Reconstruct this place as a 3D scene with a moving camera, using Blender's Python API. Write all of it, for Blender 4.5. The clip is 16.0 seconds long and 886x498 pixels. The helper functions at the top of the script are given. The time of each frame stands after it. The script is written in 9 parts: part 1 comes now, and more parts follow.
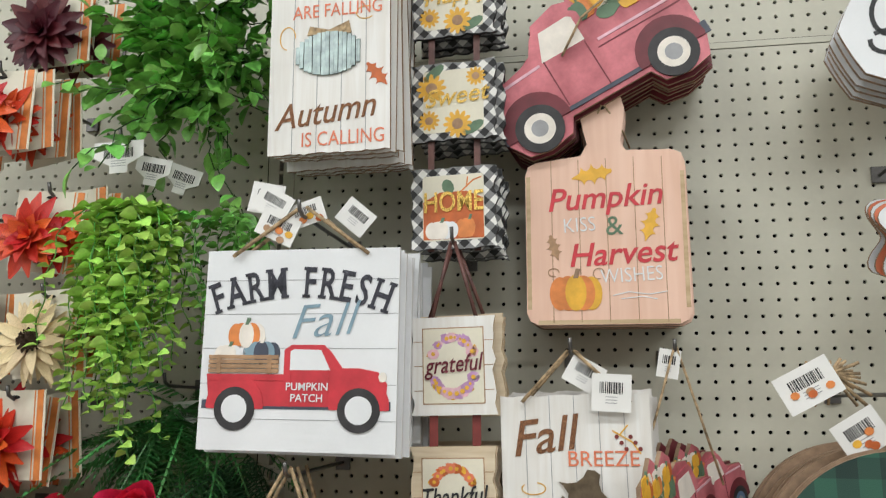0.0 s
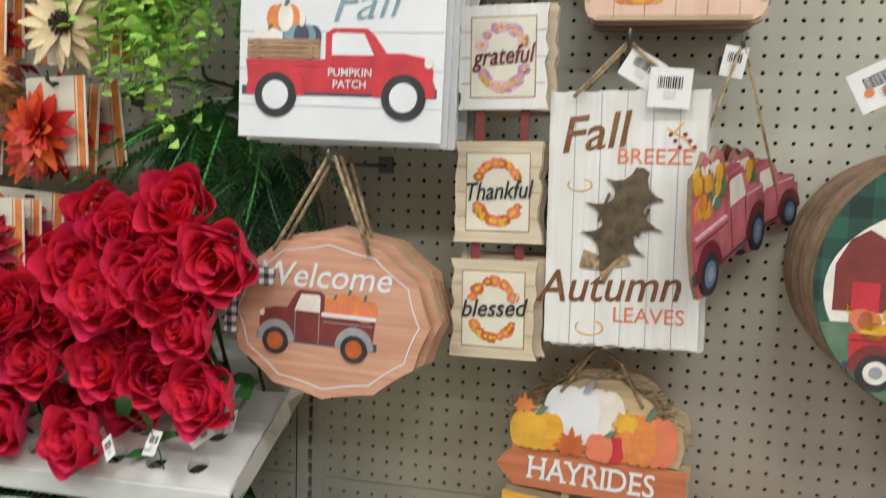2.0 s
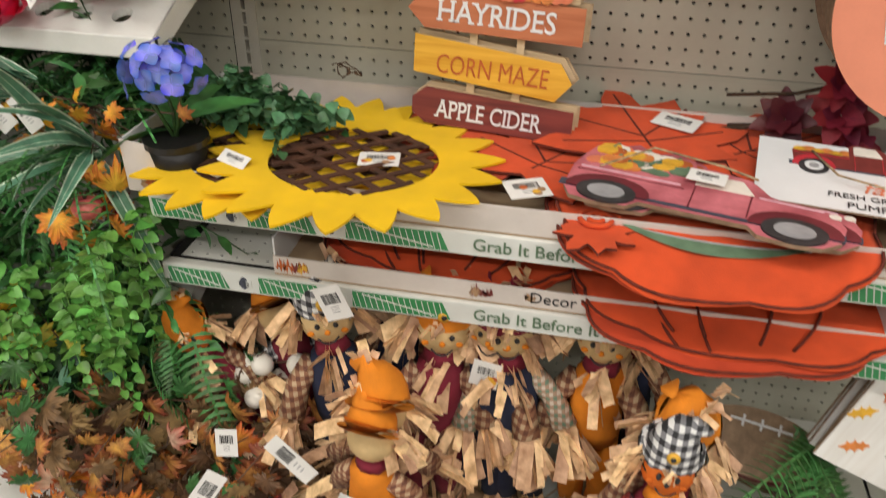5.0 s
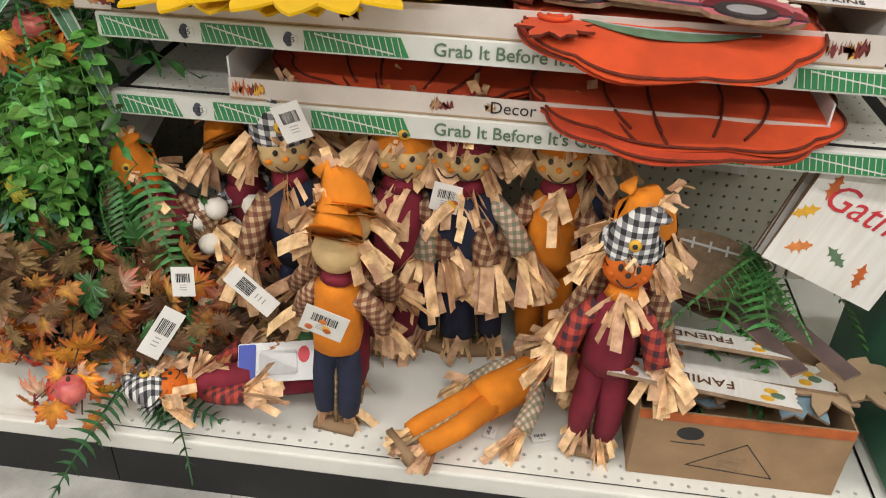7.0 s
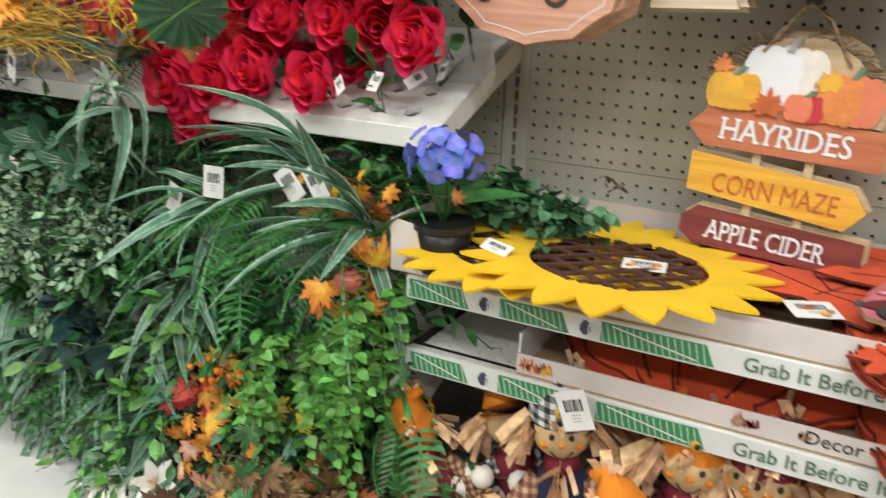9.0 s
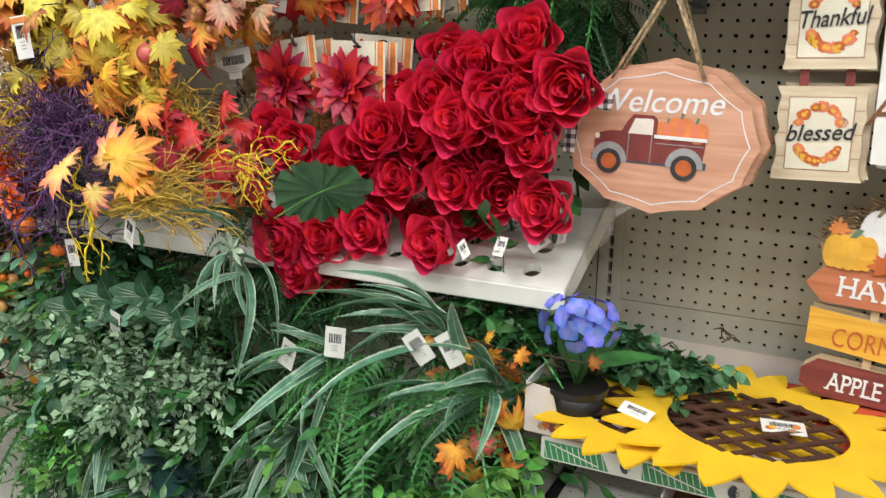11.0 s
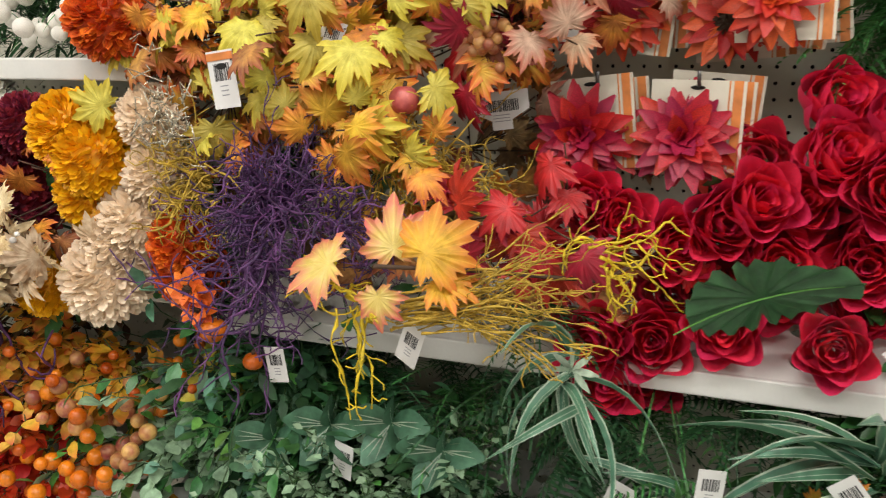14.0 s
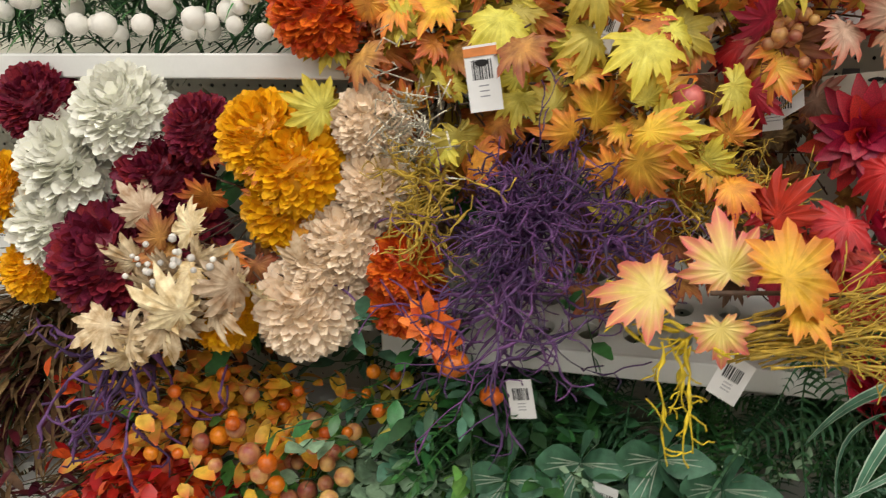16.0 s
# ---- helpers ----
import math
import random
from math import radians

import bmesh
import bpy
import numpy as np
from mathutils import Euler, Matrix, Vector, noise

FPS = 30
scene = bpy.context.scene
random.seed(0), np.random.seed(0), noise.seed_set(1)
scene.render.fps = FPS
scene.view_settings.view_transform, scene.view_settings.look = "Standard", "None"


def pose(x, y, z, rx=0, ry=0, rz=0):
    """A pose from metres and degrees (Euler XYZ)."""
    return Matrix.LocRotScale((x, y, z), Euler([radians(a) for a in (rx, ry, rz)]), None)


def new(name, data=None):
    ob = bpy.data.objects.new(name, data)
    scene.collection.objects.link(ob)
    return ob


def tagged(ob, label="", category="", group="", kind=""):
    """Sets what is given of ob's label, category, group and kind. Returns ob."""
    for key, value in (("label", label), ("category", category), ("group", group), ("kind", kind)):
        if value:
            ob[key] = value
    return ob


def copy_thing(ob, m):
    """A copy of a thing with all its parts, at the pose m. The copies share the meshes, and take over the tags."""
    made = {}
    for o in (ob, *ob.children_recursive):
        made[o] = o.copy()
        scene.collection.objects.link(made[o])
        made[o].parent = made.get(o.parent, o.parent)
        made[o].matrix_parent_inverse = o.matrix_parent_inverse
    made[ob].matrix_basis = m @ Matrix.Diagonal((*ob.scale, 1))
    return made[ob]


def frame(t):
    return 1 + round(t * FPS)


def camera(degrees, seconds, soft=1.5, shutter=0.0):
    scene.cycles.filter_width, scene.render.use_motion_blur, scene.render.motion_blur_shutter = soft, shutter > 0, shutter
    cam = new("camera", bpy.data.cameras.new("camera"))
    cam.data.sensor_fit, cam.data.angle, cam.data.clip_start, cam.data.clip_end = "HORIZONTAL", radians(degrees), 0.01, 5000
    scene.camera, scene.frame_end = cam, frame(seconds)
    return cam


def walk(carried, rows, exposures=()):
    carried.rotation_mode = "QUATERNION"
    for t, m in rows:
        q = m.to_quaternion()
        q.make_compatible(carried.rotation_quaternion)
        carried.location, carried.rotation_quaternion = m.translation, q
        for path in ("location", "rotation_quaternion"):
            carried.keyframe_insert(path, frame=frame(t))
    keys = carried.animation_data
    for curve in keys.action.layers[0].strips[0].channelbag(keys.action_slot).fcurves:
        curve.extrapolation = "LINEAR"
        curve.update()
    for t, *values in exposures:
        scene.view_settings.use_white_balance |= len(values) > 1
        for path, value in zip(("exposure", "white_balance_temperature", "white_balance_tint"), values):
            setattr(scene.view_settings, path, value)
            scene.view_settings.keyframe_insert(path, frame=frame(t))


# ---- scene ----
# World: shelf-back face at y = 0, floor at z = 0, slotted upright at x = 0, the aisle towards -y.
cam = camera(57.5, 16.0, soft=1.1, shutter=0.35)
PATH = [  # seconds, metres, Euler degrees
    (0.0, 0.5156, -1.3280, 1.5330, 99.67, -0.05, 9.59),
    (0.5, 0.5017, -1.3157, 1.5181, 97.68, -0.13, 10.38),
    (1.0, 0.4992, -1.3028, 1.4992, 94.23, -0.18, 10.78),
    (1.5, 0.4968, -1.2971, 1.4790, 89.15, -0.67, 10.79),
    (2.0, 0.4958, -1.2834, 1.4347, 83.18, -1.89, 12.16),
    (2.5, 0.4851, -1.2680, 1.4069, 76.46, -3.02, 15.67),
    (3.0, 0.5090, -1.2695, 1.3865, 72.56, -2.47, 19.50),
    (3.5, 0.5685, -1.2776, 1.3668, 69.58, -0.95, 19.43),
    (4.0, 0.6156, -1.2922, 1.3504, 66.21, -0.34, 16.99),
    (4.5, 0.6602, -1.3188, 1.3218, 62.95, -0.17, 15.06),
    (5.0, 0.6575, -1.3478, 1.3326, 57.72, -0.50, 12.32),
    (5.2, 0.6420, -1.3659, 1.3346, 55.98, -0.56, 11.20),
    (7.3, 0.6298, -1.4986, 1.1051, 57.39, -2.13, 6.99),
    (7.5, 0.6248, -1.4832, 1.1035, 58.79, -2.30, 8.28),
    (8.0, 0.6032, -1.4730, 1.1271, 64.11, -2.22, 14.41),
    (8.5, 0.5896, -1.4252, 1.1391, 67.95, -2.44, 20.67),
    (9.0, 0.5869, -1.3979, 1.1905, 71.18, -1.80, 28.22),
    (9.2, 0.5884, -1.3941, 1.1861, 72.38, -1.95, 30.39),
    (11.3, 0.3146, -1.5070, 1.3689, 76.46, -0.78, 25.66),
    (11.5, 0.2835, -1.4958, 1.3782, 77.31, -0.93, 25.76),
    (12.0, 0.1750, -1.4349, 1.3961, 79.01, -0.74, 26.92),
    (12.5, 0.0584, -1.3750, 1.3899, 79.58, -0.16, 28.59),
    (13.0, -0.0865, -1.3785, 1.3804, 78.41, -0.17, 27.26),
    (13.5, -0.2562, -1.3995, 1.3830, 77.29, 0.23, 22.23),
    (14.0, -0.3500, -1.3902, 1.3708, 76.87, -0.13, 20.68),
    (14.5, -0.4625, -1.3426, 1.3620, 77.54, -0.38, 21.00),
    (15.0, -0.5882, -1.3047, 1.3700, 78.53, -0.44, 21.77),
    (15.5, -0.6852, -1.3247, 1.3729, 77.64, -0.50, 19.91),
    (16.0, -0.8072, -1.3948, 1.3810, 75.96, 0.21, 15.92),
]
walk(cam, [(t, pose(x, y, z, rx, ry, rz)) for t, x, y, z, rx, ry, rz in PATH],
     [(0.0, -0.3, 6150, 7), (1.5, -0.3, 6150, 7), (3.0, 0.02, 6450, 9), (5.0, -0.2, 6750, 11), (7.5, -0.1, 6550, 10), (9.0, 0.1, 6300, 9), (11.5, 0.13, 6350, 9), (13.0, 0.02, 6450, 10), (14.5, -0.2, 6600, 11), (16.0, -0.3, 6550, 11)])

# ---- light: the shop's ceiling tubes ----
world = bpy.data.worlds.new("world")
scene.world = world
world.use_nodes = True
world.node_tree.nodes["Background"].inputs[0].default_value = (1.0, 0.98, 0.95, 1)
world.node_tree.nodes["Background"].inputs[1].default_value = 0.05
CEILING_Z = 3.3
LAMPS = [(x, y) for y in (-1.6, -3.5) for x in (-2.9, -0.9, 1.1, 3.1)]
for lx, ly in LAMPS:
    lamp = bpy.data.lights.new("tube_light", "AREA")
    lamp.shape, lamp.size, lamp.size_y, lamp.energy, lamp.color = "RECTANGLE", 1.2, 0.28, 28 if ly > -2 else 36, (1.0, 0.98, 0.955)
    new("tube_light", lamp).matrix_world = pose(lx, ly, CEILING_Z - 0.09)


# ---- materials ----
def mat(name, color, rough=0.6, var=0.15, scale=30.0, bump=0.1, metal=0.0, second=None, island=0.0, spec=0.5, sheen=0.0, fine=220.0, tip=None):
    """Two scales of noise over the base colour, fine relief, and a spread from piece to piece."""
    m = bpy.data.materials.new(name)
    m.use_nodes = True
    nt = m.node_tree
    bsdf = nt.nodes["Principled BSDF"]
    coord = nt.nodes.new("ShaderNodeTexCoord")
    big = nt.nodes.new("ShaderNodeTexNoise")
    big.inputs["Scale"].default_value, big.inputs["Detail"].default_value = scale, 4
    small = nt.nodes.new("ShaderNodeTexNoise")
    small.inputs["Scale"].default_value, small.inputs["Detail"].default_value = fine, 2
    for n in (big, small):
        nt.links.new(coord.outputs["Object"], n.inputs["Vector"])
    mix = nt.nodes.new("ShaderNodeMix")
    mix.data_type = "RGBA"
    dark = tuple(c * (1 - var * 2.2) for c in color)
    light = tuple(min(1, c * (1 + var)) for c in (second or color))
    mix.inputs[6].default_value, mix.inputs[7].default_value = (*dark, 1), (*light, 1)
    ramp = nt.nodes.new("ShaderNodeMapRange")
    ramp.inputs[1].default_value, ramp.inputs[2].default_value = 0.3, 0.7
    nt.links.new(big.outputs["Fac"], ramp.inputs[0])
    nt.links.new(ramp.outputs[0], mix.inputs[0])
    out = mix.outputs[2]
    if tip:
        # pigment that turns towards the rim of a leaf, and paler veins
        for key, lo, hi, col, share in (("tip", 0.42, 1.0, tip, 0.9), ("vein", 0.86, 1.0, tuple(min(1, c * 1.25 + 0.06) for c in color), 0.45)):
            at = nt.nodes.new("ShaderNodeAttribute")
            at.attribute_name = key
            add = nt.nodes.new("ShaderNodeMath")
            add.operation = "MULTIPLY_ADD"
            add.inputs[1].default_value = 0.5 if key == "tip" else 0.0
            nt.links.new(big.outputs["Fac"], add.inputs[0])
            nt.links.new(at.outputs["Fac"], add.inputs[2])
            rg = nt.nodes.new("ShaderNodeMapRange")
            rg.inputs[1].default_value, rg.inputs[2].default_value, rg.inputs[4].default_value = lo + (0.25 if key == "tip" else 0), hi + (0.25 if key == "tip" else 0), share
            nt.links.new(add.outputs[0], rg.inputs[0])
            mx = nt.nodes.new("ShaderNodeMix")
            mx.data_type = "RGBA"
            mx.inputs[7].default_value = (*col, 1)
            nt.links.new(rg.outputs[0], mx.inputs[0])
            nt.links.new(out, mx.inputs[6])
            out = mx.outputs[2]
    hsv = nt.nodes.new("ShaderNodeHueSaturation")
    nt.links.new(out, hsv.inputs["Color"])
    math1 = nt.nodes.new("ShaderNodeMapRange")
    math1.inputs[3].default_value, math1.inputs[4].default_value = 1 - var * 0.7, 1 + var * 0.7
    nt.links.new(small.outputs["Fac"], math1.inputs[0])
    val = math1.outputs[0]
    if island:
        geo = nt.nodes.new("ShaderNodeNewGeometry")
        r = nt.nodes.new("ShaderNodeMapRange")
        r.inputs[3].default_value, r.inputs[4].default_value = 1 - island, 1 + island
        nt.links.new(geo.outputs["Random Per Island"], r.inputs[0])
        mul = nt.nodes.new("ShaderNodeMath")
        mul.operation = "MULTIPLY"
        nt.links.new(val, mul.inputs[0])
        nt.links.new(r.outputs[0], mul.inputs[1])
        val = mul.outputs[0]
        hue = nt.nodes.new("ShaderNodeMapRange")
        hue.inputs[3].default_value, hue.inputs[4].default_value = 0.5 - island * 0.05, 0.5 + island * 0.05
        nt.links.new(geo.outputs["Random Per Island"], hue.inputs[0])
        nt.links.new(hue.outputs[0], hsv.inputs["Hue"])
    nt.links.new(val, hsv.inputs["Value"])
    nt.links.new(hsv.outputs["Color"], bsdf.inputs["Base Color"])
    rr = nt.nodes.new("ShaderNodeMapRange")
    rr.inputs[3].default_value, rr.inputs[4].default_value = max(0.02, rough - 0.1), min(1, rough + 0.1)
    nt.links.new(small.outputs["Fac"], rr.inputs[0])
    nt.links.new(rr.outputs[0], bsdf.inputs["Roughness"])
    bsdf.inputs["Metallic"].default_value = metal
    bsdf.inputs["Specular IOR Level"].default_value = spec
    if sheen:
        bsdf.inputs["Sheen Weight"].default_value = sheen
    if bump:
        b = nt.nodes.new("ShaderNodeBump")
        b.inputs["Strength"].default_value, b.inputs["Distance"].default_value = bump, 0.002
        nt.links.new(small.outputs["Fac"], b.inputs["Height"])
        nt.links.new(b.outputs["Normal"], bsdf.inputs["Normal"])
    return m


def glitter(name, color, grain=900.0):
    """Glitter: small flakes of differing tilt and brightness."""
    m = bpy.data.materials.new(name)
    m.use_nodes = True
    nt = m.node_tree
    bsdf = nt.nodes["Principled BSDF"]
    coord = nt.nodes.new("ShaderNodeTexCoord")
    vor = nt.nodes.new("ShaderNodeTexVoronoi")
    vor.inputs["Scale"].default_value = grain
    nt.links.new(coord.outputs["Object"], vor.inputs["Vector"])
    hsv = nt.nodes.new("ShaderNodeHueSaturation")
    hsv.inputs["Color"].default_value = (*color, 1)
    r = nt.nodes.new("ShaderNodeMapRange")
    r.inputs[3].default_value, r.inputs[4].default_value = 0.3, 2.2
    nt.links.new(vor.outputs["Color"], r.inputs[0])
    nt.links.new(r.outputs[0], hsv.inputs["Value"])
    nt.links.new(hsv.outputs["Color"], bsdf.inputs["Base Color"])
    bsdf.inputs["Metallic"].default_value, bsdf.inputs["Roughness"].default_value = 0.5, 0.35
    b = nt.nodes.new("ShaderNodeBump")
    b.inputs["Strength"].default_value, b.inputs["Distance"].default_value = 0.6, 0.001
    nt.links.new(vor.outputs["Distance"], b.inputs["Height"])
    nt.links.new(b.outputs["Normal"], bsdf.inputs["Normal"])
    return m


def wood(name, a, b, rough=0.6, grain=(4, 40, 40), var=1.0):
    m = bpy.data.materials.new(name)
    m.use_nodes = True
    nt = m.node_tree
    bsdf = nt.nodes["Principled BSDF"]
    coord = nt.nodes.new("ShaderNodeTexCoord")
    mp = nt.nodes.new("ShaderNodeMapping")
    mp.inputs["Scale"].default_value = grain
    n = nt.nodes.new("ShaderNodeTexNoise")
    n.inputs["Scale"].default_value, n.inputs["Detail"].default_value, n.inputs["Distortion"].default_value = 2.0, 6, 0.6
    fine = nt.nodes.new("ShaderNodeTexNoise")
    fine.inputs["Scale"].default_value = 9
    nt.links.new(coord.outputs["Object"], mp.inputs[0])
    nt.links.new(mp.outputs[0], n.inputs["Vector"])
    nt.links.new(coord.outputs["Object"], fine.inputs["Vector"])
    ramp = nt.nodes.new("ShaderNodeMapRange")
    ramp.inputs[1].default_value, ramp.inputs[2].default_value = 0.35, 0.65
    nt.links.new(n.outputs["Fac"], ramp.inputs[0])
    mix = nt.nodes.new("ShaderNodeMix")
    mix.data_type = "RGBA"
    mix.inputs[6].default_value, mix.inputs[7].default_value = (*a, 1), (*b, 1)
    nt.links.new(ramp.outputs[0], mix.inputs[0])
    hsv = nt.nodes.new("ShaderNodeHueSaturation")
    r = nt.nodes.new("ShaderNodeMapRange")
    r.inputs[3].default_value, r.inputs[4].default_value = 0.85, 1.12
    nt.links.new(fine.outputs["Fac"], r.inputs[0])
    nt.links.new(r.outputs[0], hsv.inputs["Value"])
    nt.links.new(mix.outputs[2], hsv.inputs["Color"])
    nt.links.new(hsv.outputs["Color"], bsdf.inputs["Base Color"])
    bsdf.inputs["Roughness"].default_value = rough
    bp = nt.nodes.new("ShaderNodeBump")
    bp.inputs["Strength"].default_value, bp.inputs["Distance"].default_value = 0.15, 0.001
    nt.links.new(n.outputs["Fac"], bp.inputs["Height"])
    nt.links.new(bp.outputs["Normal"], bsdf.inputs["Normal"])
    return m


def checks(name, a, b, c, size, axes=("X", "Z"), rough=0.8, turn=0.0):
    """Woven gingham: two sets of stripes crossing; a and b the yarns, c where they cross."""
    m = bpy.data.materials.new(name)
    m.use_nodes = True
    nt = m.node_tree
    bsdf = nt.nodes["Principled BSDF"]
    coord = nt.nodes.new("ShaderNodeTexCoord")
    mp = nt.nodes.new("ShaderNodeMapping")
    mp.inputs["Rotation"].default_value = (0, turn, 0)
    nt.links.new(coord.outputs["Object"], mp.inputs[0])
    sep = nt.nodes.new("ShaderNodeSeparateXYZ")
    nt.links.new(mp.outputs[0], sep.inputs[0])
    half = []
    for ax in axes:
        d = nt.nodes.new("ShaderNodeMath")
        d.operation = "MULTIPLY"
        d.inputs[1].default_value = 1 / size
        nt.links.new(sep.outputs[ax], d.inputs[0])
        f = nt.nodes.new("ShaderNodeMath")
        f.operation = "FRACT"
        nt.links.new(d.outputs[0], f.inputs[0])
        g = nt.nodes.new("ShaderNodeMath")
        g.operation = "GREATER_THAN"
        g.inputs[1].default_value = 0.5
        nt.links.new(f.outputs[0], g.inputs[0])
        half.append(g)
    add = nt.nodes.new("ShaderNodeMath")
    add.operation = "ADD"
    nt.links.new(half[0].outputs[0], add.inputs[0])
    nt.links.new(half[1].outputs[0], add.inputs[1])
    scl = nt.nodes.new("ShaderNodeMath")
    scl.operation = "MULTIPLY"
    scl.inputs[1].default_value = 0.5
    nt.links.new(add.outputs[0], scl.inputs[0])
    ramp = nt.nodes.new("ShaderNodeValToRGB")
    ramp.color_ramp.interpolation = "CONSTANT"
    e = ramp.color_ramp.elements
    e[0].position, e[0].color = 0.0, (*a, 1)
    e[1].position, e[1].color = 0.75, (*c, 1)
    x = e.new(0.25)
    x.color = (*b, 1)
    nt.links.new(scl.outputs[0], ramp.inputs[0])
    nt.links.new(ramp.outputs[0], bsdf.inputs["Base Color"])
    n = nt.nodes.new("ShaderNodeTexNoise")
    n.inputs["Scale"].default_value = 700
    nt.links.new(coord.outputs["Object"], n.inputs["Vector"])
    bp = nt.nodes.new("ShaderNodeBump")
    bp.inputs["Strength"].default_value, bp.inputs["Distance"].default_value = 0.4, 0.001
    nt.links.new(n.outputs["Fac"], bp.inputs["Height"])
    nt.links.new(bp.outputs["Normal"], bsdf.inputs["Normal"])
    bsdf.inputs["Roughness"].default_value = rough
    return m


M = {}
M["peg"] = mat("pegboard_paint", (0.56, 0.545, 0.445), 0.45, 0.06, 5, 0.08, fine=90)
# near-black colour in place of the shade inside holes and slots
M["dark"] = mat("hole_shade", (0.012, 0.011, 0.009), 0.9, 0.1, 20)
M["steel"] = mat("beige_steel", (0.60, 0.57, 0.49), 0.4, 0.05, 6, 0.04)
M["shelf"] = mat("shelf_enamel", (0.76, 0.76, 0.71), 0.38, 0.05, 8, 0.04)
M["kick"] = mat("black_kick", (0.012, 0.012, 0.013), 0.5, 0.2, 10)
M["floor"] = mat("vinyl_tile", (0.42, 0.41, 0.38), 0.4, 0.16, 9, 0.05, second=(0.5, 0.49, 0.46))
M["grime"] = mat("floor_joint", (0.16, 0.15, 0.14), 0.8, 0.2, 20)
M["ceil"] = mat("ceiling_tile", (0.75, 0.75, 0.72), 0.9, 0.06, 20)
M["drab"] = mat("unseen_surround", (0.36, 0.34, 0.31), 0.9, 0.1, 3)
M["hook"] = mat("hook_steel", (0.14, 0.135, 0.13), 0.35, 0.1, 40, 0.02, metal=0.7)
M["white"] = mat("white_board", (0.74, 0.75, 0.76), 0.55, 0.03, 12, 0.03)
M["cream"] = mat("cream_paper", (0.72, 0.68, 0.55), 0.6, 0.05, 14, 0.03)
M["tag"] = mat("tag_card", (0.78, 0.77, 0.74), 0.55, 0.03, 20, 0.02)
M["ink"] = mat("black_ink", (0.02, 0.02, 0.022), 0.5, 0.2, 60)
M["glit_black"] = glitter("black_glitter", (0.035, 0.035, 0.045))
M["glit_gold"] = glitter("gold_glitter", (0.55, 0.36, 0.08))
M["glit_brown"] = glitter("brown_glitter", (0.16, 0.07, 0.03))
M["glit_maroon"] = glitter("maroon_glitter", (0.12, 0.02, 0.03))
M["red"] = mat("red_print", (0.56, 0.035, 0.05), 0.5, 0.1, 30, 0.03)
M["maroon"] = mat("maroon_print", (0.20, 0.035, 0.03), 0.55, 0.1, 40, 0.03)
M["navy"] = mat("slate_print", (0.06, 0.07, 0.10), 0.5, 0.1, 40, 0.02)
M["blue"] = mat("grey_blue_print", (0.22, 0.33, 0.40), 0.5, 0.1, 40, 0.02)
M["orange"] = mat("orange_print", (0.72, 0.24, 0.06), 0.55, 0.12, 40, 0.03)
M["orange_d"] = mat("deep_orange_print", (0.52, 0.12, 0.025), 0.55, 0.12, 40, 0.03)
M["coral"] = mat("coral_print", (0.70, 0.20, 0.10), 0.55, 0.05, 40, 0.02)
M["salmon"] = mat("salmon_board", (0.78, 0.28, 0.17), 0.5, 0.05, 10, 0.02)
M["gold"] = mat("gold_print", (0.76, 0.42, 0.04), 0.5, 0.1, 40, 0.03)
M["tan"] = mat("tan_crate", (0.40, 0.24, 0.13), 0.6, 0.15, 60, 0.05)
M["sage"] = mat("sage_print", (0.12, 0.20, 0.12), 0.6, 0.12, 40, 0.02)
M["pinkish"] = mat("pink_print", (0.74, 0.45, 0.52), 0.55, 0.12, 60, 0.02)
M["lilac"] = mat("lilac_print", (0.50, 0.28, 0.50), 0.55, 0.12, 60, 0.02)
M["grey"] = mat("grey_print", (0.33, 0.33, 0.34), 0.5, 0.08, 40, 0.02)
M["pale"] = mat("pale_print", (0.80, 0.74, 0.66), 0.55, 0.06, 40, 0.02)
M["truck_pink"] = mat("faded_red_truck", (0.46, 0.075, 0.10), 0.45, 0.2, 12, 0.03, second=(0.62, 0.19, 0.22))
M["truck_dark"] = mat("truck_shade", (0.16, 0.02, 0.03), 0.5, 0.15, 20, 0.03)
M["tyre"] = mat("tyre_print", (0.035, 0.033, 0.035), 0.6, 0.2, 40)
M["rim_blue"] = mat("blue_rim", (0.13, 0.22, 0.36), 0.5, 0.1, 40)
M["mdf"] = mat("fibreboard_edge", (0.30, 0.20, 0.125), 0.8, 0.15, 60, 0.1)
M["plank_w"] = wood("whitewashed_plank", (0.70, 0.67, 0.62), (0.78, 0.77, 0.74), 0.6, (40, 40, 3))
M["plank_c"] = wood("cream_plank", (0.55, 0.44, 0.30), (0.70, 0.60, 0.44), 0.6, (3, 40, 40))
M["paddle"] = wood("pink_wash_wood", (0.72, 0.46, 0.34), (0.78, 0.53, 0.41), 0.5, (30, 30, 2))
M["pine"] = wood("printed_pine", (0.52, 0.26, 0.16), (0.66, 0.37, 0.25), 0.5, (2, 30, 40))
M["rust_w"] = wood("rust_stain", (0.42, 0.125, 0.05), (0.56, 0.19, 0.085), 0.6, (3, 40, 40))
M["yel_w"] = wood("mustard_stain", (0.66, 0.32, 0.02), (0.82, 0.46, 0.05), 0.6, (3, 40, 40))
M["mar_w"] = wood("maroon_stain", (0.13, 0.022, 0.02), (0.24, 0.045, 0.035), 0.6, (3, 40, 40))
M["kraft"] = wood("kraft_edge", (0.48, 0.35, 0.20), (0.60, 0.45, 0.28), 0.8, (3, 40, 40))
M["card"] = mat("corrugated_card", (0.33, 0.21, 0.115), 0.85, 0.1, 14, 0.15)
M["card_l"] = mat("card_inside", (0.43, 0.30, 0.18), 0.85, 0.1, 14, 0.15)
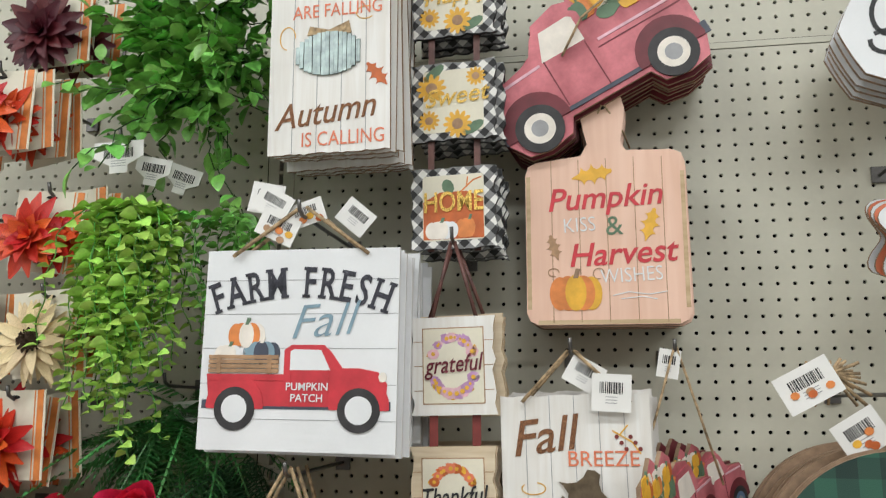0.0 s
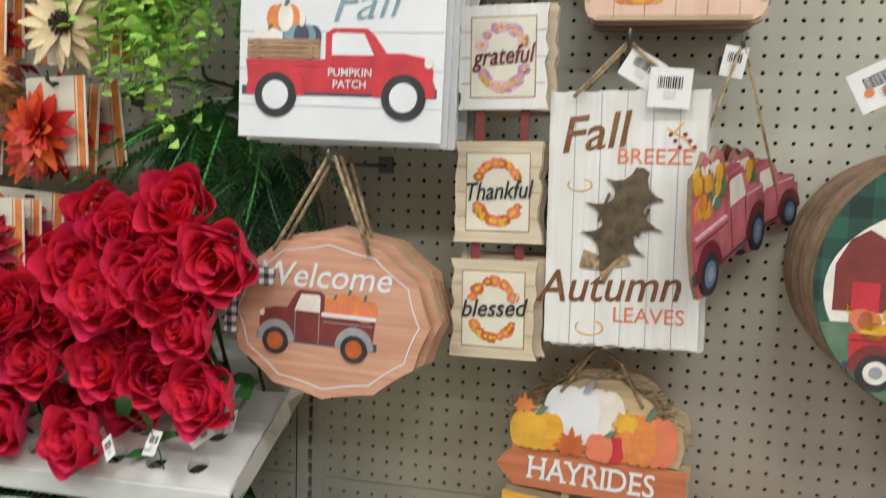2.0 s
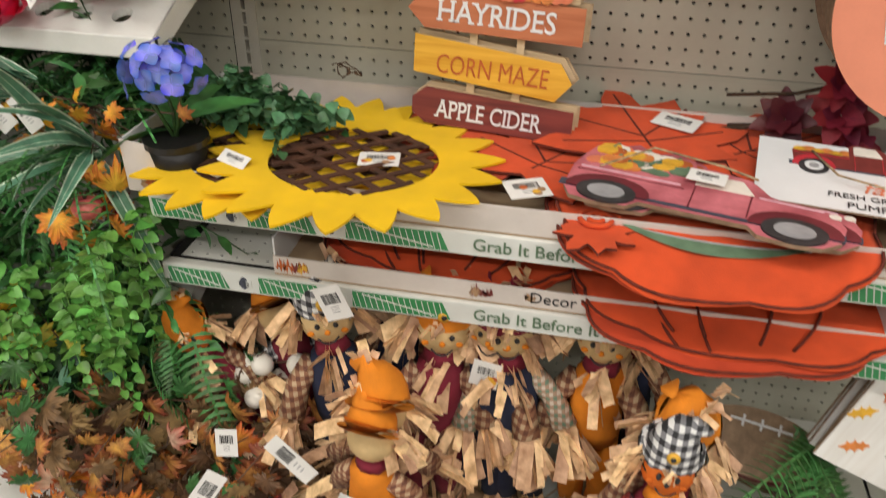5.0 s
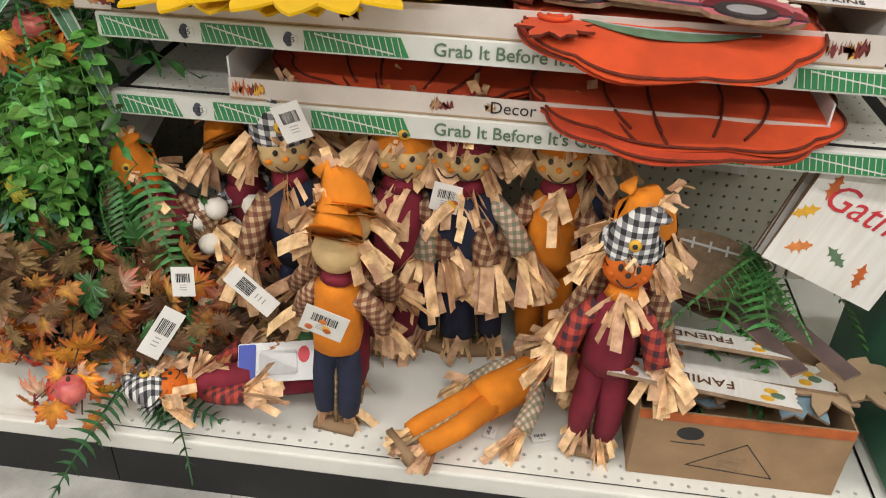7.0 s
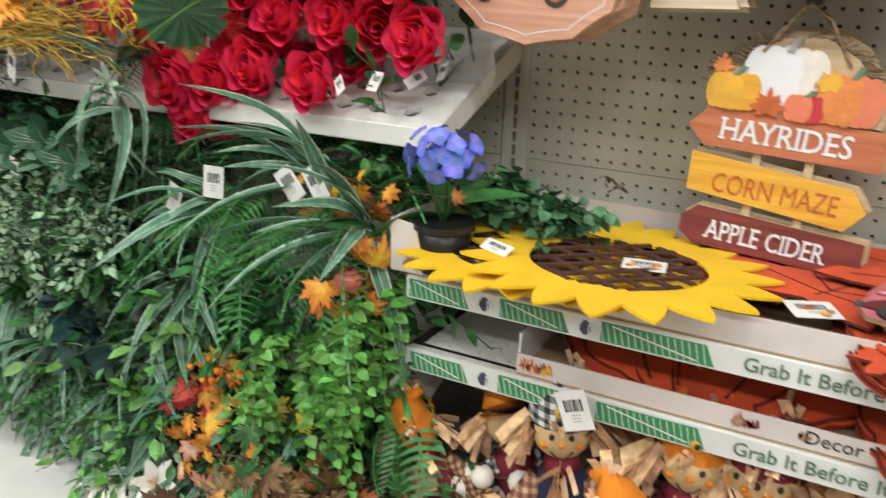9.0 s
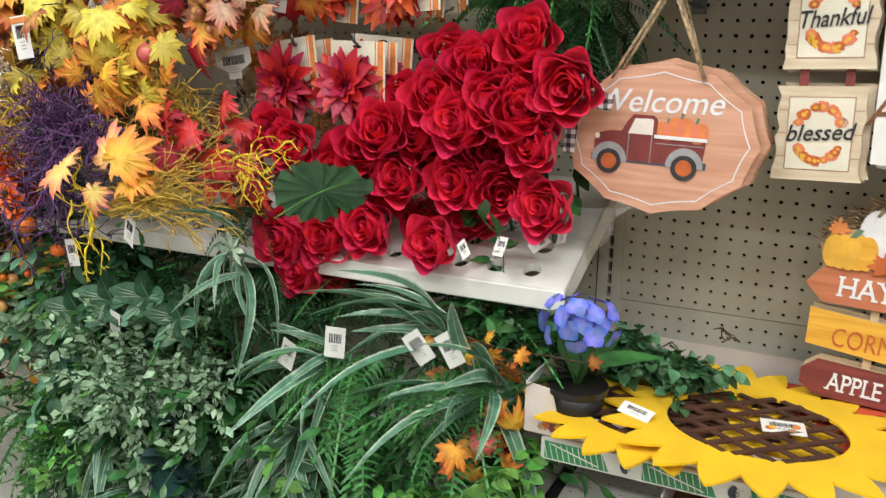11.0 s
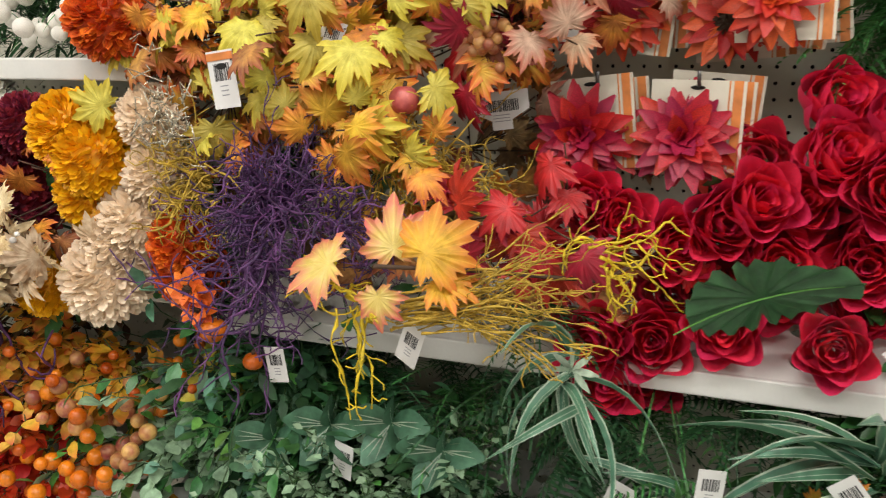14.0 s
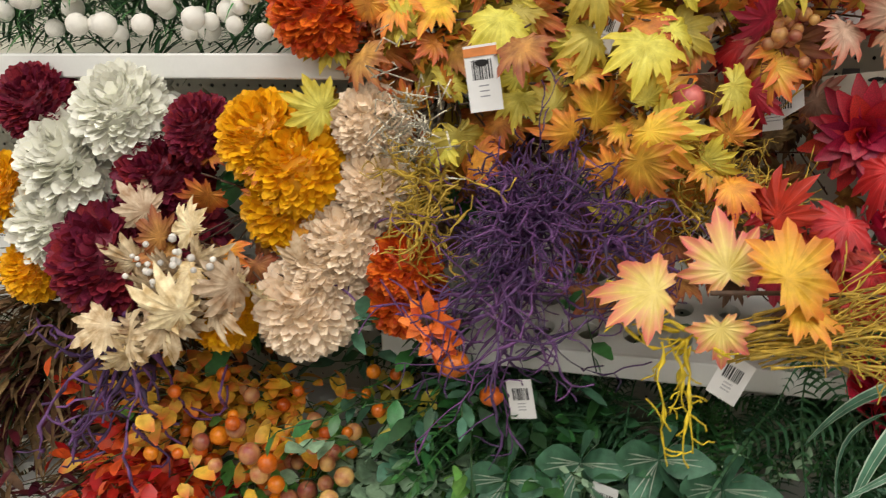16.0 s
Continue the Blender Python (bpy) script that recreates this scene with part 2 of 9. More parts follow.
M["jute"] = mat("jute_cord", (0.42, 0.30, 0.17), 0.9, 0.3, 120, 0.5)
M["ribbon"] = mat("brown_ribbon", (0.13, 0.055, 0.045), 0.5, 0.2, 50, 0.1)
M["gingham_b"] = checks("black_white_gingham", (0.75, 0.74, 0.70), (0.22, 0.22, 0.22), (0.025, 0.025, 0.025), 0.022, turn=0.785)
M["buffalo"] = checks("black_white_buffalo", (0.72, 0.72, 0.70), (0.20, 0.20, 0.21), (0.02, 0.02, 0.022), 0.014)
M["plaid_g"] = checks("green_buffalo", (0.03, 0.10, 0.065), (0.022, 0.062, 0.045), (0.014, 0.035, 0.028), 0.05)
M["strip_g"] = mat("green_price_strip", (0.035, 0.26, 0.09), 0.4, 0.08, 30, 0.02)
M["strip_w"] = mat("white_price_strip", (0.70, 0.72, 0.68), 0.35, 0.03, 20, 0.02)
M["tray"] = mat("display_tray_card", (0.66, 0.60, 0.55), 0.7, 0.05, 12, 0.05)
M["felt_o"] = mat("orange_red_felt", (0.66, 0.075, 0.015), 0.95, 0.12, 14, 0.5, sheen=0.05, fine=600)
M["felt_o2"] = mat("deep_orange_felt", (0.50, 0.05, 0.012), 0.95, 0.12, 14, 0.5, sheen=0.05, fine=600)
M["felt_y"] = mat("yellow_felt", (0.86, 0.53, 0.0), 0.95, 0.06, 14, 0.5, sheen=0.05, fine=600)
M["felt_b"] = mat("brown_felt", (0.085, 0.032, 0.014), 0.95, 0.2, 30, 0.5, fine=600)
M["trim_dk"] = mat("dark_stitching", (0.14, 0.02, 0.008), 0.9, 0.2, 60, 0.3)
M["pot"] = mat("black_pot", (0.012, 0.011, 0.011), 0.35, 0.2, 20)


# ---- mesh helpers ----
def mesh_ob(name, verts, faces, material, parent=None, label="", smooth=False):
    me = bpy.data.meshes.new(name)
    me.from_pydata([tuple(v) for v in verts], [], [tuple(f) for f in faces])
    for m in material if isinstance(material, (list, tuple)) else [material]:
        me.materials.append(m)
    if smooth:
        me.polygons.foreach_set("use_smooth", [True] * len(me.polygons))
    me.update()
    ob = new(name, me)
    if parent:
        ob.parent = parent
    if label:
        ob["label"] = label
    return ob


def part(name, bm, material, parent=None, label="", smooth=False):
    me = bpy.data.meshes.new(name)
    bm.to_mesh(me)
    bm.free()
    for m in material if isinstance(material, (list, tuple)) else [material]:
        me.materials.append(m)
    if smooth:
        me.polygons.foreach_set("use_smooth", [True] * len(me.polygons))
    ob = new(name, me)
    if parent:
        ob.parent = parent
    if label:
        ob["label"] = label
    return ob


def add_box(bm, x0, x1, y0, y1, z0, z1, bevel=0.0, mi=0):
    v = [bm.verts.new(p) for p in ((x0, y0, z0), (x1, y0, z0), (x1, y1, z0), (x0, y1, z0), (x0, y0, z1), (x1, y0, z1), (x1, y1, z1), (x0, y1, z1))]
    fs = [bm.faces.new([v[i] for i in f]) for f in ((0, 3, 2, 1), (4, 5, 6, 7), (0, 1, 5, 4), (1, 2, 6, 5), (2, 3, 7, 6), (3, 0, 4, 7))]
    for f in fs:
        f.material_index = mi
    if bevel:
        bmesh.ops.bevel(bm, geom=list({e for f in fs for e in f.edges}), offset=bevel, segments=2, affect="EDGES", profile=0.5)


def box(name, x0, x1, y0, y1, z0, z1, material, parent=None, label="", bevel=0.0):
    bm = bmesh.new()
    add_box(bm, x0, x1, y0, y1, z0, z1, bevel)
    return part(name, bm, material, parent, label)


def add_prism(bm, pts, y0, y1, mi=0, edge=None):
    """A flat shape: pts in the plane x-z, front at y0, back at y1."""
    area = sum(a[0] * b[1] - b[0] * a[1] for a, b in zip(pts, pts[1:] + pts[:1]))
    if area < 0:
        pts = pts[::-1]
    a = [bm.verts.new((x, y0, z)) for x, z in pts]
    b = [bm.verts.new((x, y1, z)) for x, z in pts]
    f = bm.faces.new(a)
    g = bm.faces.new(b[::-1])
    f.material_index = mi
    g.material_index = mi if edge is None else edge
    for i in range(len(pts)):
        j = (i + 1) % len(pts)
        q = bm.faces.new((a[j], a[i], b[i], b[j]))
        q.material_index = mi if edge is None else edge


def prism(name, pts, y0, y1, material, parent=None, label="", edge=None):
    bm = bmesh.new()
    add_prism(bm, [tuple(p) for p in pts], y0, y1, 0, 1 if edge else None)
    return part(name, bm, [material, edge] if edge else material, parent, label)


def ell(cx, cz, rx, rz, n=24, a0=0.0, a1=2 * math.pi, turn=0.0):
    full = abs(a1 - a0 - 2 * math.pi) < 1e-6
    out = []
    for i in range(n if full else n + 1):
        a = a0 + (a1 - a0) * i / n
        x, z = rx * math.cos(a), rz * math.sin(a)
        out.append((cx + x * math.cos(turn) - z * math.sin(turn), cz + x * math.sin(turn) + z * math.cos(turn)))
    return out


def rrect(x0, x1, z0, z1, r, n=5):
    out = []
    for cx, cz, a in ((x1 - r, z1 - r, 0), (x0 + r, z1 - r, 90), (x0 + r, z0 + r, 180), (x1 - r, z0 + r, 270)):
        for i in range(n + 1):
            q = radians(a + 90 * i / n)
            out.append((cx + r * math.cos(q), cz + r * math.sin(q)))
    return out


def ragged(x0, x1, z0, z1, amp, n, rnd, sides="tb"):
    """A board's outline with worn ends."""
    top = [(x1 + (x0 - x1) * i / n, z1 + (rnd.uniform(-amp, 0) if "t" in sides else 0)) for i in range(n + 1)]
    left = [(x0 + (rnd.uniform(0, amp) if "l" in sides else 0), z1 + (z0 - z1) * i / n) for i in range(1, n)]
    bot = [(x0 + (x1 - x0) * i / n, z0 + (rnd.uniform(0, amp) if "b" in sides else 0)) for i in range(n + 1)]
    right = [(x1 - (rnd.uniform(0, amp) if "r" in sides else 0), z0 + (z1 - z0) * i / n) for i in range(1, n)]
    return top + left + bot + right


def writing(name, body, size, material, parent, x, z, y=-0.0022, turn=0.0, shear=0.0, align="CENTER", extrude=0.0002, wide=1.0, bold=0.0, tall=1.0, serif=0.0):
    """Raised lettering in Blender's own font, in the plane x-z of its parent."""
    cu = bpy.data.curves.new("lettering", "FONT")
    cu.body, cu.size, cu.align_x, cu.extrude, cu.shear, cu.offset, cu.resolution_u = body, size, align, extrude, shear, bold * 0.45, 3
    tmp = bpy.data.objects.new("lettering", cu)
    scene.collection.objects.link(tmp)
    me = bpy.data.meshes.new_from_object(tmp.evaluated_get(bpy.context.evaluated_depsgraph_get()))
    bpy.data.objects.remove(tmp)
    bpy.data.curves.remove(cu)
    if serif:
        # slab feet on every flat end of a letter's strokes
        bm = bmesh.new()
        bm.from_mesh(me)
        ends = set()
        for e in bm.edges:
            a, b = e.verts[0].co, e.verts[1].co
            if abs(a.y - b.y) < 1e-5 and abs(a.x - b.x) > .05 * size:
                ends.add((round(min(a.x, b.x), 4), round(max(a.x, b.x), 4), round(a.y, 4)))
        lo, hi = min((q[2] for q in ends), default=0), max((q[2] for q in ends), default=0)
        for xa, xb, y_ in sorted(ends):
            if min(y_ - lo, hi - y_) > .03 * size:
                continue
            x1_ = xb + (0 if xb - xa > .28 * size else serif * size)
            y0_ = y_ if y_ - lo < hi - y_ else y_ - .075 * size
            add_box(bm, xa - serif * size, x1_, y0_, y0_ + .075 * size, -extrude, extrude + .0001)
        bm.to_mesh(me)
        bm.free()
    me.materials.clear()
    me.materials.append(material)
    ob = new(name, me)
    ob.parent = parent
    ob.matrix_basis = Matrix.Translation((x, y, z)) @ Matrix.Rotation(-turn, 4, "Y") @ Matrix.Rotation(radians(90), 4, "X") @ Matrix.Diagonal((wide, tall, 1, 1))
    return ob


def cord(name, lines, radius, material, parent=None, label="", res=1):
    """Round cords or stems through given points."""
    n = 6 if res else 4
    V, F = [], []
    for pts in lines:
        P = [Vector(q[:3]) for q in pts]
        side = None
        b = len(V)
        for i, p in enumerate(P):
            d = P[min(i + 1, len(P) - 1)] - P[max(i - 1, 0)]
            if d.length < 1e-9:
                d = Vector((0, 0, 1))
            d.normalize()
            if side is None or abs(side.dot(d)) > .98:
                side = d.orthogonal()
            side = (side - d * side.dot(d)).normalized()
            up = d.cross(side)
            r = radius * (pts[i][3] if len(pts[i]) > 3 else 1.0)
            for k in range(n):
                a = 2 * math.pi * k / n
                V.append(tuple(p + (side * math.cos(a) + up * math.sin(a)) * r))
        for i in range(len(P) - 1):
            for k in range(n):
                m = (k + 1) % n
                F.append((b + i * n + k, b + i * n + m, b + (i + 1) * n + m, b + (i + 1) * n + k))
        F.append(tuple(b + k for k in range(n))[::-1])
        F.append(tuple(b + (len(P) - 1) * n + k for k in range(n)))
    me = bpy.data.meshes.new(name)
    me.from_pydata(V, [], F)
    me.polygons.foreach_set("use_smooth", [True] * len(F))
    me.materials.append(material)
    ob = new(name, me)
    if parent:
        ob.parent = parent
    if label:
        ob["label"] = label
    if name in ("stems", "twigs", "mesh_veins", "straw"):
        ob["kind"] = "stuff"
    return ob


def scatter(name, template, mats, material, parent=None, label="", smooth=True):
    """Many copies of a small leaf or petal, joined into one mesh. template: verts, faces."""
    tv, tf = np.array(template[0], float), template[1]
    h = np.c_[tv, np.ones(len(tv))]
    A = np.array([[list(r) for r in m] for m in mats], float)
    V = np.einsum("kij,nj->kni", A[:, :3, :], h).reshape(-1, 3)
    n = len(tv)
    F = [tuple(i + k * n for i in f) for k in range(len(mats)) for f in tf]
    ob = mesh_ob(name, V.tolist(), F, material, parent, label, smooth)
    extra = template[2] if len(template) > 2 else {}
    if "slots" in extra:
        ob.data.polygons.foreach_set("material_index", list(extra["slots"]) * len(mats))
    for key in ("tip", "vein"):
        if key in extra:
            ob.data.attributes.new(key, "FLOAT", "POINT").data.foreach_set("value", list(extra[key]) * len(mats))
    if len(mats) > 8:
        ob["kind"] = "stuff"
    return ob


def thing(name, m, label, category, group="", kind=""):
    ob = new(name)
    ob.empty_display_size = 0.02
    ob.matrix_basis = m
    return tagged(ob, label, category, group, kind)


# ---- structure: floor, ceiling, the shelving run ----
WALL_X0, WALL_X1, AISLE = -4.0, 4.4, -4.3
TILE = 0.305
floor = box("floor", WALL_X0, WALL_X1, AISLE, 0.2, -0.06, -0.004, M["grime"])
tagged(floor, "grey speckled vinyl tile shop floor", "floor", kind="structure")
ceiling = box("ceiling", WALL_X0, WALL_X1, AISLE - 0.1, 0.2, CEILING_Z, CEILING_Z + 0.08, M["ceil"])
tagged(ceiling, "white shop ceiling above the aisle", "ceiling", kind="structure")
# walls out of view, added to enclose the aisle and set its bounce light
for nm, a in (("unseen_wall_west", (WALL_X0 - 0.1, WALL_X0, AISLE - 0.1, 0.2)), ("unseen_wall_east", (WALL_X1, WALL_X1 + 0.1, AISLE - 0.1, 0.2)), ("unseen_wall_south", (WALL_X0, WALL_X1, AISLE - 0.1, AISLE)), ("unseen_wall_north", (WALL_X0, WALL_X1, 0.12, 0.2))):
    tagged(box(nm, *a, 0, CEILING_Z, M["drab"]), "unseen plain drab wall added to close in the aisle", "wall", kind="structure")
M["tube"] = bpy.data.materials.new("tube_diffuser")
M["tube"].use_nodes = True
M["tube"].node_tree.nodes["Principled BSDF"].inputs["Emission Color"].default_value = (1, 0.96, 0.9, 1)
M["tube"].node_tree.nodes["Principled BSDF"].inputs["Emission Strength"].default_value = 2.0
for lx, ly in LAMPS:
    fx = tagged(box("ceiling_light", lx - 0.65, lx + 0.65, ly - 0.17, ly + 0.17, CEILING_Z - 0.05, CEILING_Z, M["ceil"]), "white ceiling light fitting with a long diffuser", "ceiling light", "ceiling lights over the aisle")
    box("diffuser", lx - 0.62, lx + 0.62, ly - 0.15, ly + 0.15, CEILING_Z - 0.062, CEILING_Z - 0.05, M["tube"], fx)

PITCH, ROW0, COL0 = 0.0254, 0.88, 0.0368


def peg_sheet(cols, rows, r=0.0033, depth=0.006):
    """A sheet with round holes on a one-inch grid; its corner at the origin, face at y = 0."""
    V, F = [], []
    s = PITCH
    oct_ = [(math.cos(radians(22.5 + 45 * k)), math.sin(radians(22.5 + 45 * k))) for k in range(8)]
    sq = [(1, .41), (.41, 1), (-.41, 1), (-1, .41), (-1, -.41), (-.41, -1), (.41, -1), (1, -.41)]
    for i in range(cols):
        for j in range(rows):
            cx, cz, b = (i + .5) * s, (j + .5) * s, len(V)
            V += [(cx + x * s / 2, 0, cz + z * s / 2) for x, z in sq]
            V += [(cx + x * r, 0, cz + z * r) for x, z in oct_]
            V += [(cx + x * r, depth, cz + z * r) for x, z in oct_]
            V += [(cx + x * s / 2, 0, cz + z * s / 2) for x, z in ((1, 1), (-1, 1), (-1, -1), (1, -1))]
            for k in range(8):
                n = (k + 1) % 8
                F.append((b + k, b + 8 + k, b + 8 + n, b + n))
                F.append((b + 8 + k, b + 16 + k, b + 16 + n, b + 8 + n))
            for k, c in ((0, 24), (2, 25), (4, 26), (6, 27)):
                F.append((b + k, b + k + 1, b + c))
    return V, F


BAY = 1.219
run = thing("pegboard_wall", pose(0, 0, 0), "beige perforated pegboard back panels of the shelving run", "pegboard", kind="structure")
V, F = peg_sheet(46, 48)
V2, F2 = peg_sheet(46, 32)
tall, low = None, None
for k in range(-3, 3):
    x0 = k * BAY + COL0 - PITCH / 2
    for vv, z0, keep in ((V, ROW0 - PITCH * 0.5, "tall"), (V2, ROW0 - PITCH * 33.0 + 0.002, "low"), (V2, ROW0 + PITCH * 48.0, "low")):
        src = tall if keep == "tall" else low
        if src is None:
            p = mesh_ob("peg_panel", vv, F if keep == "tall" else F2, M["peg"], run)
            if keep == "tall":
                tall = p
            else:
                low = p
        else:
            p = new("peg_panel", src.data)
            p.parent = run
        p.location = (x0, 0, z0)
    # seam rail between the panels
    box("panel_rail", x0, x0 + 46 * PITCH, -0.0015, 0.004, ROW0 - PITCH * 0.92, ROW0 - PITCH * 0.55, M["peg"], run)
    box("panel_rail", x0, x0 + 46 * PITCH, -0.0015, 0.004, ROW0 + PITCH * 47.55, ROW0 + PITCH * 47.95, M["peg"], run)
    # near-black sheet behind the panels: its colour stands for the shade in the holes
    box("shade_backing", k * BAY, (k + 1) * BAY, 0.03, 0.04, 0.0, 2.6, M["dark"], run)
for k in range(-3, 4):
    up = thing("slotted_upright", pose(k * BAY, 0, 0), "beige steel upright with a row of dark slots", "upright", "uprights of the shelving", "structure")
    bm = bmesh.new()
    for a, b in ((-0.024, -0.0035), (0.0035, 0.024)):
        add_box(bm, a, b, -0.003, 0.02, 0.0, 2.6, 0.001)
    for i in range(100):
        add_box(bm, -0.0035, 0.0035, -0.0028, 0.015, i * PITCH, i * PITCH + 0.006)
    part("post", bm, M["steel"], up)


def shelf_plate(name, x0, x1, depth, z_front, z_back, lip, label, holes=()):
    """A steel shelf with a turned-down front lip; a sloping one has round stem holes through it."""
    root = thing(name, pose(0, 0, 0), label, "shelf", "", "structure")
    slope = (z_back - z_front) / depth
    bm = bmesh.new()
    zz = lambda y: z_front + (y + depth) * slope
    sheet = lambda xa, xb, ya, yb: bm.faces.new([bm.verts.new((a, b, zz(b))) for a, b in ((xa, ya), (xb, ya), (xb, yb), (xa, yb))])
    if not holes:
        sheet(x0, x1, -depth, 0)
    else:
        dx, dy, n, r = 0.065, 0.06, 16, 0.0158
        cols, rows = int((x1 - x0 - 0.04) / dx), int((depth - 0.02) / dy)
        xr, yf = x1 - 0.0385, -depth + 0.01
        xl, yb = xr - cols * dx, yf + rows * dy
        sheet(x0, xl, -depth, 0)
        sheet(xr, x1, -depth, 0)
        sheet(xl, xr, -depth, yf)
        sheet(xl, xr, yb, 0)
        for i in range(cols):
            for j in range(rows):
                cx, cy = xl + (i + .5) * dx, yf + (j + .5) * dy
                corner = [bm.verts.new((cx + a * dx / 2, cy + b * dy / 2, zz(cy + b * dy / 2))) for a, b in ((1, 1), (-1, 1), (-1, -1), (1, -1))]
                ring = [bm.verts.new((cx + r * math.cos(2 * math.pi * (q + .5) / n), cy + r * math.sin(2 * math.pi * (q + .5) / n), zz(cy + r * math.sin(2 * math.pi * (q + .5) / n)))) for q in range(n)]
                deep = [bm.verts.new((v.co.x, v.co.y, v.co.z - 0.012)) for v in ring]
                for s in range(4):
                    q0 = s * 4
                    for q in range(q0, q0 + 3):
                        bm.faces.new((corner[s], ring[q + 1], ring[q]))
                    bm.faces.new((corner[s], corner[(s + 1) % 4], ring[(q0 + 4) % n], ring[q0 + 3]))
                for q in range(n):
                    bm.faces.new((ring[q], ring[(q + 1) % n], deep[(q + 1) % n], deep[q]))
    part("plate", bm, M["shelf"], root)
    bm = bmesh.new()
    add_box(bm, x0, x1, -depth - 0.004, -depth + 0.010, z_front - lip, z_front + 0.001, 0.003)
    part("front_lip", bm, M["shelf"], root)
    for xa in (x0, x1 - 0.004):
        bm = bmesh.new()
        v = [bm.verts.new(p) for p in ((xa, -depth, z_front), (xa, 0, z_back), (xa, 0, z_back - 0.05), (xa, -depth, z_front - lip), (xa + 0.004, -depth, z_front), (xa + 0.004, 0, z_back), (xa + 0.004, 0, z_back - 0.05), (xa + 0.004, -depth, z_front - lip))]
        for f in ((0, 1, 2, 3), (7, 6, 5, 4), (0, 4, 5, 1), (3, 2, 6, 7), (0, 3, 7, 4), (1, 5, 6, 2)):
            bm.faces.new([v[i] for i in f])
        part("side_bracket", bm, M["shelf"], root)
    return root


shelf_plate("flower_shelf", -BAY + 0.004, 0.006, 0.31, 0.963, 1.096, 0.034, "pale sloping steel shelf with round stem holes", True)
shelf_plate("flower_shelf", -2 * BAY + 0.004, -BAY - 0.002, 0.33, 1.005, 1.115, 0.034, "pale sloping steel shelf with round stem holes", True)
shelf_plate("flower_shelf", -BAY + 0.004, 0.0, 0.33, 0.52, 0.64, 0.034, "pale sloping steel shelf under the greenery", True)
shelf_plate("flower_shelf", -2 * BAY + 0.004, -BAY - 0.002, 0.33, 0.60, 0.72, 0.034, "pale sloping steel shelf under the autumn sprays", True)
shelf_plate("upper_shelf", -2 * BAY + 0.004, -BAY - 0.002, 0.376, 1.373, 1.373, 0.034, "pale steel shelf holding white pod sprays")
shelf_plate("tray_shelf", 0.008, BAY - 0.006, 0.405, 0.757, 0.757, 0.035, "pale steel shelf holding a display tray of felt mats")
shelf_plate("tray_shelf", 0.008, BAY - 0.006, 0.405, 0.637, 0.637, 0.035, "pale steel shelf holding a tray of felt pumpkins")
shelf_plate("base_deck", -BAY * 2, -0.001, 0.64, 0.155, 0.155, 0.03, "beige steel base deck of the shelving")
# base deck of the main bay: two rows of small holes near its front
deck = thing("base_deck", pose(0, 0, 0), "beige perforated steel base deck, scattered with fallen things", "shelf", "", "structure")
box("deck_plate", 0.001, BAY - 0.002, -0.575, 0.0, 0.14, 0.155, M["shelf"], deck)
DV, DF = peg_sheet(47, 2, 0.0034, 0.01)
strip = mesh_ob("hole_rows", [(x, z - 0.6258, 0.155 - y) for x, y, z in DV], [f[::-1] for f in DF], M["shelf"], deck)
strip.location.x = 0.0125
box("front_lip", 0.001, BAY - 0.002, -0.645, -0.6258, 0.12, 0.1552, M["shelf"], deck, bevel=0.004)
box("joint", 0.001, 0.0125, -0.6258, -0.575, 0.14, 0.155, M["shelf"], deck)
box("joint", 0.0125 + 47 * PITCH, BAY - 0.002, -0.6258, -0.575, 0.14, 0.155, M["shelf"], deck)
# dark sheet added under the deck's holes, coloured as their shade
box("hole_shade_sheet", 0.0, BAY, -0.626, -0.575, 0.125, 0.13, M["dark"], deck)
shelf_plate("base_deck", BAY, BAY * 2, 0.64, 0.155, 0.155, 0.03, "beige steel base deck of the shelving")
for k in range(-3, 3):
    tagged(box("kick_plate", k * BAY + 0.001, (k + 1) * BAY - 0.001, -0.612, -0.59, 0.0, 0.125, M["kick"]), "black kick plate under the base deck", "kick plate", "kick plates", "structure")
# plain shelving block added out of view across the aisle, toned for bounce light
tagged(box("unseen_opposite_shelving", WALL_X0, WALL_X1, AISLE + 0.001, AISLE + 0.12, 0.0, 1.9, M["drab"]), "unseen drab block added across the aisle, standing for shelving", "shelving", kind="structure")


for z in (.757, .637):
    SV, SF = peg_sheet(45, 13, .0026, .0012)
    # dark sheet between plate and perforated top, painted in for shade in the holes
    box("hole_shade_sheet", .012, 1.20, -.39, -.04, z + .0004, z + .0009, M["dark"])["kind"] = "structure"
    top = mesh_ob("perforated_top", [(x + .03, q - .385, z + .0024 - y) for x, y, q in SV], [f[::-1] for f in SF], M["shelf"])
    tagged(top, "pale perforated steel top of a tray shelf", "shelf", kind="structure")


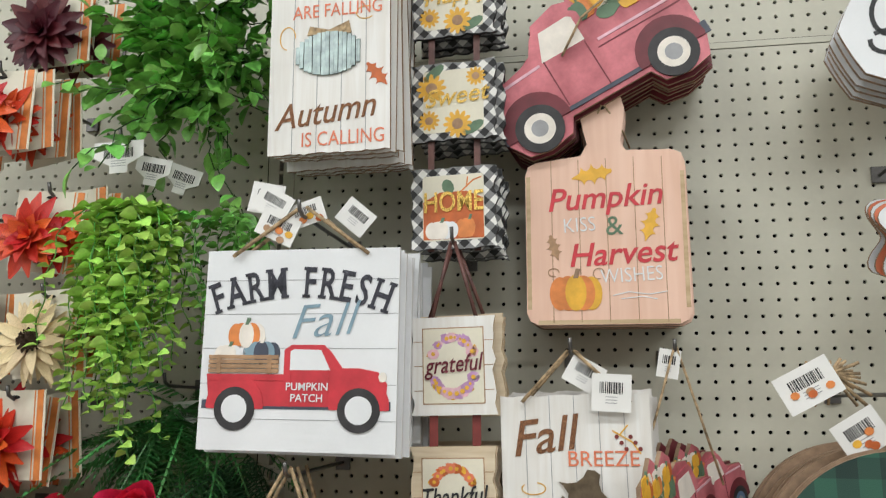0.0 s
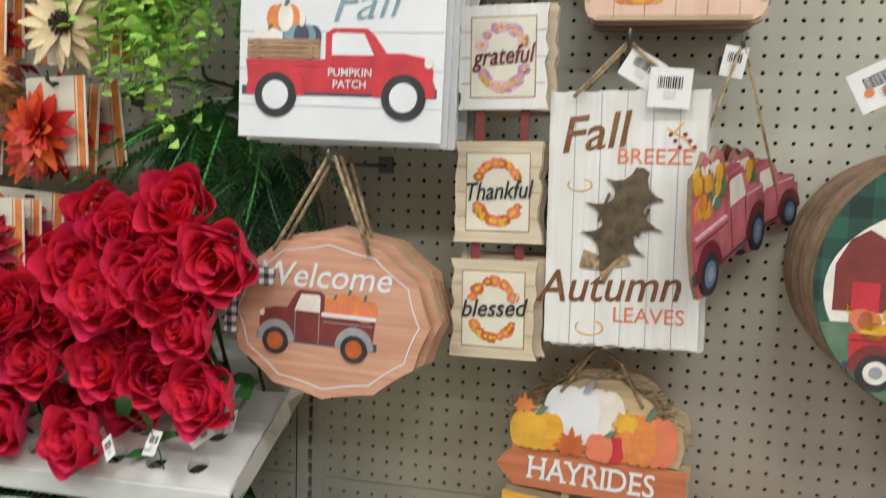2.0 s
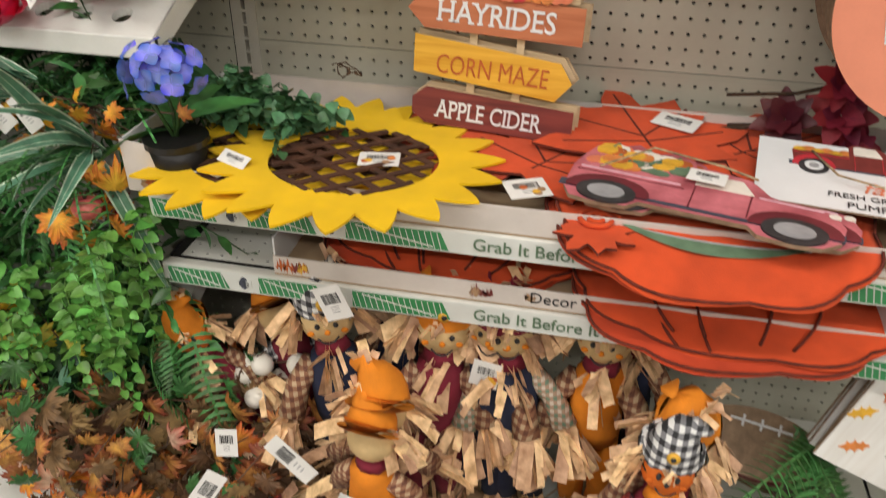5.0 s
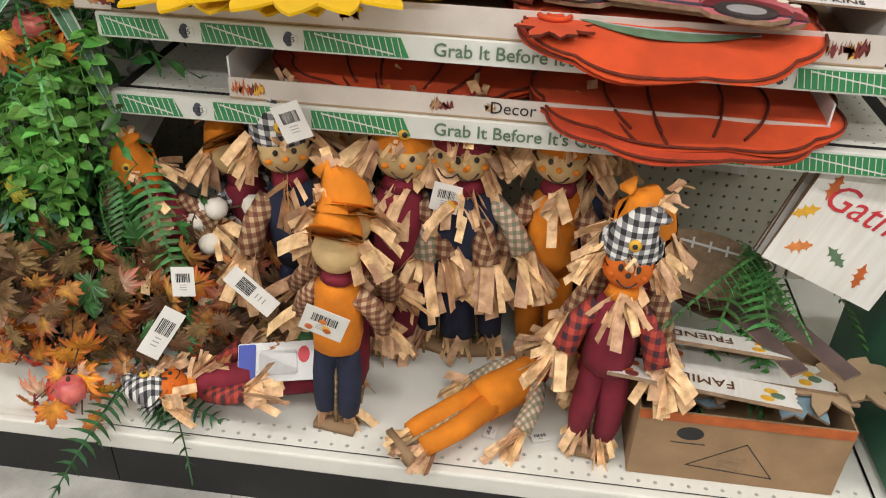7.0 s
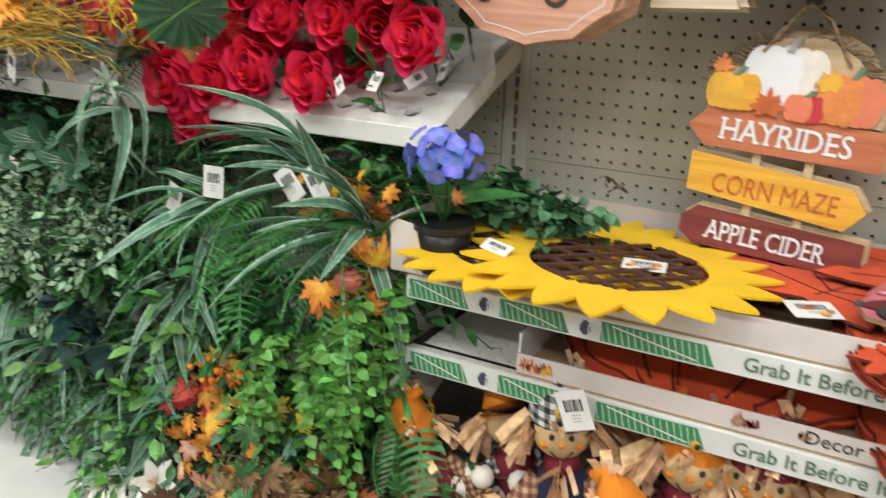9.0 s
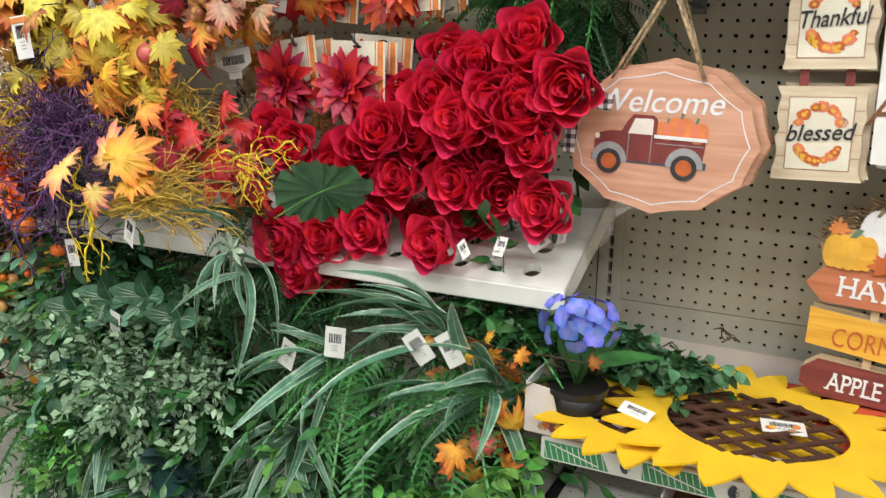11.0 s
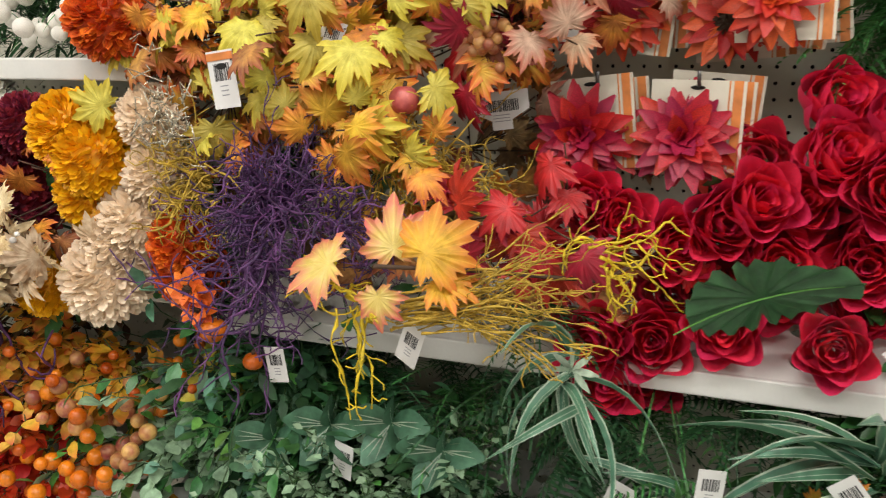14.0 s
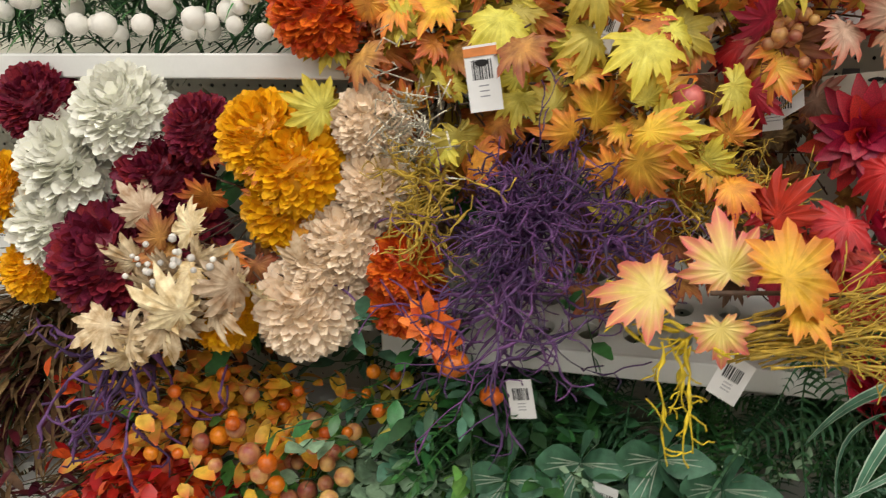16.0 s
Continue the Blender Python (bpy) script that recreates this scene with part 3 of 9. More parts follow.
def price_strip(z, x0, x1):
    """Printed strip clipped to a shelf's lip: white, with hatched green fields and dark lettering."""
    root = thing("price_strip", pose(0, -0.4105, z), "white and green printed price strip on the shelf edge", "price strip", "price strips")
    box("strip", x0, x1, 0, 0.0015, -0.017, 0.017, M["strip_w"], root)
    x, k = x0 + 0.004, 0
    plan = [("g", 0.10), ("w", 0.05), ("g", 0.105), ("w", 0.045), ("g", 0.15), ("t", 0.385), ("g", 0.10), ("w", 0.04), ("g", 0.18), ("w", 0.05), ("g", 0.1)]
    for kind, w in plan:
        if x + w > x1:
            break
        if kind == "g":
            prism("green_field", [(x, -0.014), (x + w, -0.014), (x + w - 0.012, 0.014), (x, 0.014)], -0.0012, 0.0, M["strip_g"], root)
            bm = bmesh.new()
            for i in range(int(w / 0.009)):
                a = x + 0.004 + i * 0.009
                add_prism(bm, [(a, -0.013), (a + 0.0012, -0.013), (a - 0.005, 0.013), (a - 0.0062, 0.013)], -0.0017, -0.0008)
            add_prism(bm, [(x + w * 0.1, 0.010), (x + w * 0.1, 0.012), (x + w * 0.85, -0.009), (x + w * 0.85, -0.011)], -0.0018, -0.0008)
            part("hatching", bm, M["strip_w"], root)["kind"] = "stuff"
        elif kind == "w":
            prism("price_mark", ell(x + w / 2, 0, 0.007, 0.011, 12), -0.0012, 0.0, M["navy"], root)
            prism("price_mark", [(x + w / 2 + 0.004, -0.006), (x + w / 2 + 0.013, -0.006), (x + w / 2 + 0.013, 0.006), (x + w / 2 + 0.004, 0.006)], -0.0016, 0.0, M["strip_w"], root)
            writing("lettering", "1.25", 0.011, M["ink"], root, x + w / 2, -0.004, -0.002)
        else:
            writing("lettering", "Grab It Before It's Gone!", 0.0275, M["sage"], root, x + 0.034, -0.008, -0.0012, align="LEFT", wide=0.98, bold=0.0006)
        x += w
    return root


price_strip(0.740, 0.012, 1.205)
price_strip(0.620, 0.016, 1.205)


# ---- signs hanging on the pegboard ----
RND = random.Random(7)


def peg_hook(x, z, reach):
    """A double wire hook on the pegboard: back plate, arm, turned-up tip."""
    root = thing("peg_hook", pose(x, 0, z), "dark steel wire display hook in the pegboard", "hook", "display hooks")
    box("hook_plate", -0.012, 0.012, -0.006, -0.001, -0.012, 0.014, M["hook"], root, bevel=0.001)
    cord("hook_arm", [[(0, -0.004, 0), (0, -reach, 0.004), (0, -reach - 0.012, 0.010), (0, -reach - 0.016, 0.024)]], 0.003, M["hook"], root)
    return root


def swing_tag(x, y, z, w, h, ry=0.0, rz=0.0, rx=0.0, picture=False, shape="rect"):
    """A card price tag with bars."""
    pts = [(-w / 2, -h / 2), (w / 2, -h / 2), (w / 2, h / 2), (-w / 2, h / 2)]
    if shape == "header":
        pts = [(-w / 2, 0), (-w / 2, h / 2), (w / 2, h / 2), (w / 2, 0), (w * 0.18, -h * 0.25), (w * 0.18, -h / 2), (-w * 0.18, -h / 2), (-w * 0.18, -h * 0.25)]
    bm = bmesh.new()
    add_prism(bm, pts, 0, 0.0008)
    root = part("price_tag", bm, M["tag"])
    root.matrix_basis = pose(x, y, z, rx, ry, rz)
    tagged(root, "white card price tag with black barcode lines", "price tag", "price tags")
    bm = bmesh.new()
    u = -w * 0.3
    r = random.Random(int(x * 1000) + int(z * 777))
    while u < w * 0.3:
        b = r.choice((0.0008, 0.0014, 0.002))
        add_prism(bm, [(u, -h * 0.02), (u + b, -h * 0.02), (u + b, h * 0.28), (u, h * 0.28)], -0.0004, 0.0002)
        u += b + r.choice((0.0009, 0.0015))
    part("barcode", bm, M["ink"], root)["kind"] = "stuff"
    bm = bmesh.new()
    for k in range(3):
        add_prism(bm, [(-w * 0.15, -h * (0.10 + 0.08 * k)), (w * 0.15, -h * (0.10 + 0.08 * k)), (w * 0.15, -h * (0.12 + 0.08 * k)), (-w * 0.15, -h * (0.12 + 0.08 * k))], -0.0004, 0.0002)
    part("print_lines", bm, M["grey"], root)["kind"] = "stuff"
    if picture:
        for k in range(4):
            prism("flower_print", ell(w * r.uniform(-.35, .35), h * r.uniform(-.4, .05), 0.006, 0.005, 8), -0.0009 - 0.0003 * k, 0.0, M[r.choice(("orange", "gold", "orange_d", "tan"))], root)
    return root


def board(name, outline, thick, face, edge, m, label, category="sign"):
    bm = bmesh.new()
    add_prism(bm, outline, 0.0, thick, 0, 1)
    ob = part(name, bm, [face, edge])
    ob.matrix_basis = m
    return tagged(ob, label, category)


def stack(ob_name, outline, thick, face, edge, m, n, step, jit, label, group):
    """The same boards hanging behind the first one, each slightly askew."""
    first = board(ob_name, outline, thick, face, edge, m @ pose(RND.uniform(-jit, jit) + jit, step, RND.uniform(-jit, jit), 0, RND.uniform(-1, 1), 0), label)
    first["group"] = group
    for k in range(2, n + 1):
        copy_thing(first, m @ pose(RND.uniform(-jit, jit) + jit * 0.5 * k ** 0.5, step * k, RND.uniform(-jit, jit), 0, RND.uniform(-1.6, 1.6), RND.uniform(-1, 1)))


def layer(k):
    return -0.0005 - 0.00022 * k


def paint(name, pts, material, parent, k=0, label=""):
    return prism(name, pts, layer(k), 0.0002, material, parent, label)


def lines(name, segs, w, material, parent, k=0):
    """Painted strokes through points in the plane x-z."""
    bm = bmesh.new()
    for pts in segs:
        for (x0, z0), (x1, z1) in zip(pts, pts[1:]):
            d = math.hypot(x1 - x0, z1 - z0) or 1
            nx, nz = -(z1 - z0) / d * w / 2, (x1 - x0) / d * w / 2
            ex, ez = (x1 - x0) / d * w / 3, (z1 - z0) / d * w / 3
            add_prism(bm, [(x0 - ex + nx, z0 - ez + nz), (x0 - ex - nx, z0 - ez - nz), (x1 + ex - nx, z1 + ez - nz), (x1 + ex + nx, z1 + ez + nz)], layer(k), 0.0002)
    return part(name, bm, material, parent)


def pumpkin_print(parent, cx, cz, rx, rz, mats, k=0, stem="sage"):
    for i, (o, s) in enumerate(((-0.62, 0.42), (0.62, 0.42), (-0.3, 0.46), (0.3, 0.46), (0, 0.42))):
        paint("pumpkin_rib", ell(cx + o * rx, cz - abs(o) * 0.06 * rz, rx * s, rz * (1 - 0.12 * abs(o)), 20), M[mats[i % len(mats)]], parent, k + i)
    paint("pumpkin_stem", [(cx - rx * 0.1, cz + rz * 0.8), (cx + rx * 0.1, cz + rz * 0.8), (cx + rx * 0.2, cz + rz * 1.3), (cx + rx * 0.02, cz + rz * 1.35)], M[stem], parent, k + 6)


def maple_outline(s, seed=0, deep=1.0):
    """Outline of a five-lobed autumn leaf, stalk downwards."""
    r = random.Random(seed)
    ctrl = [(-90, .34), (-62, .60), (-38, .80), (-24, .62), (-12, .82), (0, 1.0), (10, .80), (17, .62), (30, .84), (42, .74), (52, 1.0), (63, .76), (72, .62), (80, .90), (90, 1.2), (100, .90), (108, .62), (117, .76), (128, 1.0), (138, .74), (150, .84), (163, .62), (170, .80), (180, 1.0), (192, .82), (204, .62), (218, .80), (242, .60)]
    return [(s * q * (0.92 + 0.16 * r.random()) * math.cos(radians(a)), s * q * (0.92 + 0.16 * r.random()) * math.sin(radians(a))) for a, q in ctrl]


def oak_outline(s):
    """An oak leaf with rounded lobes, stalk downwards."""
    half = []
    for i in range(1, 24):
        t = i / 24
        half.append((s * (.04 + .66 * math.sin(math.pi * t ** .85) ** .6 * (.68 + .32 * math.cos(2 * math.pi * (3.4 * t + .35)))), s * (2.1 * t - 1.02 - .10 * math.sin(2 * math.pi * (3.4 * t + .35)))))
    return [(s * .03, -s * 1.25)] + half + [(0, s * 1.1)] + [(-x, z) for x, z in half[::-1]] + [(-s * .03, -s * 1.25)]


def truck_print(parent, x, z, w, mats, k=0, flip=1, load=("orange", "orange_d"), crate=False, tall=1.0):
    """A painted pick-up truck, w long, its wheels' foot at z; nose to +x for flip=1."""
    f = lambda pts: [(x + flip * a * w, z + (.1 + (b - .1) * tall) * w) for a, b in pts]
    paint("truck_bed", f([(-.48, .12), (-.02, .12), (-.02, .34), (-.50, .34)]), M[mats[0]], parent, k + 1)
    paint("truck_cab", f([(-.06, .12), (.28, .12), (.28, .36), (.20, .50), (.16, .545), (-.02, .545), (-.06, .51)]), M[mats[0]], parent, k + 2)
    paint("truck_nose", f([(.16, .12), (.50, .12), (.51, .28), (.46, .36), (.36, .385), (.2, .385)]), M[mats[0]], parent, k + 3)
    paint("truck_window", f([(-.025, .37), (.20, .37), (.145, .51), (-.005, .515), (-.025, .50)]), M["pale"] if not crate else M["white"], parent, k + 4)
    paint("running_board", f([(-.52, .10), (.53, .10), (.53, .16), (-.52, .16)]), M["navy"], parent, k)
    lines("door_seam", [f([(-.02, .12), (-.02, .36)]), f([(.19, .13), (.19, .37)]), f([(-.48, .30), (-.06, .30)])], w * 0.006, M[mats[1]], parent, k + 5)
    for wx in (-.33, .36):
        paint("fender", [(a, max(b, z + .1 * w)) for a, b in ell(x + flip * wx * w, z + .115 * w, .165 * w, .165 * w, 24)], M[mats[1]], parent, k + 4)
        paint("tyre", ell(x + flip * wx * w, z + .1 * w, .115 * w, .115 * w, 28), M["tyre"], parent, k + 6)
        paint("wheel", ell(x + flip * wx * w, z + .1 * w, .073 * w, .073 * w, 24), M[mats[2]], parent, k + 7)
        paint("hub", ell(x + flip * wx * w, z + .1 * w, .04 * w, .04 * w, 18), M[mats[3]], parent, k + 8)
    paint("headlight", ell(x + flip * .485 * w, z + (.1 + .225 * tall) * w, .022 * w, .026 * w, 14), M["pale"], parent, k + 6)


def hang(x0, x1, z, hx, hy, hz, y, double=True):
    """Jute cord from two holes of a sign up over a hook."""
    c = [[(x0, y - 0.002, z), (hx - 0.004, hy, hz)], [(x1, y - 0.002, z), (hx + 0.004, hy, hz)]]
    if double:
        c += [[(x0 + .004, y + 0.02, z), (hx - 0.002, hy + .02, hz)], [(x1 - .004, y + 0.02, z), (hx + 0.006, hy + .02, hz)], [(x1 - .008, y + 0.05, z), (hx + 0.008, hy + .05, hz)]]
    ob = cord("hanging_cord", c, 0.0028, M["jute"])
    return tagged(ob, "rough brown jute hanging cords over a hook", "cord", "hanging cords")


# farm sign: white planks, arched lettering, red truck
peg_hook(0.137, 1.765, 0.27)
ffm = pose(0.137, -0.272, 1.584, -1.0, 0.6, -1.5)
out = [(-.140, -.137), (.140, -.137), (.140, .137), (-.140, .137)]
ff = board("farm_sign", out, 0.006, M["white"], M["white"], ffm, "white plank wall sign with a red truck and dark lettering")
stack("farm_sign", out, 0.006, M["white"], M["white"], ffm, 9, 0.017, 0.007, "white plank wall sign hanging in a stack", "stacked white farm signs")
lines("plank_groove", [[(-.139, z), (.139, z)] for z in (-.095, -.048, 0.0, .047, .094)], 0.0008, M["grey"], ff, 0)


def arched(parent, word, r, cz, a0, a1, size, material, k=2, bold=0.003, tall=1.0, wide=.66):
    """Letters set along an arc, each given room by its own width."""
    room = [{"M": 1.25, "A": 1.05, "H": 1.08, " ": .62, "E": .86, "S": .86, "F": .86}.get(c, 1.0) for c in word]
    total, at = sum(room), 0.0
    for ch, w in zip(word, room):
        at += w / 2
        a = a0 + (a1 - a0) * at / total
        at += w / 2
        if ch != " ":
            writing("letter", ch, size, material, parent, r * math.cos(a), cz + r * math.sin(a), layer(k), a - math.pi / 2, bold=bold, tall=tall, wide=wide, serif=.075)


arched(ff, "FARM FRESH", 0.34, -0.270, radians(111.5), radians(68.5), 0.060, M["glit_black"], 3, bold=.0020)
writing("lettering", "Fall", 0.066, M["blue"], ff, 0.032, 0.016, layer(3), 0.08, shear=0.4, bold=-0.0012, wide=1.05)
truck_print(ff, -0.003, -0.107, 0.255, ("red", "red", "white", "white"), 1, 1, crate=True, tall=.76)
writing("lettering", "PUMPKIN", 0.0145, M["white"], ff, 0.016, -0.056, layer(8), bold=0.0003)
writing("lettering", "PATCH", 0.0145, M["white"], ff, 0.016, -0.071, layer(8), bold=0.0003)
pumpkin_print(ff, -.075, .018, .026, .018, ("orange", "pale", "orange"), 1)
pumpkin_print(ff, -.052, -.006, .026, .016, ("blue", "navy", "blue"), 3, "pale")
pumpkin_print(ff, -.098, -.008, .022, .013, ("pale", "white"), 2)
for i in range(4):
    paint("crate_slat", [(-.128, -.033 + i * .0062), (-.026, -.033 + i * .0062), (-.026, -.028 + i * .0062), (-.128, -.028 + i * .0062)], M["tan"], ff, 10)
paint("crate_post", [(-.116, -.034), (-.110, -.034), (-.110, -.009), (-.116, -.009)], M["tan"], ff, 11)
paint("crate_post", [(-.042, -.034), (-.036, -.034), (-.036, -.009), (-.042, -.009)], M["tan"], ff, 11)
hang(0.04, 0.235, 1.712, 0.137, -0.265, 1.782, -0.274)
swing_tag(0.090, -0.262, 1.79, 0.055, 0.04, 30, 0, 0)
swing_tag(0.075, -0.25, 1.80, 0.05, 0.045, 12, 0, 0)
swing_tag(0.137, -0.255, 1.775, 0.055, 0.035, -18, 0, 0, True)
swing_tag(0.10, -0.266, 1.755, 0.06, 0.04, 25, 0, 0, True)
swing_tag(0.2, -0.22, 1.775, 0.05, 0.04, 40, 0, 0)

# autumn sign above
peg_hook(0.16, 2.22, 0.25)
am = pose(0.1635, -0.25, 2.03, -1.5, -1, -1.5)
aout = ragged(-.092, .092, -.168, .168, 0.003, 26, RND, "tb")
au = board("autumn_sign", aout, 0.006, M["plank_w"], M["mdf"], am, "whitewashed plank sign with a galvanised pumpkin and lettering")
stack("autumn_sign", aout, 0.006, M["plank_w"], M["mdf"], am, 7, 0.016, 0.007, "whitewashed plank sign hanging in a stack", "stacked autumn signs")
lines("plank_groove", [[(x, -.166), (x, .166)] for x in (-.055, -.018, .019, .056)], 0.0009, M["grey"], au)
writing("lettering", "ARE FALLING", 0.030, M["coral"], au, 0.012, .044, layer(2), wide=.78)
writing("lettering", "Leaves", 0.045, M["glit_brown"], au, -0.01, .085, layer(2), .05, shear=.3)
writing("lettering", "Autumn", 0.054, M["glit_brown"], au, -0.005, -.122, layer(2), .08, shear=.35, wide=.86, bold=.0008)
writing("lettering", "IS CALLING", 0.031, M["coral"], au, 0.022, -.156, layer(2), wide=.80)
bm = bmesh.new()
for i in range(15):
    a = -0.048 + i * 0.0066
    h = 0.034 * math.sqrt(max(0.05, 1 - (a / .052) ** 2))
    add_prism(bm, [(a - .003, -.034 + .034 - h), (a + .003, -.034 + .034 - h), (a + .003, h), (a - .003, h)], -0.003 - 0.0012 * (i % 2), 0.0002)
g = part("metal_pumpkin", bm, mat("galvanised_sheet", (0.30, 0.36, 0.35), 0.35, 0.2, 60, 0.1, metal=0.6), au, "corrugated galvanised pumpkin")
g.location.z = -0.015
paint("bow", [(-.03, .03), (0, .022), (.03, .034), (.034, .014), (.006, .016), (.02, -.004), (.008, -.006), (-.002, .012), (-.022, -.002), (-.03, .004), (-.012, .016), (-.034, .016)], M["jute"], au, 8)
lo = paint("oak_leaf", oak_outline(0.02), M["orange_d"], au, 3)
lo.matrix_basis = Matrix.Translation((.072, 0, -.052)) @ Matrix.Rotation(-0.7, 4, "Y")
lines("scroll", [ell(-.065, .015, .012, .018, 14, 0, 4.6), ell(.055, .045, .014, .010, 12, 1, 5.5)], 0.0013, M["gold"], au, 2)

# gingham tiles on ribbon
peg_hook(0.335, 2.24, 0.17)
for i, (zc, word) in enumerate(((2.127, "Happy"), (1.961, "Sweet"), (1.795, "HOME"))):
    gm = pose(0.336, -0.172, zc, -2, -1.2, -3)
    sc = [(x + .0022 * math.sin(z * 160), z) for x, z in ragged(-.066, .066, -.064, .064, 0.004, 14, RND, "tblr")]
    t = board("gingham_plaque", sc, 0.007, M["gingham_b"], M["ink"], gm, "black and white gingham plaque with a pumpkin picture", "plaque")
    t["group"] = "gingham plaques on a ribbon"
    stack("gingham_plaque", sc, 0.007, M["gingham_b"], M["ink"], gm, 4, 0.017, 0.006, "black and white gingham plaque behind another", "gingham plaques on a ribbon")
    paint("picture", rrect(-.047, .046, -.050, .050, .005), M["cream"], t, 1)
    if word == "HOME":
        paint("backdrop_pumpkin", [(-.046, -.048), (.045, -.048), (.045, .012), (.02, .024), (-.02, .024), (-.046, .01)], M["orange_d"], t, 2)
        pumpkin_print(t, -.018, -.034, .024, .014, ("pale", "white"), 3)
        pumpkin_print(t, .024, -.032, .02, .015, ("orange", "orange_d"), 3)
        lf = paint("leaf", ell(-.008, .032, .009, .012, 10, turn=.4), M["sage"], t, 3)
        lines("sprig", [[(.012, .024), (.03, .04), (.042, .044)], [(.02, .03), (.022, .045)]], .002, M["orange"], t, 3)
        writing("lettering", "HOME", .036, M["glit_gold"], t, 0, -.006, layer(10), bold=.0012, wide=.9, tall=1.2)
    else:
        for cx, cz, s in ((-.034, .022, .020), (0.006, -.038, .019), (-.038, -.03, .014), (.035, .036, .013)):
            for q in range(12):
                p = paint("petal", ell(cx + s * .7 * math.cos(q * .524), cz + s * .7 * math.sin(q * .524), s * .5, s * .2, 8, turn=q * .524), M["gold"], t, 2 + q % 2)
            paint("flower_centre", ell(cx, cz, s * .45, s * .45, 14), M["tan"], t, 5)
        paint("leaf", ell(-.03, .046, .02, .008, 10, turn=.7), M["sage"], t, 2)
        paint("leaf", ell(.03, -.045, .018, .008, 10, turn=.5), M["sage"], t, 2)
        writing("lettering", word, .040, M["glit_gold"], t, 0.004, -.006, layer(8), .08, shear=.3, bold=.0008)
for dx in (-.035, .035):
    tagged(box("plaque_ribbon", .336 + dx - .005, .336 + dx + .005, -.166, -.1655, 1.73, 2.24, M["ribbon"]), "dark brown ribbon joining hanging plaques", "ribbon", "plaque ribbons")

# paddle sign
peg_hook(0.559, 1.965, 0.12)
pm = pose(0.5575, -0.122, 1.748, -1, 0, -1)
pout = [(-.024, .150), (-.030, .175), (-.034, .205), (-.028, .228), (-.012, .238), (.012, .238), (.028, .228), (.034, .205), (.030, .175), (.026, .150), (.034, .138), (.100, .136), (.114, .130), (.1185, .116), (.1185, -.108), (.113, -.120), (.102, -.1255), (-.102, -.1255), (-.113, -.120), (-.1185, -.108), (-.1185, .104), (-.114, .118), (-.102, .124), (-.034, .132)]
pd = board("paddle_sign", pout, 0.013, M["paddle"], M["mdf"], pm, "pink-washed wooden paddle sign with worn edges and red lettering")
tagged(pd, category="sign")
stack("paddle_sign", pout, 0.012, M["paddle"], M["mdf"], pm, 4, 0.024, 0.0025, "pink-washed wooden paddle sign behind another", "stacked paddle signs")
lines("plank_groove", [[(x, -.122), (x, .126)] for x in (-.079, -.038, .003, .044, .085)], 0.0011, M["tan"], pd)
lines("worn_edge", [[(-.114, -.1), (-.114, .1)], [(.114, -.1), (.114, .1)], [(-.1, -.1215), (.1, -.1215)]], 0.006, M["kraft"], pd)
writing("lettering", "Pumpkin", .049, M["red"], pd, -.001, .050, layer(2), .04, shear=.25, bold=.0012)
writing("lettering", "KISS", .032, M["white"], pd, -.038, .014, layer(2), .05, wide=.85, bold=-.0006)
writing("lettering", "&", .042, M["sage"], pd, .013, .008, layer(2), .05)
writing("lettering", "Harvest", .049, M["red"], pd, .022, -.036, layer(2), .04, shear=.25, bold=.0012)
writing("lettering", "WISHES", .031, M["white"], pd, .036, -.063, layer(2), .05, wide=.85, bold=-.0006)
pumpkin_print(pd, -.046, -.078, .037, .027, ("orange", "gold", "orange"), 2, "mdf")
lines("swash", [[(.008, -.083), (.03, -.078), (.06, -.082), (.085, -.078)], [(.02, -.088), (.05, -.085), (.07, -.089)]], .0014, M["white"], pd, 2)
for cx, cz, s, c, tr in ((-.016, .102, .026, "gold", 1.4), (.065, .023, .022, "gold", .3), (-.077, -.008, .017, "tan", -.3)):
    o = paint("leaf_print", oak_outline(s), M[c], pd, 3)
    o.matrix_basis = Matrix.Translation((cx, 0, cz)) @ Matrix.Rotation(tr, 4, "Y")
lines("tendril", [ell(-.078, -.047, .008, .006, 12, 0, 5), ell(-.012, -.05, .008, .008, 12, 0, 5)], .0012, M["tan"], pd, 3)
prism("hook_hole", ell(0, .210, .006, .006, 14), -.0014, .001, M["dark"], pd)
tagged(cord("hanging_cord", [[(.557, -.126, 1.957), (.54, -.10, 1.925), (.556, -.09, 1.90)], [(.561, -.126, 1.957), (.59, -.10, 1.92), (.60, -.08, 1.90)]], .0015, M["jute"]), "thin dark cord looped through a paddle sign", "cord", "hanging cords")


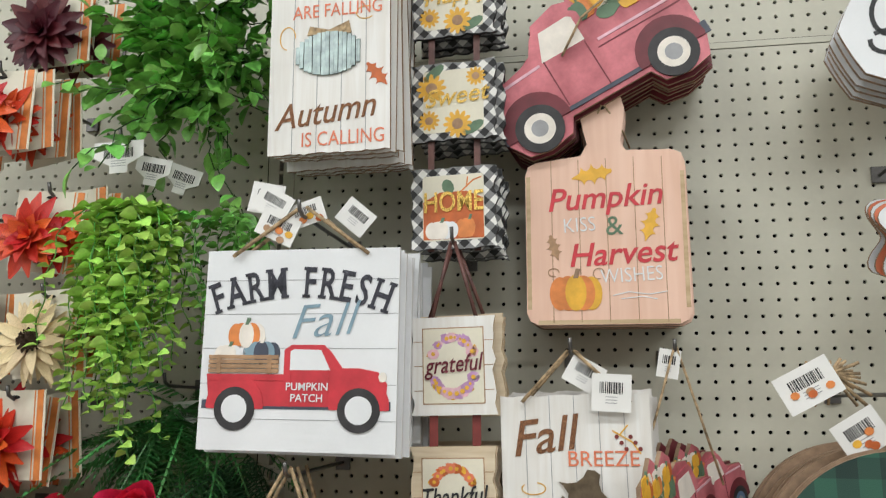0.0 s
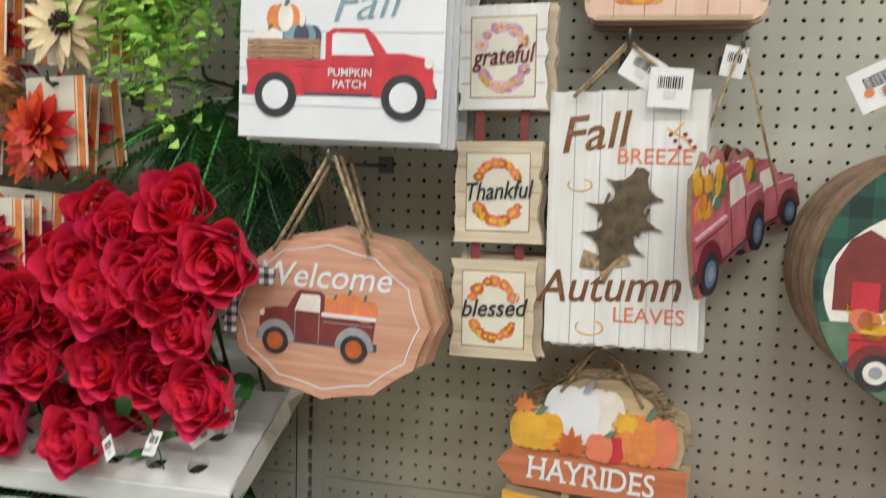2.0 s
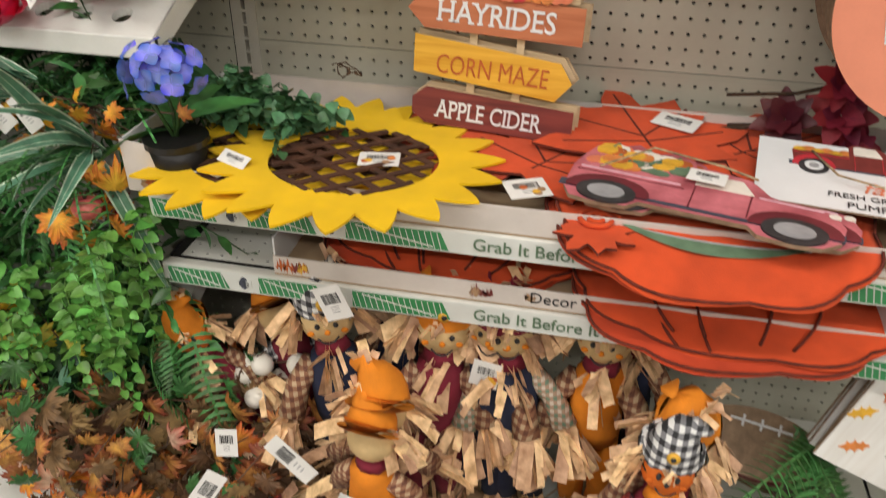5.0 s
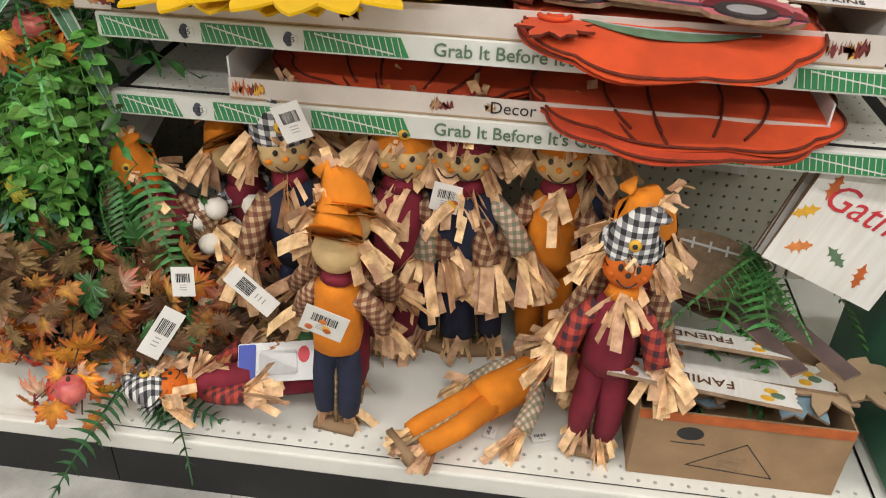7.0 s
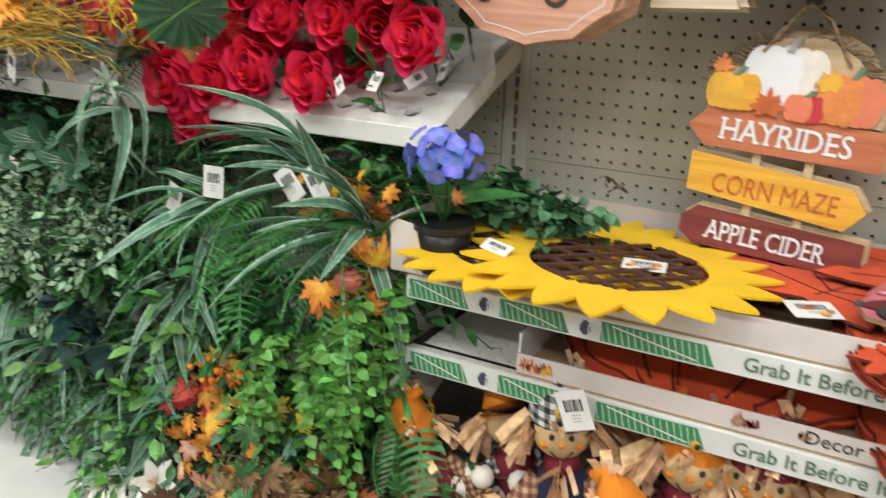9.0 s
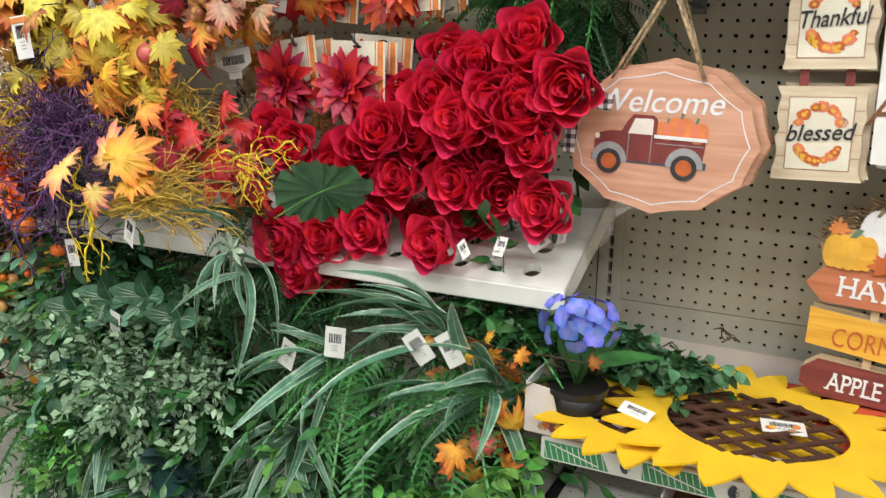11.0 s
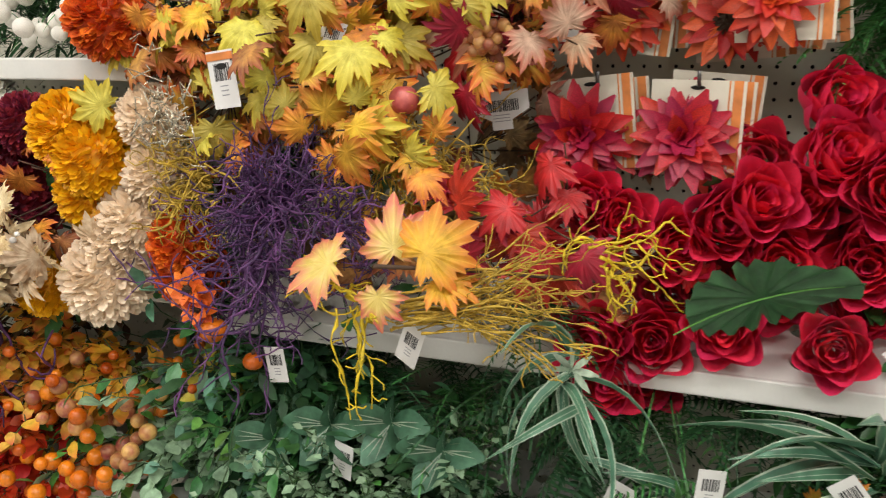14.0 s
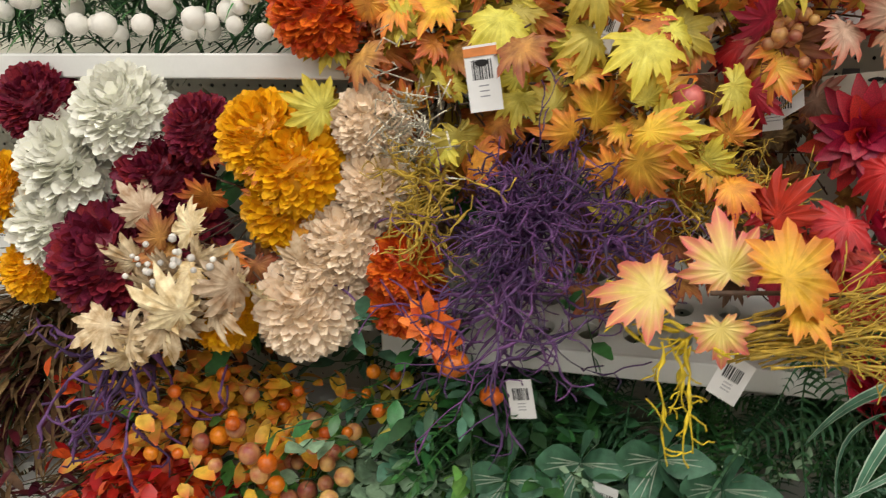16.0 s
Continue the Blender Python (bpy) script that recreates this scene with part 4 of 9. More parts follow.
def truck_cutout(m, n, label, scale=1.0, flip=-1, rim="pale"):
    """A cut-out board shaped as an old pick-up loaded with pumpkins and flowers."""
    s = scale
    o = [(-.50, .10), (-.46, .0), (-.36, -.02), (-.24, .0), (-.2, .07), (.2, .07), (.24, .0), (.36, -.02), (.46, .0), (.52, .09), (.53, .24), (.48, .36), (.30, .40), (.22, .44), (.16, .56), (.02, .60), (-.04, .58), (-.06, .66), (-.14, .72), (-.22, .66), (-.30, .74), (-.38, .66), (-.46, .64), (-.49, .5), (-.51, .36)]
    ol = [(flip * -a * s, b * s) for a, b in o]
    ob = board("truck_cutout", ol, 0.006, M["truck_pink"], M["mdf"], m, label)
    if n:
        stack("truck_cutout", ol, 0.006, M["truck_dark"], M["mdf"], m, n, 0.016, 0.004, "cut-out red truck sign behind another", "stacked truck signs")
    r = random.Random(5)
    f = -flip
    for i in range(20):
        cx, cz = f * s * r.uniform(-.46, -.06), s * r.uniform(.42, .64)
        if i % 2:
            pumpkin_print(ob, cx, cz, s * .06, s * .05, (r.choice(("orange", "gold", "pale", "sage")), r.choice(("orange", "pale", "orange_d"))), 1 + i % 6)
        else:
            paint("flower_print", ell(cx, cz, s * .05, s * .035, 9, turn=r.uniform(0, 3)), M[r.choice(("sage", "coral", "pale", "gold"))], ob, 1 + i % 6)
    truck_print(ob, 0, -.005 * s, s * 1.0, ("truck_pink", "truck_dark", rim, "grey"), 8, f)
    lines("body_shine", [[(f * -.47 * s, .33 * s), (f * -.08 * s, .33 * s)], [(f * .22 * s, .36 * s), (f * .44 * s, .345 * s)]], s * .014, M["pinkish"], ob, 15)
    return ob


tm = pose(0.584, -0.142, 1.948, 0, -28, -2)
truck_cutout(tm, 7, "cut-out wooden sign of a faded red truck with pumpkins", 0.33, 1)
peg_hook(0.62, 2.16, 0.15)
tagged(cord("hanging_cord", [[(.50, -.15, 2.03), (.53, -.15, 2.09), (.62, -.15, 2.165)], [(.72, -.15, 2.12), (.62, -.15, 2.165)]], .0022, M["jute"]), "jute cord holding a truck sign", "cord", "hanging cords")

# three plaques on ribbon: grateful, thankful, blessed
peg_hook(0.338, 1.735, 0.19)
for zc, word, floral in ((1.562, "grateful", ("pinkish", "lilac")), (1.384, "Thankful", ("orange_d", "coral")), (1.224, "blessed", ("orange_d", "coral"))):
    gm = pose(0.3405, -0.205, zc, -1, -1.5, -3)
    o = ragged(-.061, .061, -.068, .068, 0.007, 9, RND, "lr")
    t = board("plank_plaque", o, 0.006, M["plank_w" if word == "grateful" else "plank_c"], M["kraft"], gm, "cream plank plaque with a floral wreath and one word", "plaque")
    t["group"] = "word plaques on a ribbon"
    stack("plank_plaque", o, 0.006, M["plank_c"], M["kraft"], gm, 5, 0.017, 0.006, "cream plank plaque behind another", "word plaques on a ribbon")
    lines("plank_groove", [[(-.056, z), (.056, z)] for z in (-.034, 0, .034)], .001, M["tan"], t)
    paint("card_edge", rrect(-.044, .044, -.053, .053, .001), M["tan"], t, 1)
    paint("card", rrect(-.0425, .0425, -.0515, .0515, .001), M["cream"], t, 2)
    r = random.Random(int(zc * 1000))
    for q in range(26):
        a = q * 2 * math.pi / 26 + r.uniform(-.1, .1)
        if abs(math.sin(a)) < .35:
            continue
        cx, cz = .031 * math.cos(a), .039 * math.sin(a)
        s = r.uniform(.0055, .0105)
        paint("bloom_print", ell(cx, cz, s, s * .85, 7), M[r.choice(floral)], t, 3 + q % 4)
        paint("leaf_print", ell(cx * 1.12, cz * 1.08, s * .9, s * .35, 7, turn=a + 1), M[r.choice(("gold", floral[1], "pale"))], t, 3 + q % 3)
        paint("bloom_centre", ell(cx, cz, s * .35, s * .35, 6), M["gold"], t, 8)
    writing("lettering", word, .034, M["glit_maroon"] if word == "grateful" else M["ink"], t, 0, -.009, layer(10), .06, shear=.3, bold=.0007, wide=.78 if len(word) > 7 else .9)
for dx in (-.028, .032):
    tagged(box("plaque_ribbon", .340 + dx - .006, .340 + dx + .006, -.199, -.1985, 1.16, 1.63, M["maroon"]), "dark red ribbon joining hanging plaques", "ribbon", "plaque ribbons")
tagged(cord("hanging_cord", [[(.31, -.2, 1.63), (.335, -.19, 1.74)], [(.372, -.2, 1.63), (.34, -.19, 1.74)], [(.30, -.17, 1.63), (.335, -.17, 1.74)], [(.38, -.16, 1.63), (.34, -.16, 1.74)]], .003, M["ribbon"]), "brown leather loops over a hook", "cord", "hanging cords")

# fall breeze sign
peg_hook(0.502, 1.575, 0.19)
fm = pose(0.5075, -0.2, 1.354, -1, -1.2, -2)
fo = ragged(-.100, .100, -.170, .170, 0.004, 30, RND, "tb")
fs = board("breeze_sign", fo, 0.006, M["plank_w"], M["mdf"], fm, "whitewashed plank sign with a metal oak leaf and lettering")
stack("breeze_sign", fo, 0.006, M["plank_w"], M["mdf"], fm, 8, 0.014, 0.006, "whitewashed plank sign hanging in a stack", "stacked breeze signs")
lines("plank_groove", [[(x, -.167), (x, .167)] for x in (-.066, -.033, 0, .033, .066)], .0009, M["grey"], fs)
writing("lettering", "Fall", .066, M["glit_brown"], fs, -.042, .092, layer(2), .12, shear=.3, bold=.0012)
writing("lettering", "BREEZE", .029, M["coral"], fs, .036, .074, layer(2), .0)
writing("lettering", "Autumn", .062, M["glit_brown"], fs, -.018, -.108, layer(2), .05, shear=.3, bold=.0010, wide=.92)
writing("lettering", "LEAVES", .029, M["coral"], fs, .036, -.135, layer(2), .0)
bm = bmesh.new()
add_prism(bm, [(x * 1.25, z) for x, z in oak_outline(.062)], -.004, .0002)
for i in range(5):
    a = -.030 + i * .0135
    add_prism(bm, [(a, -.018 - .006 * (i % 2)), (a + .004, -.018 - .006 * (i % 2)), (a + .004, .022), (a, .022)], -.0052, -.003)
leaf_metal = part("metal_leaf", bm, mat("bronze_sheet", (0.20, 0.155, 0.105), 0.35, 0.2, 60, 0.1, metal=0.7), fs, "corrugated bronze oak leaf")
leaf_metal.matrix_basis = Matrix.Translation((.0, 0, .005)) @ Matrix.Rotation(.35, 4, "Y")
paint("bow", [(-.05, -.04), (-.02, -.05), (.0, -.035), (.012, -.058), (-.01, -.062), (-.022, -.085), (-.03, -.066), (-.056, -.064)], M["jute"], fs, 10)
lines("scroll", [ell(-.058, .045, .016, .008, 14, 2.5, 7.5), ell(-.04, -.145, .018, .01, 14, 2.5, 7.5)], .0014, M["gold"], fs, 2)
lines("sprig", [[(.05, .12), (.075, .105), (.085, .09)], [(.06, .116), (.07, .127)]], .0018, M["gold"], fs, 2)
for q in range(6):
    paint("berry_print", ell(.055 + q * .006, .112 - (q % 3) * .008, .003, .003, 7), M["maroon"], fs, 3)
hang(0.435, 0.58, 1.512, 0.502, -0.19, 1.582, -0.203)
swing_tag(0.555, -0.212, 1.525, .052, .05, 3, 0, 0)
swing_tag(0.52, -0.19, 1.55, .05, .04, 30, 0, 0)

# small truck turned on its cord, at the hook beside
peg_hook(0.646, 1.575, 0.14)
truck_cutout(pose(0.652, -0.165, 1.295, 0, -16, 62), 0, "small cut-out red truck sign turned on its cord", 0.24, -1, "rim_blue")
truck_cutout(pose(0.705, -0.07, 1.33, 0, -16, 52), 2, "small cut-out red truck sign behind another", 0.19, -1, "rim_blue")
tagged(cord("hanging_cord", [[(.585, -.19, 1.40), (.646, -.15, 1.59)], [(.705, -.13, 1.40), (.648, -.15, 1.59)]], .0018, M["jute"]), "jute cord holding a small truck sign", "cord", "hanging cords")
swing_tag(0.637, -0.15, 1.565, .03, .04, 10)

# welcome sign: scalloped pine oval with truck
peg_hook(0.125, 1.41, 0.26)
wm = pose(0.124, -0.272, 1.209, -1, 1.5, -2)


def scallop(rx, rz, n=12, depth=.05):
    return [((rx * (1 - depth * abs(math.sin(n / 2 * a)) ** .8)) * math.cos(a), (rz * (1 - depth * abs(math.sin(n / 2 * a)) ** .8)) * math.sin(a)) for a in [i * 2 * math.pi / 96 for i in range(96)]]


wo = scallop(.146, .113)
ws = board("welcome_sign", wo, 0.007, M["pine"], M["kraft"], wm, "scalloped oval pine sign with a dark red truck and white lettering")
stack("welcome_sign", wo, 0.007, M["pine"], M["kraft"], wm, 6, 0.017, 0.008, "scalloped oval pine sign behind another", "stacked welcome signs")
rim = scallop(.131, .099)
lines("border_line", [rim + rim[:1]], .0018, M["white"], ws, 1)
writing("lettering", "Welcome", .048, M["white"], ws, -.006, .040, layer(2), .03, shear=.25, bold=.0006)
truck_print(ws, -.012, -.055, .165, ("maroon", "grey", "orange_d", "orange_d"), 2, -1)
for px, pz, s in ((.012, .014, .016), (.032, .020, .018), (.054, .014, .018)):
    pumpkin_print(ws, px, pz, s, s * .9, ("orange", "coral", "orange"), 1)
paint("truck_rail", [(-.005, .002), (.072, .002), (.072, .007), (-.005, .007)], M["white"], ws, 12)
hang(0.05, 0.185, 1.297, 0.125, -0.262, 1.425, -0.275)
bow = thing("gingham_bow", pose(-0.006, -0.285, 1.267), "black and white checked ribbon bow on a sign", "bow")
prism("tail", [(-.012, -.085), (.006, -.085), (.014, 0), (-.004, .004)], -.001, .0005, M["buffalo"], bow)
prism("loop", [(0, -.008), (.06, -.018), (.066, .006), (.03, .012), (0, .008)], -.006, -.003, M["buffalo"], bow)
prism("loop", [(0, -.01), (-.03, -.006), (-.03, .028), (.02, .036), (.022, .012)], -.004, -.002, M["buffalo"], bow)

# hayrides sign standing on the shelf
hm = pose(0.48, -0.168, 0.90, -7, 1.5, 0)
arrow_l = [(-.135, .088), (-.108, .060), (.131, .053), (.131, .108), (-.108, .118)]
arrow_r = [(-.122, -.008), (.100, -.033), (.124, -.004), (.104, .026), (-.122, .050)]
arrow_m = [(-.122, -.072), (-.10, -.088), (.132, -.098), (.132, -.046), (-.10, -.030), (-.122, -.048)]
hs = thing("hayrides_sign", hm, "three-plank autumn direction sign with pumpkins on top, leaning on the pegboard", "sign")
for nm, o, face, word, c, zz, sz in (("arrow_plank", arrow_l, "rust_w", "HAYRIDES", "white", .070, .043), ("arrow_plank", arrow_r, "yel_w", "CORN MAZE", "orange_d", -.010, .040), ("arrow_plank", arrow_m, "mar_w", "APPLE CIDER", "white", -.080, .038)):
    p = prism(nm, o, -.004, .003, M[face], hs, "", M["kraft"])
    writing("lettering", word, sz, M[c], p, .0, zz, -.0052, -.05 if face != "rust_w" else -.03, bold=.0008 if c == "white" else -.0003, wide=.76 if len(word) > 8 else .92, tall=1.05, serif=.06 if c == "white" else 0)
    prism("backing_plank", [(x + .004, z + .006) for x, z in o], .010, .016, M["kraft"], hs)
    prism("backing_plank", [(x + .008, z + .004) for x, z in o], .022, .028, M["kraft"], hs)
for x in (-.032, .04):
    box("strut", x - .006, x + .006, .003, .008, -.09, .11, M["kraft"], hs)
head = [(-.112, .112), (-.118, .15), (-.10, .172), (-.07, .178), (-.06, .20), (-.02, .222), (.03, .225), (.075, .20), (.09, .175), (.118, .165), (.125, .14), (.12, .112)]
hp = prism("pumpkin_top", head, -.003, .003, M["kraft"], hs)
for i in range(4):
    prism("stacked_top", [(x * 1.03 + .003 * i, z + .006 * i) for x, z in head], .010 + i * .010, .015 + i * .010, M["kraft"], hs)
for cx, cz, rx, rz, c, st in ((-.015, .170, .055, .042, ("white", "pale"), "grey"), (-.080, .142, .036, .028, ("gold", "yel_w"), "sage"), (.072, .145, .042, .036, ("orange", "coral"), "sage"), (.018, .128, .026, .020, ("coral", "red"), "sage")):
    for i, (o, s) in enumerate(((-0.65, 0.40), (0.65, 0.40), (-0.33, 0.44), (0.33, 0.44), (0, 0.40))):
        prism("pumpkin_rib", ell(cx + o * rx, cz, rx * s, rz * (1 - .1 * abs(o)), 18), -.0040 - .0005 * i - (.004 if rx < .05 else 0), .0, M[c[i % 2]], hp)
    prism("pumpkin_stem", [(cx - .004, cz + rz * .8), (cx + .005, cz + rz * .8), (cx + .014, cz + rz * 1.25), (cx + .006, cz + rz * 1.3)], -.011, 0, M[st], hp)
for cx, cz, s, c, q in ((-.03, .125, .024, "orange_d", 1), (.045, .165, .020, "gold", 2), (-.10, .175, .016, "orange", 3)):
    prism("leaf_print", [(cx + x, cz + z) for x, z in maple_outline(s, q)], -.0095, 0, M[c], hp)
hay = []
for i in range(240):
    a, b = RND.uniform(.2, 2.95), RND.uniform(.86, 1.12)
    x, z = .115 * math.cos(a) * b, .115 + .105 * math.sin(a) * b
    q = RND.uniform(-.6, .6)
    hay.append([(x - .016 * math.cos(q), RND.uniform(.004, .05), z - .016 * math.sin(q)), (x + .016 * math.cos(q), RND.uniform(.004, .05), z + .016 * math.sin(q))])
cord("straw", hay, .0009, M["jute"], hs)
cord("twine", [[(-.05, -.005, .2), (-.01, -.002, .262), (.0, 0, .27)], [(.065, -.005, .19), (.03, -.002, .25), (0, 0, .27)], [(-.06, .02, .2), (-.01, .02, .262)], [(.07, .02, .19), (.02, .02, .255)]], .0026, M["jute"], hs)
peg_hook(0.48, 1.175, 0.15)

# round signs at the far side of the bay
peg_hook(0.890, 1.52, 0.27)
gm = pose(0.888, -0.27, 1.300, -1, 0, -2)
ro = ell(0, 0, .158, .158, 64)
gr = board("round_sign", ro, 0.007, M["plaid_g"], M["mdf"], gm, "round green plaid welcome sign with a barn and truck")
stack("round_sign", ro, 0.006, M["mdf"], M["mdf"], gm, 10, 0.024, 0.005, "round fibreboard sign in a hanging stack", "stacked round signs")
paint("panel", [(x, z) for x, z in ell(0, -.01, .146, .105, 48) if -1 < z], M["pale"], gr, 1)
paint("field", [(-.148, -.05), (.148, -.05)] + ell(0, 0, .156, .156, 24, math.pi * 1.9, math.pi * 1.1)[::1], M["sage"], gr, 2)
paint("barn", [(-.135, -.035), (-.065, -.035), (-.065, .02), (-.08, .05), (-.10, .062), (-.12, .05), (-.135, .02)], M["maroon"], gr, 3)
paint("barn_door", [(-.115, -.035), (-.085, -.035), (-.085, 0), (-.115, 0)], M["red"], gr, 4)
writing("lettering", "Welcome", .05, M["ink"], gr, .03, .025, layer(4), .1, shear=.3)
truck_print(gr, -.02, -.125, .19, ("red", "maroon", "pale", "grey"), 5, 1)
for q in range(14):
    px, pz = RND.uniform(-.12, .0), RND.uniform(-.065, -.03)
    paint("flower_print", ell(px, pz, .014, .012, 9), M[RND.choice(("gold", "orange", "gold", "coral"))], gr, 3 + q % 4)
tagged(cord("burlap_bow", [[(.80 + RND.uniform(-.01, .05), -.21, 1.53 + RND.uniform(-.01, .03)), (.83, -.215, 1.55), (.80 + RND.uniform(0, .08), -.21, 1.53 + RND.uniform(-.03, .04))] for _ in range(26)], .0022, M["jute"]), "frayed burlap bow on top of round signs", "bow")
swing_tag(0.800, -0.225, 1.535, .075, .05, -28, 0, 0, True)
swing_tag(0.858, -0.228, 1.475, .06, .05, -32, 0, 0, True)
peg_hook(1.05, 1.28, 0.2)
sm = pose(1.085, -0.23, 1.055, -1, 0, -2)
so = ell(0, 0, .158, .158, 64)
sl = board("salmon_sign", so, 0.007, M["salmon"], M["mdf"], sm, "round salmon pink sign with white script lettering")
stack("salmon_sign", so, 0.006, M["mdf"], M["mdf"], sm, 10, 0.020, 0.005, "round brown fibreboard sign in a stack", "stacked salmon signs")
writing("lettering", "hello", .07, M["white"], sl, -.03, -.02, layer(3), .5, shear=.3)
paint("trim_spot", ell(-.11, .09, .04, .02, 16, turn=-.8), M["blue"], sl, 2)
peg_hook(0.985, 2.15, 0.2)
jm = pose(0.985, -0.2, 2.02, -1, 0, -2)
jo = scallop(.105, .09, 8, .06)
js = board("white_sign", jo, 0.006, M["white"], M["mdf"], jm, "white scalloped sign with dark curled lettering")
stack("white_sign", jo, 0.006, M["white"], M["mdf"], jm, 6, 0.017, 0.006, "white scalloped sign in a stack", "stacked white signs")
lines("curl", [ell(-.04, .02, .02, .03, 18, 0, 5.6), ell(-.045, -.02, .02, .016, 14, 3, 8.5)], .006, M["ink"], js, 2)
lines("curl", [ell(.03, .0, .014, .02, 14, 1, 6)], .004, M["coral"], js, 2)
peg_hook(0.985, 1.86, 0.2)
for q in range(5):
    mm = pose(0.985, -0.235 + q * .02, 1.735, 0, q * 5 - 6, q * 2)
    o = [(math.cos(a) * .075 * (1 + .18 * math.sin(7 * a)), math.sin(a) * .085 * (1 + .16 * math.sin(7 * a))) for a in [i * 2 * math.pi / 84 for i in range(84)]]
    b = board("leaf_cutout", o, .004, M["white"] if q % 2 == 0 else M["coral"], M["mdf"], mm, "white wavy-edged cut-out hanging with copper twins", "decoration")
    b["group"] = "hanging wavy cut-outs"
    paint("button", ell(-.045, .02, .012, .012, 14), M["glit_gold"], b, 1)
    paint("button", ell(-.045, -.02, .010, .010, 14), M["glit_gold"], b, 1)


# ---- plants: leaf and petal shapes ----
def leafmat(name, c, rough=0.45, var=0.22, island=0.45, second=None, tip=None):
    return mat(name, c, rough, var, 60, 0.15, second=second, island=island, fine=400, tip=tip)


